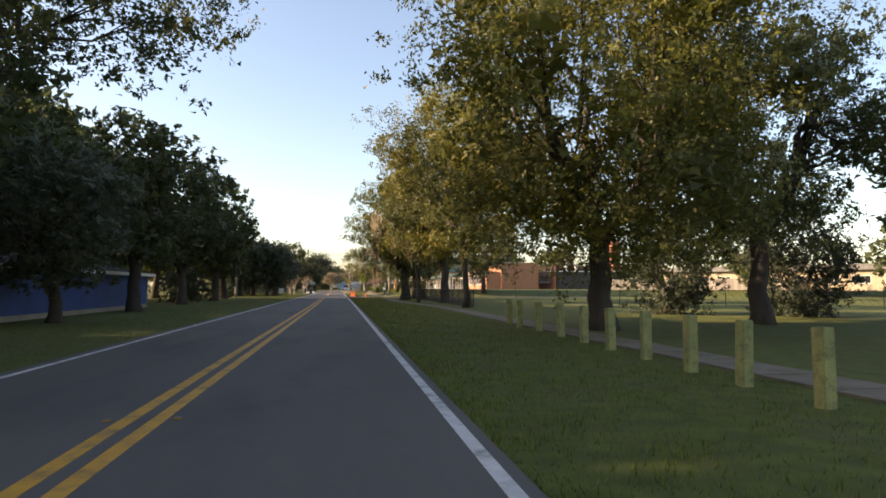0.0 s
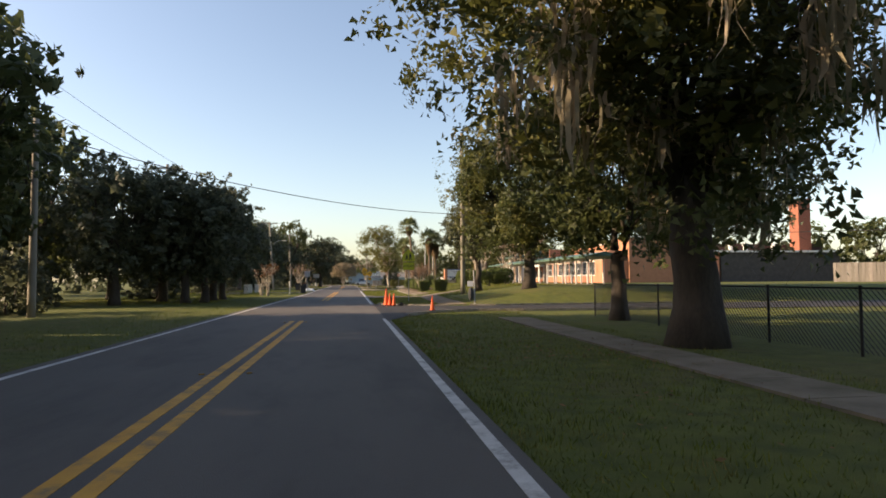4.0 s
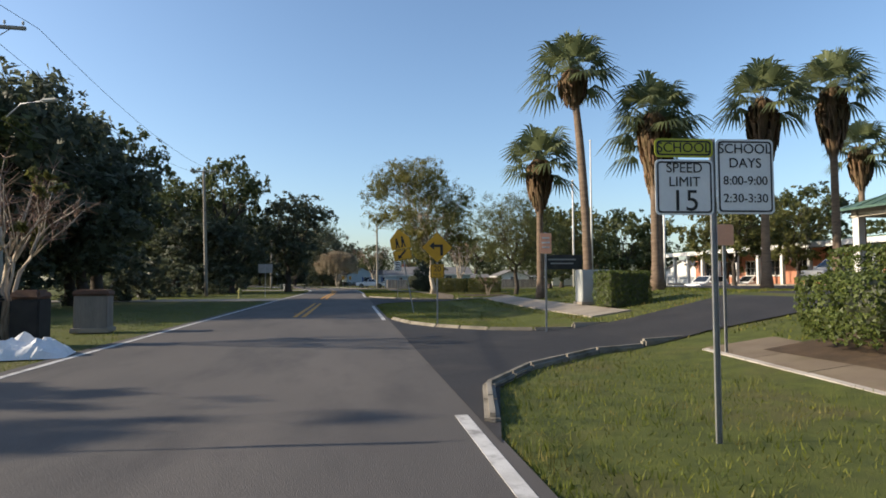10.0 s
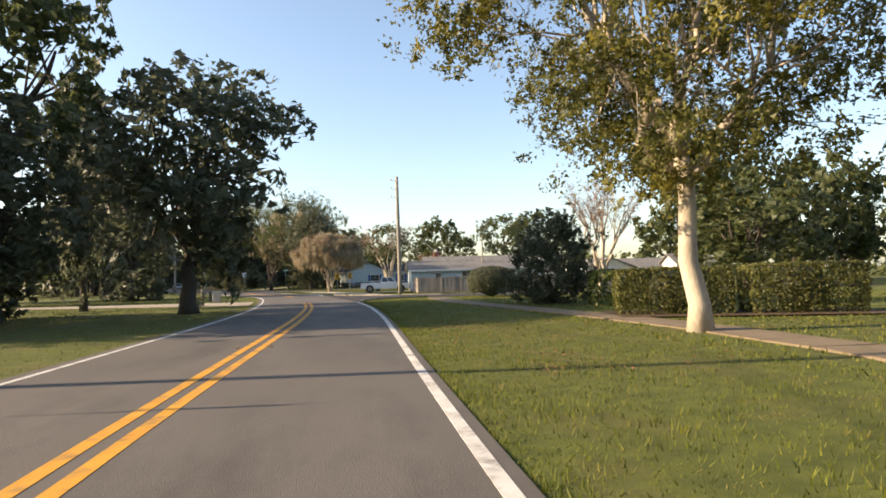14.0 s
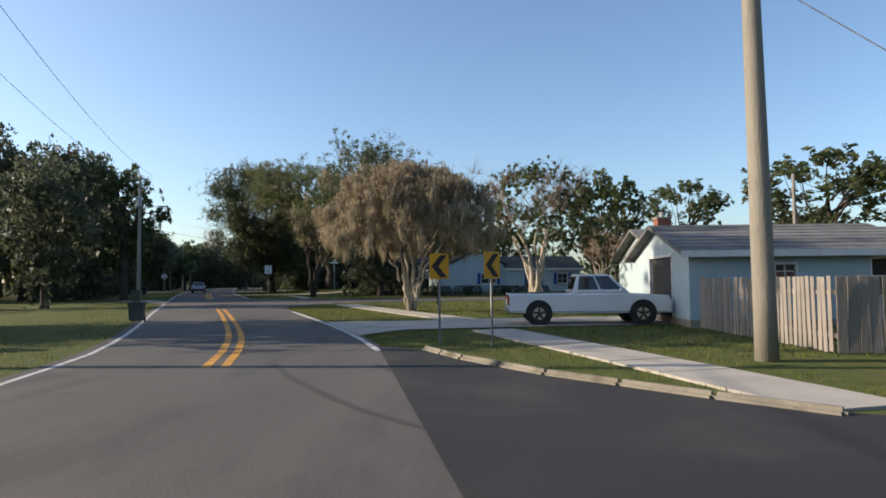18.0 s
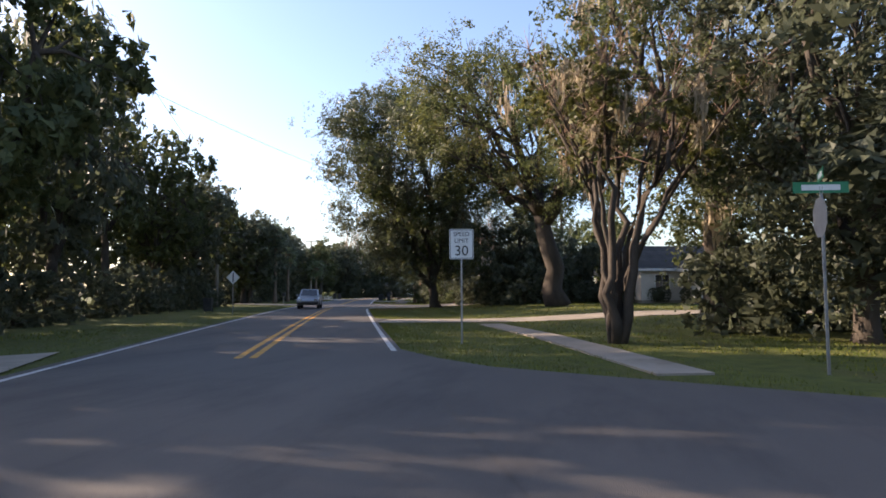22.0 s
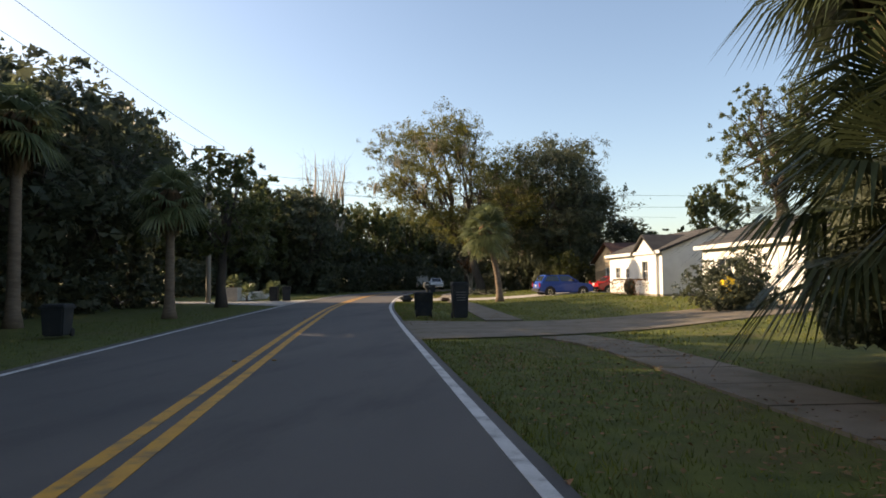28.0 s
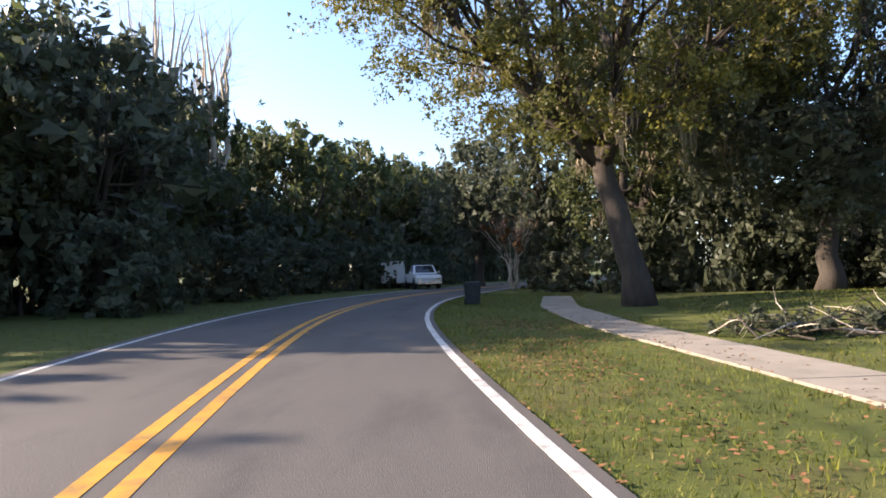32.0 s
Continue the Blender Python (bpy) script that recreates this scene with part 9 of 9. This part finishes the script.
def car(name, label, m, mat, length, width, low, cabin, wheels, r=0.34, sill=0.3, bed=None, lights=True):
    """Side outline of the lower body, and a tapered cabin: x0, x1 at its foot, x2, x3 at its roof, z0, z1. Nose towards +x."""
    top = thing(name, label, "vehicle", m)
    bm = bmesh.new()
    vs = [bm.verts.new((x, -width / 2, z)) for x, z in low]
    face = bm.faces.new(vs)
    ext = bmesh.ops.extrude_face_region(bm, geom=[face])
    bmesh.ops.translate(bm, verts=[g for g in ext["geom"] if isinstance(g, bmesh.types.BMVert)], vec=(0, width, 0))
    bmesh.ops.recalc_face_normals(bm, faces=bm.faces[:])
    bmesh.ops.bevel(bm, geom=[e for e in bm.edges if abs(e.verts[0].co.y - e.verts[1].co.y) < 1e-6], offset=0.07, segments=3, affect="EDGES", clamp_overlap=True)
    me = bpy.data.meshes.new("body")
    bm.to_mesh(me)
    bm.free()
    me.materials.append(mat)
    part("body", me, parent=top)
    x0, x1, x2, x3, z0, z1 = cabin
    w0, w1 = width * 0.47, width * 0.39
    foot = [Vector((x0, -w0, z0)), Vector((x1, -w0, z0)), Vector((x1, w0, z0)), Vector((x0, w0, z0))]
    roof = [Vector((x2, -w1, z1)), Vector((x3, -w1, z1)), Vector((x3, w1, z1)), Vector((x2, w1, z1))]
    cb = bmesh.new()
    q = [cb.verts.new(p) for p in foot + roof]
    for f in ((3, 2, 1, 0), (4, 5, 6, 7), (0, 1, 5, 4), (1, 2, 6, 5), (2, 3, 7, 6), (3, 0, 4, 7)):
        cb.faces.new([q[i] for i in f])
    bmesh.ops.bevel(cb, geom=cb.edges[:], offset=0.05, segments=2, affect="EDGES", clamp_overlap=True)
    me = bpy.data.meshes.new("cabin")
    cb.to_mesh(me)
    cb.free()
    me.materials.append(mat)
    cabin_ob = part("cabin", me, parent=top)

    def glass(a, b, c, d, u0, u1, v0, v1, out):
        pts = []
        for u, v in ((u0, v0), (u1, v0), (u1, v1), (u0, v1)):
            pts.append(a.lerp(b, u).lerp(d.lerp(c, u), v))
        n = (pts[1] - pts[0]).cross(pts[3] - pts[0]).normalized() * out
        part("window", Build().add([tuple(p + n) for p in pts] + [tuple(p + n * 0.2) for p in pts], [(0, 1, 2, 3), (0, 4, 5, 1), (1, 5, 6, 2), (2, 6, 7, 3), (3, 7, 4, 0)]), GLASS, cabin_ob)
    for a, b, c, d in ((foot[0], foot[1], roof[1], roof[0]), (foot[2], foot[3], roof[3], roof[2])):
        glass(a, b, c, d, 0.08, 0.48, 0.2, 0.9, 0.012)
        glass(a, b, c, d, 0.52, 0.92, 0.2, 0.9, 0.012)
    glass(foot[1], foot[2], roof[2], roof[1], 0.08, 0.92, 0.15, 0.92, 0.012)
    glass(foot[3], foot[0], roof[0], roof[3], 0.1, 0.9, 0.2, 0.88, 0.012)
    for x in wheels:
        for sd in (-1, 1):
            # solid black disc on the body side stands for the shaded wheel well
            part("wheel_arch", Build().tube([(x, sd * (width / 2 - 0.04), r * 1.05), (x, sd * (width / 2 + 0.006), r * 1.05)], [r * 1.22, r * 1.22], 20), BLACK_RUBBER, top)
            wheel(top, x, sd * (width / 2 - 0.1), r, 0.22, sd)
    xf, xr = max(p[0] for p in low), min(p[0] for p in low)
    for sd in (-1, 1):
        part("headlight", soft_box(0.1, 0.34, 0.16, 0.03, "headlight", CHROME), parent=top, m=pose(xf - 0.04, sd * width * 0.36, 0.66))
        part("tail_light", soft_box(0.07, 0.14, 0.36, 0.02, "tail_light", LAMP_RED), parent=top, m=pose(xr + 0.02, sd * width * 0.44, 0.7))
        part("mirror", soft_box(0.12, 0.18, 0.14, 0.03, "mirror", mat), parent=top, m=pose(x1 - 0.35, sd * (w0 + 0.16), z0 + 0.06))
    part("bumper", soft_box(0.16, width * 0.96, 0.2, 0.05, "bumper", CHROME if bed else BLACK_RUBBER), parent=top, m=pose(xf + 0.02, 0, 0.38))
    part("bumper", soft_box(0.16, width * 0.96, 0.2, 0.05, "bumper", CHROME if bed else BLACK_RUBBER), parent=top, m=pose(xr - 0.02, 0, 0.42))
    pl = part("number_plate", soft_box(0.02, 0.32, 0.16, 0.004, "number_plate", SIGN_WHITE, seg=1), parent=top, m=pose(xr - 0.03, 0, 0.72))
    part("bar", Build().box(-0.012, 0, 0.05, 0.002, 0.24, 0.06), SIGN_BACK, pl)
    if bed:
        # flat dark sheet on the closed body stands for the shaded hollow bed
        part("bed_cavity", Build().box((bed[0] + bed[1]) / 2, 0, bed[2] - 0.004, bed[1] - bed[0], width * 0.82, 0.012), BLACK_RUBBER, top)
        part("tailgate_line", Build().box(xr - 0.004, 0, 0.62, 0.008, width * 0.8, 0.02), SIGN_BACK, top)
    return top


PICKUP = [(-2.85, 0.45), (-2.3, 0.4), (2.2, 0.4), (2.9, 0.42), (2.92, 0.82), (2.8, 1.02), (1.35, 1.12), (-0.4, 1.12), (-2.85, 1.12)]
car("pickup_truck", "white extended-cab pickup truck parked on the driveway", pose(1.35, 171.6, 0.012, 0, 0, -2) @ Matrix.Scale(0.93, 4), CAR_WHITE, 5.8, 1.95, PICKUP, (-0.55, 1.5, -0.35, 0.75, 1.1, 1.78), (-1.75, 1.9), 0.39, bed=(-2.75, -0.65, 1.125))
SUV = [(-2.05, 0.42), (-1.5, 0.3), (1.5, 0.3), (2.1, 0.38), (2.15, 0.7), (2.0, 0.92), (1.0, 1.04), (-1.9, 1.06), (-2.1, 0.9)]
car("blue_suv", "bright blue compact SUV parked on the driveway", pose(-47.0, 311.8, 0.16, 0, 0, 22), CAR_BLUE, 4.3, 1.8, SUV, (-1.98, 1.15, -1.55, 0.3, 1.02, 1.62), (-1.28, 1.3), 0.35)
SEDAN = [(-2.2, 0.45), (-1.6, 0.3), (1.6, 0.3), (2.2, 0.38), (2.25, 0.62), (2.1, 0.78), (1.0, 0.92), (-1.4, 0.95), (-2.2, 0.9)]
car("red_car", "red car parked beyond the blue SUV", pose(-42.6, 313.6, 0.25, 0, 0, 22), CAR_RED, 4.4, 1.75, SEDAN, (-1.7, 1.1, -1.1, 0.3, 0.92, 1.4), (-1.35, 1.4), 0.33)
hx, hy_ = across(246.8, -1.75)
car("silver_car", "silver SUV in the oncoming lane", pose(hx, hy_, 0.0, 0, 0, -69), CAR_SILVER, 4.5, 1.85, SUV, (-1.98, 1.15, -1.6, 0.3, 1.02, 1.68), (-1.28, 1.3), 0.35)
hx, hy_ = -67.4, 357.1
car("white_pickup", "white pickup truck in the oncoming lane at the bend", pose(hx, hy_, 0.0, 0, 0, -72), CAR_WHITE, 5.8, 1.95, PICKUP, (-0.55, 1.5, -0.35, 0.75, 1.1, 1.78), (-1.75, 1.9), 0.38, bed=(-2.75, -0.65, 1.125))
for i, (x, y, a) in enumerate([(33.0, 107.0, 200), (38.5, 108.5, 190), (31.0, 88.5, 185)]):
    car("parked_car", "white SUV parked by the school" if i != 2 else "silver SUV parked by the school", pose(x, y, lie(x, y) + 0.03, 0, 0, a), CAR_WHITE if i != 2 else CAR_SILVER, 4.5, 1.85, SUV, (-1.98, 1.15, -1.6, 0.3, 1.02, 1.68), (-1.28, 1.3), 0.35)
vx, vy = -70.2, 360.0
van = thing("box_trailer", "white enclosed box trailer parked at the bend", "trailer", pose(vx, vy, 0, 0, 0, 12))
part("box", soft_box(1.9, 3.6, 1.75, 0.06, "box", CAR_WHITE), parent=van, m=pose(0, 0, 0.4))
for sx in (-1, 1):
    part("wheel", Build().tube([(sx * 0.9, 0.2, 0.33), (sx * 1.08, 0.2, 0.33)], [0.33, 0.33], 16), BLACK_RUBBER, van)
part("tail_light", soft_box(0.12, 0.03, 0.12, 0.01, "tail_light", LAMP_RED), parent=van, m=pose(-0.8, -1.81, 0.6))

rv = thing("travel_trailer", "white and grey travel trailer parked behind the palm", "caravan", pose(-34.2, 276.0, 0.1, 0, 0, 28))
prof = [(-3.2, 0.6), (-3.35, 1.2), (-3.05, 2.2), (-2.5, 2.75), (3.2, 2.8), (3.35, 2.6), (3.35, 0.55)]
shell = part("shell", Build().panel(prof, -1.2, 1.2), SIDING_WHITE, rv)
part("stripe", Build().box(0.2, -1.205, 1.15, 6.0, 0.012, 0.16), SIGN_BACK, shell)
for x in (-1.3, 1.4):
    w = part("window", soft_box(0.95, 0.03, 0.62, 0.05, "window", GLASS), parent=rv, m=pose(x, -1.21, 1.55))
part("door", soft_box(0.66, 0.03, 1.85, 0.03, "door", SIDING_WHITE), parent=rv, m=pose(0.1, -1.215, 0.65))
part("hatch", soft_box(0.8, 0.02, 0.45, 0.01, "hatch", GREY_BOX, seg=1), parent=rv, m=pose(-2.4, -1.21, 0.7))
for x in (-0.4, 0.5):
    part("wheel", Build().tube([(x, -1.1, 0.32), (x, -1.26, 0.32)], [0.33, 0.33], 16), BLACK_RUBBER, rv)
part("vent", soft_box(0.9, 0.7, 0.28, 0.08, "vent", WHITE_METAL), parent=rv, m=pose(0.4, 0, 2.78))
part("jack", Build().tube([(-3.7, -0.3, 0.0), (-3.7, -0.3, 0.6), (-3.2, -0.3, 0.6)], [0.04, 0.04, 0.04], 6), DARK_METAL, rv)
part("skirt", Build().box(0.1, 0, 0.32, 5.6, 2.2, 0.3), BIN, rv)

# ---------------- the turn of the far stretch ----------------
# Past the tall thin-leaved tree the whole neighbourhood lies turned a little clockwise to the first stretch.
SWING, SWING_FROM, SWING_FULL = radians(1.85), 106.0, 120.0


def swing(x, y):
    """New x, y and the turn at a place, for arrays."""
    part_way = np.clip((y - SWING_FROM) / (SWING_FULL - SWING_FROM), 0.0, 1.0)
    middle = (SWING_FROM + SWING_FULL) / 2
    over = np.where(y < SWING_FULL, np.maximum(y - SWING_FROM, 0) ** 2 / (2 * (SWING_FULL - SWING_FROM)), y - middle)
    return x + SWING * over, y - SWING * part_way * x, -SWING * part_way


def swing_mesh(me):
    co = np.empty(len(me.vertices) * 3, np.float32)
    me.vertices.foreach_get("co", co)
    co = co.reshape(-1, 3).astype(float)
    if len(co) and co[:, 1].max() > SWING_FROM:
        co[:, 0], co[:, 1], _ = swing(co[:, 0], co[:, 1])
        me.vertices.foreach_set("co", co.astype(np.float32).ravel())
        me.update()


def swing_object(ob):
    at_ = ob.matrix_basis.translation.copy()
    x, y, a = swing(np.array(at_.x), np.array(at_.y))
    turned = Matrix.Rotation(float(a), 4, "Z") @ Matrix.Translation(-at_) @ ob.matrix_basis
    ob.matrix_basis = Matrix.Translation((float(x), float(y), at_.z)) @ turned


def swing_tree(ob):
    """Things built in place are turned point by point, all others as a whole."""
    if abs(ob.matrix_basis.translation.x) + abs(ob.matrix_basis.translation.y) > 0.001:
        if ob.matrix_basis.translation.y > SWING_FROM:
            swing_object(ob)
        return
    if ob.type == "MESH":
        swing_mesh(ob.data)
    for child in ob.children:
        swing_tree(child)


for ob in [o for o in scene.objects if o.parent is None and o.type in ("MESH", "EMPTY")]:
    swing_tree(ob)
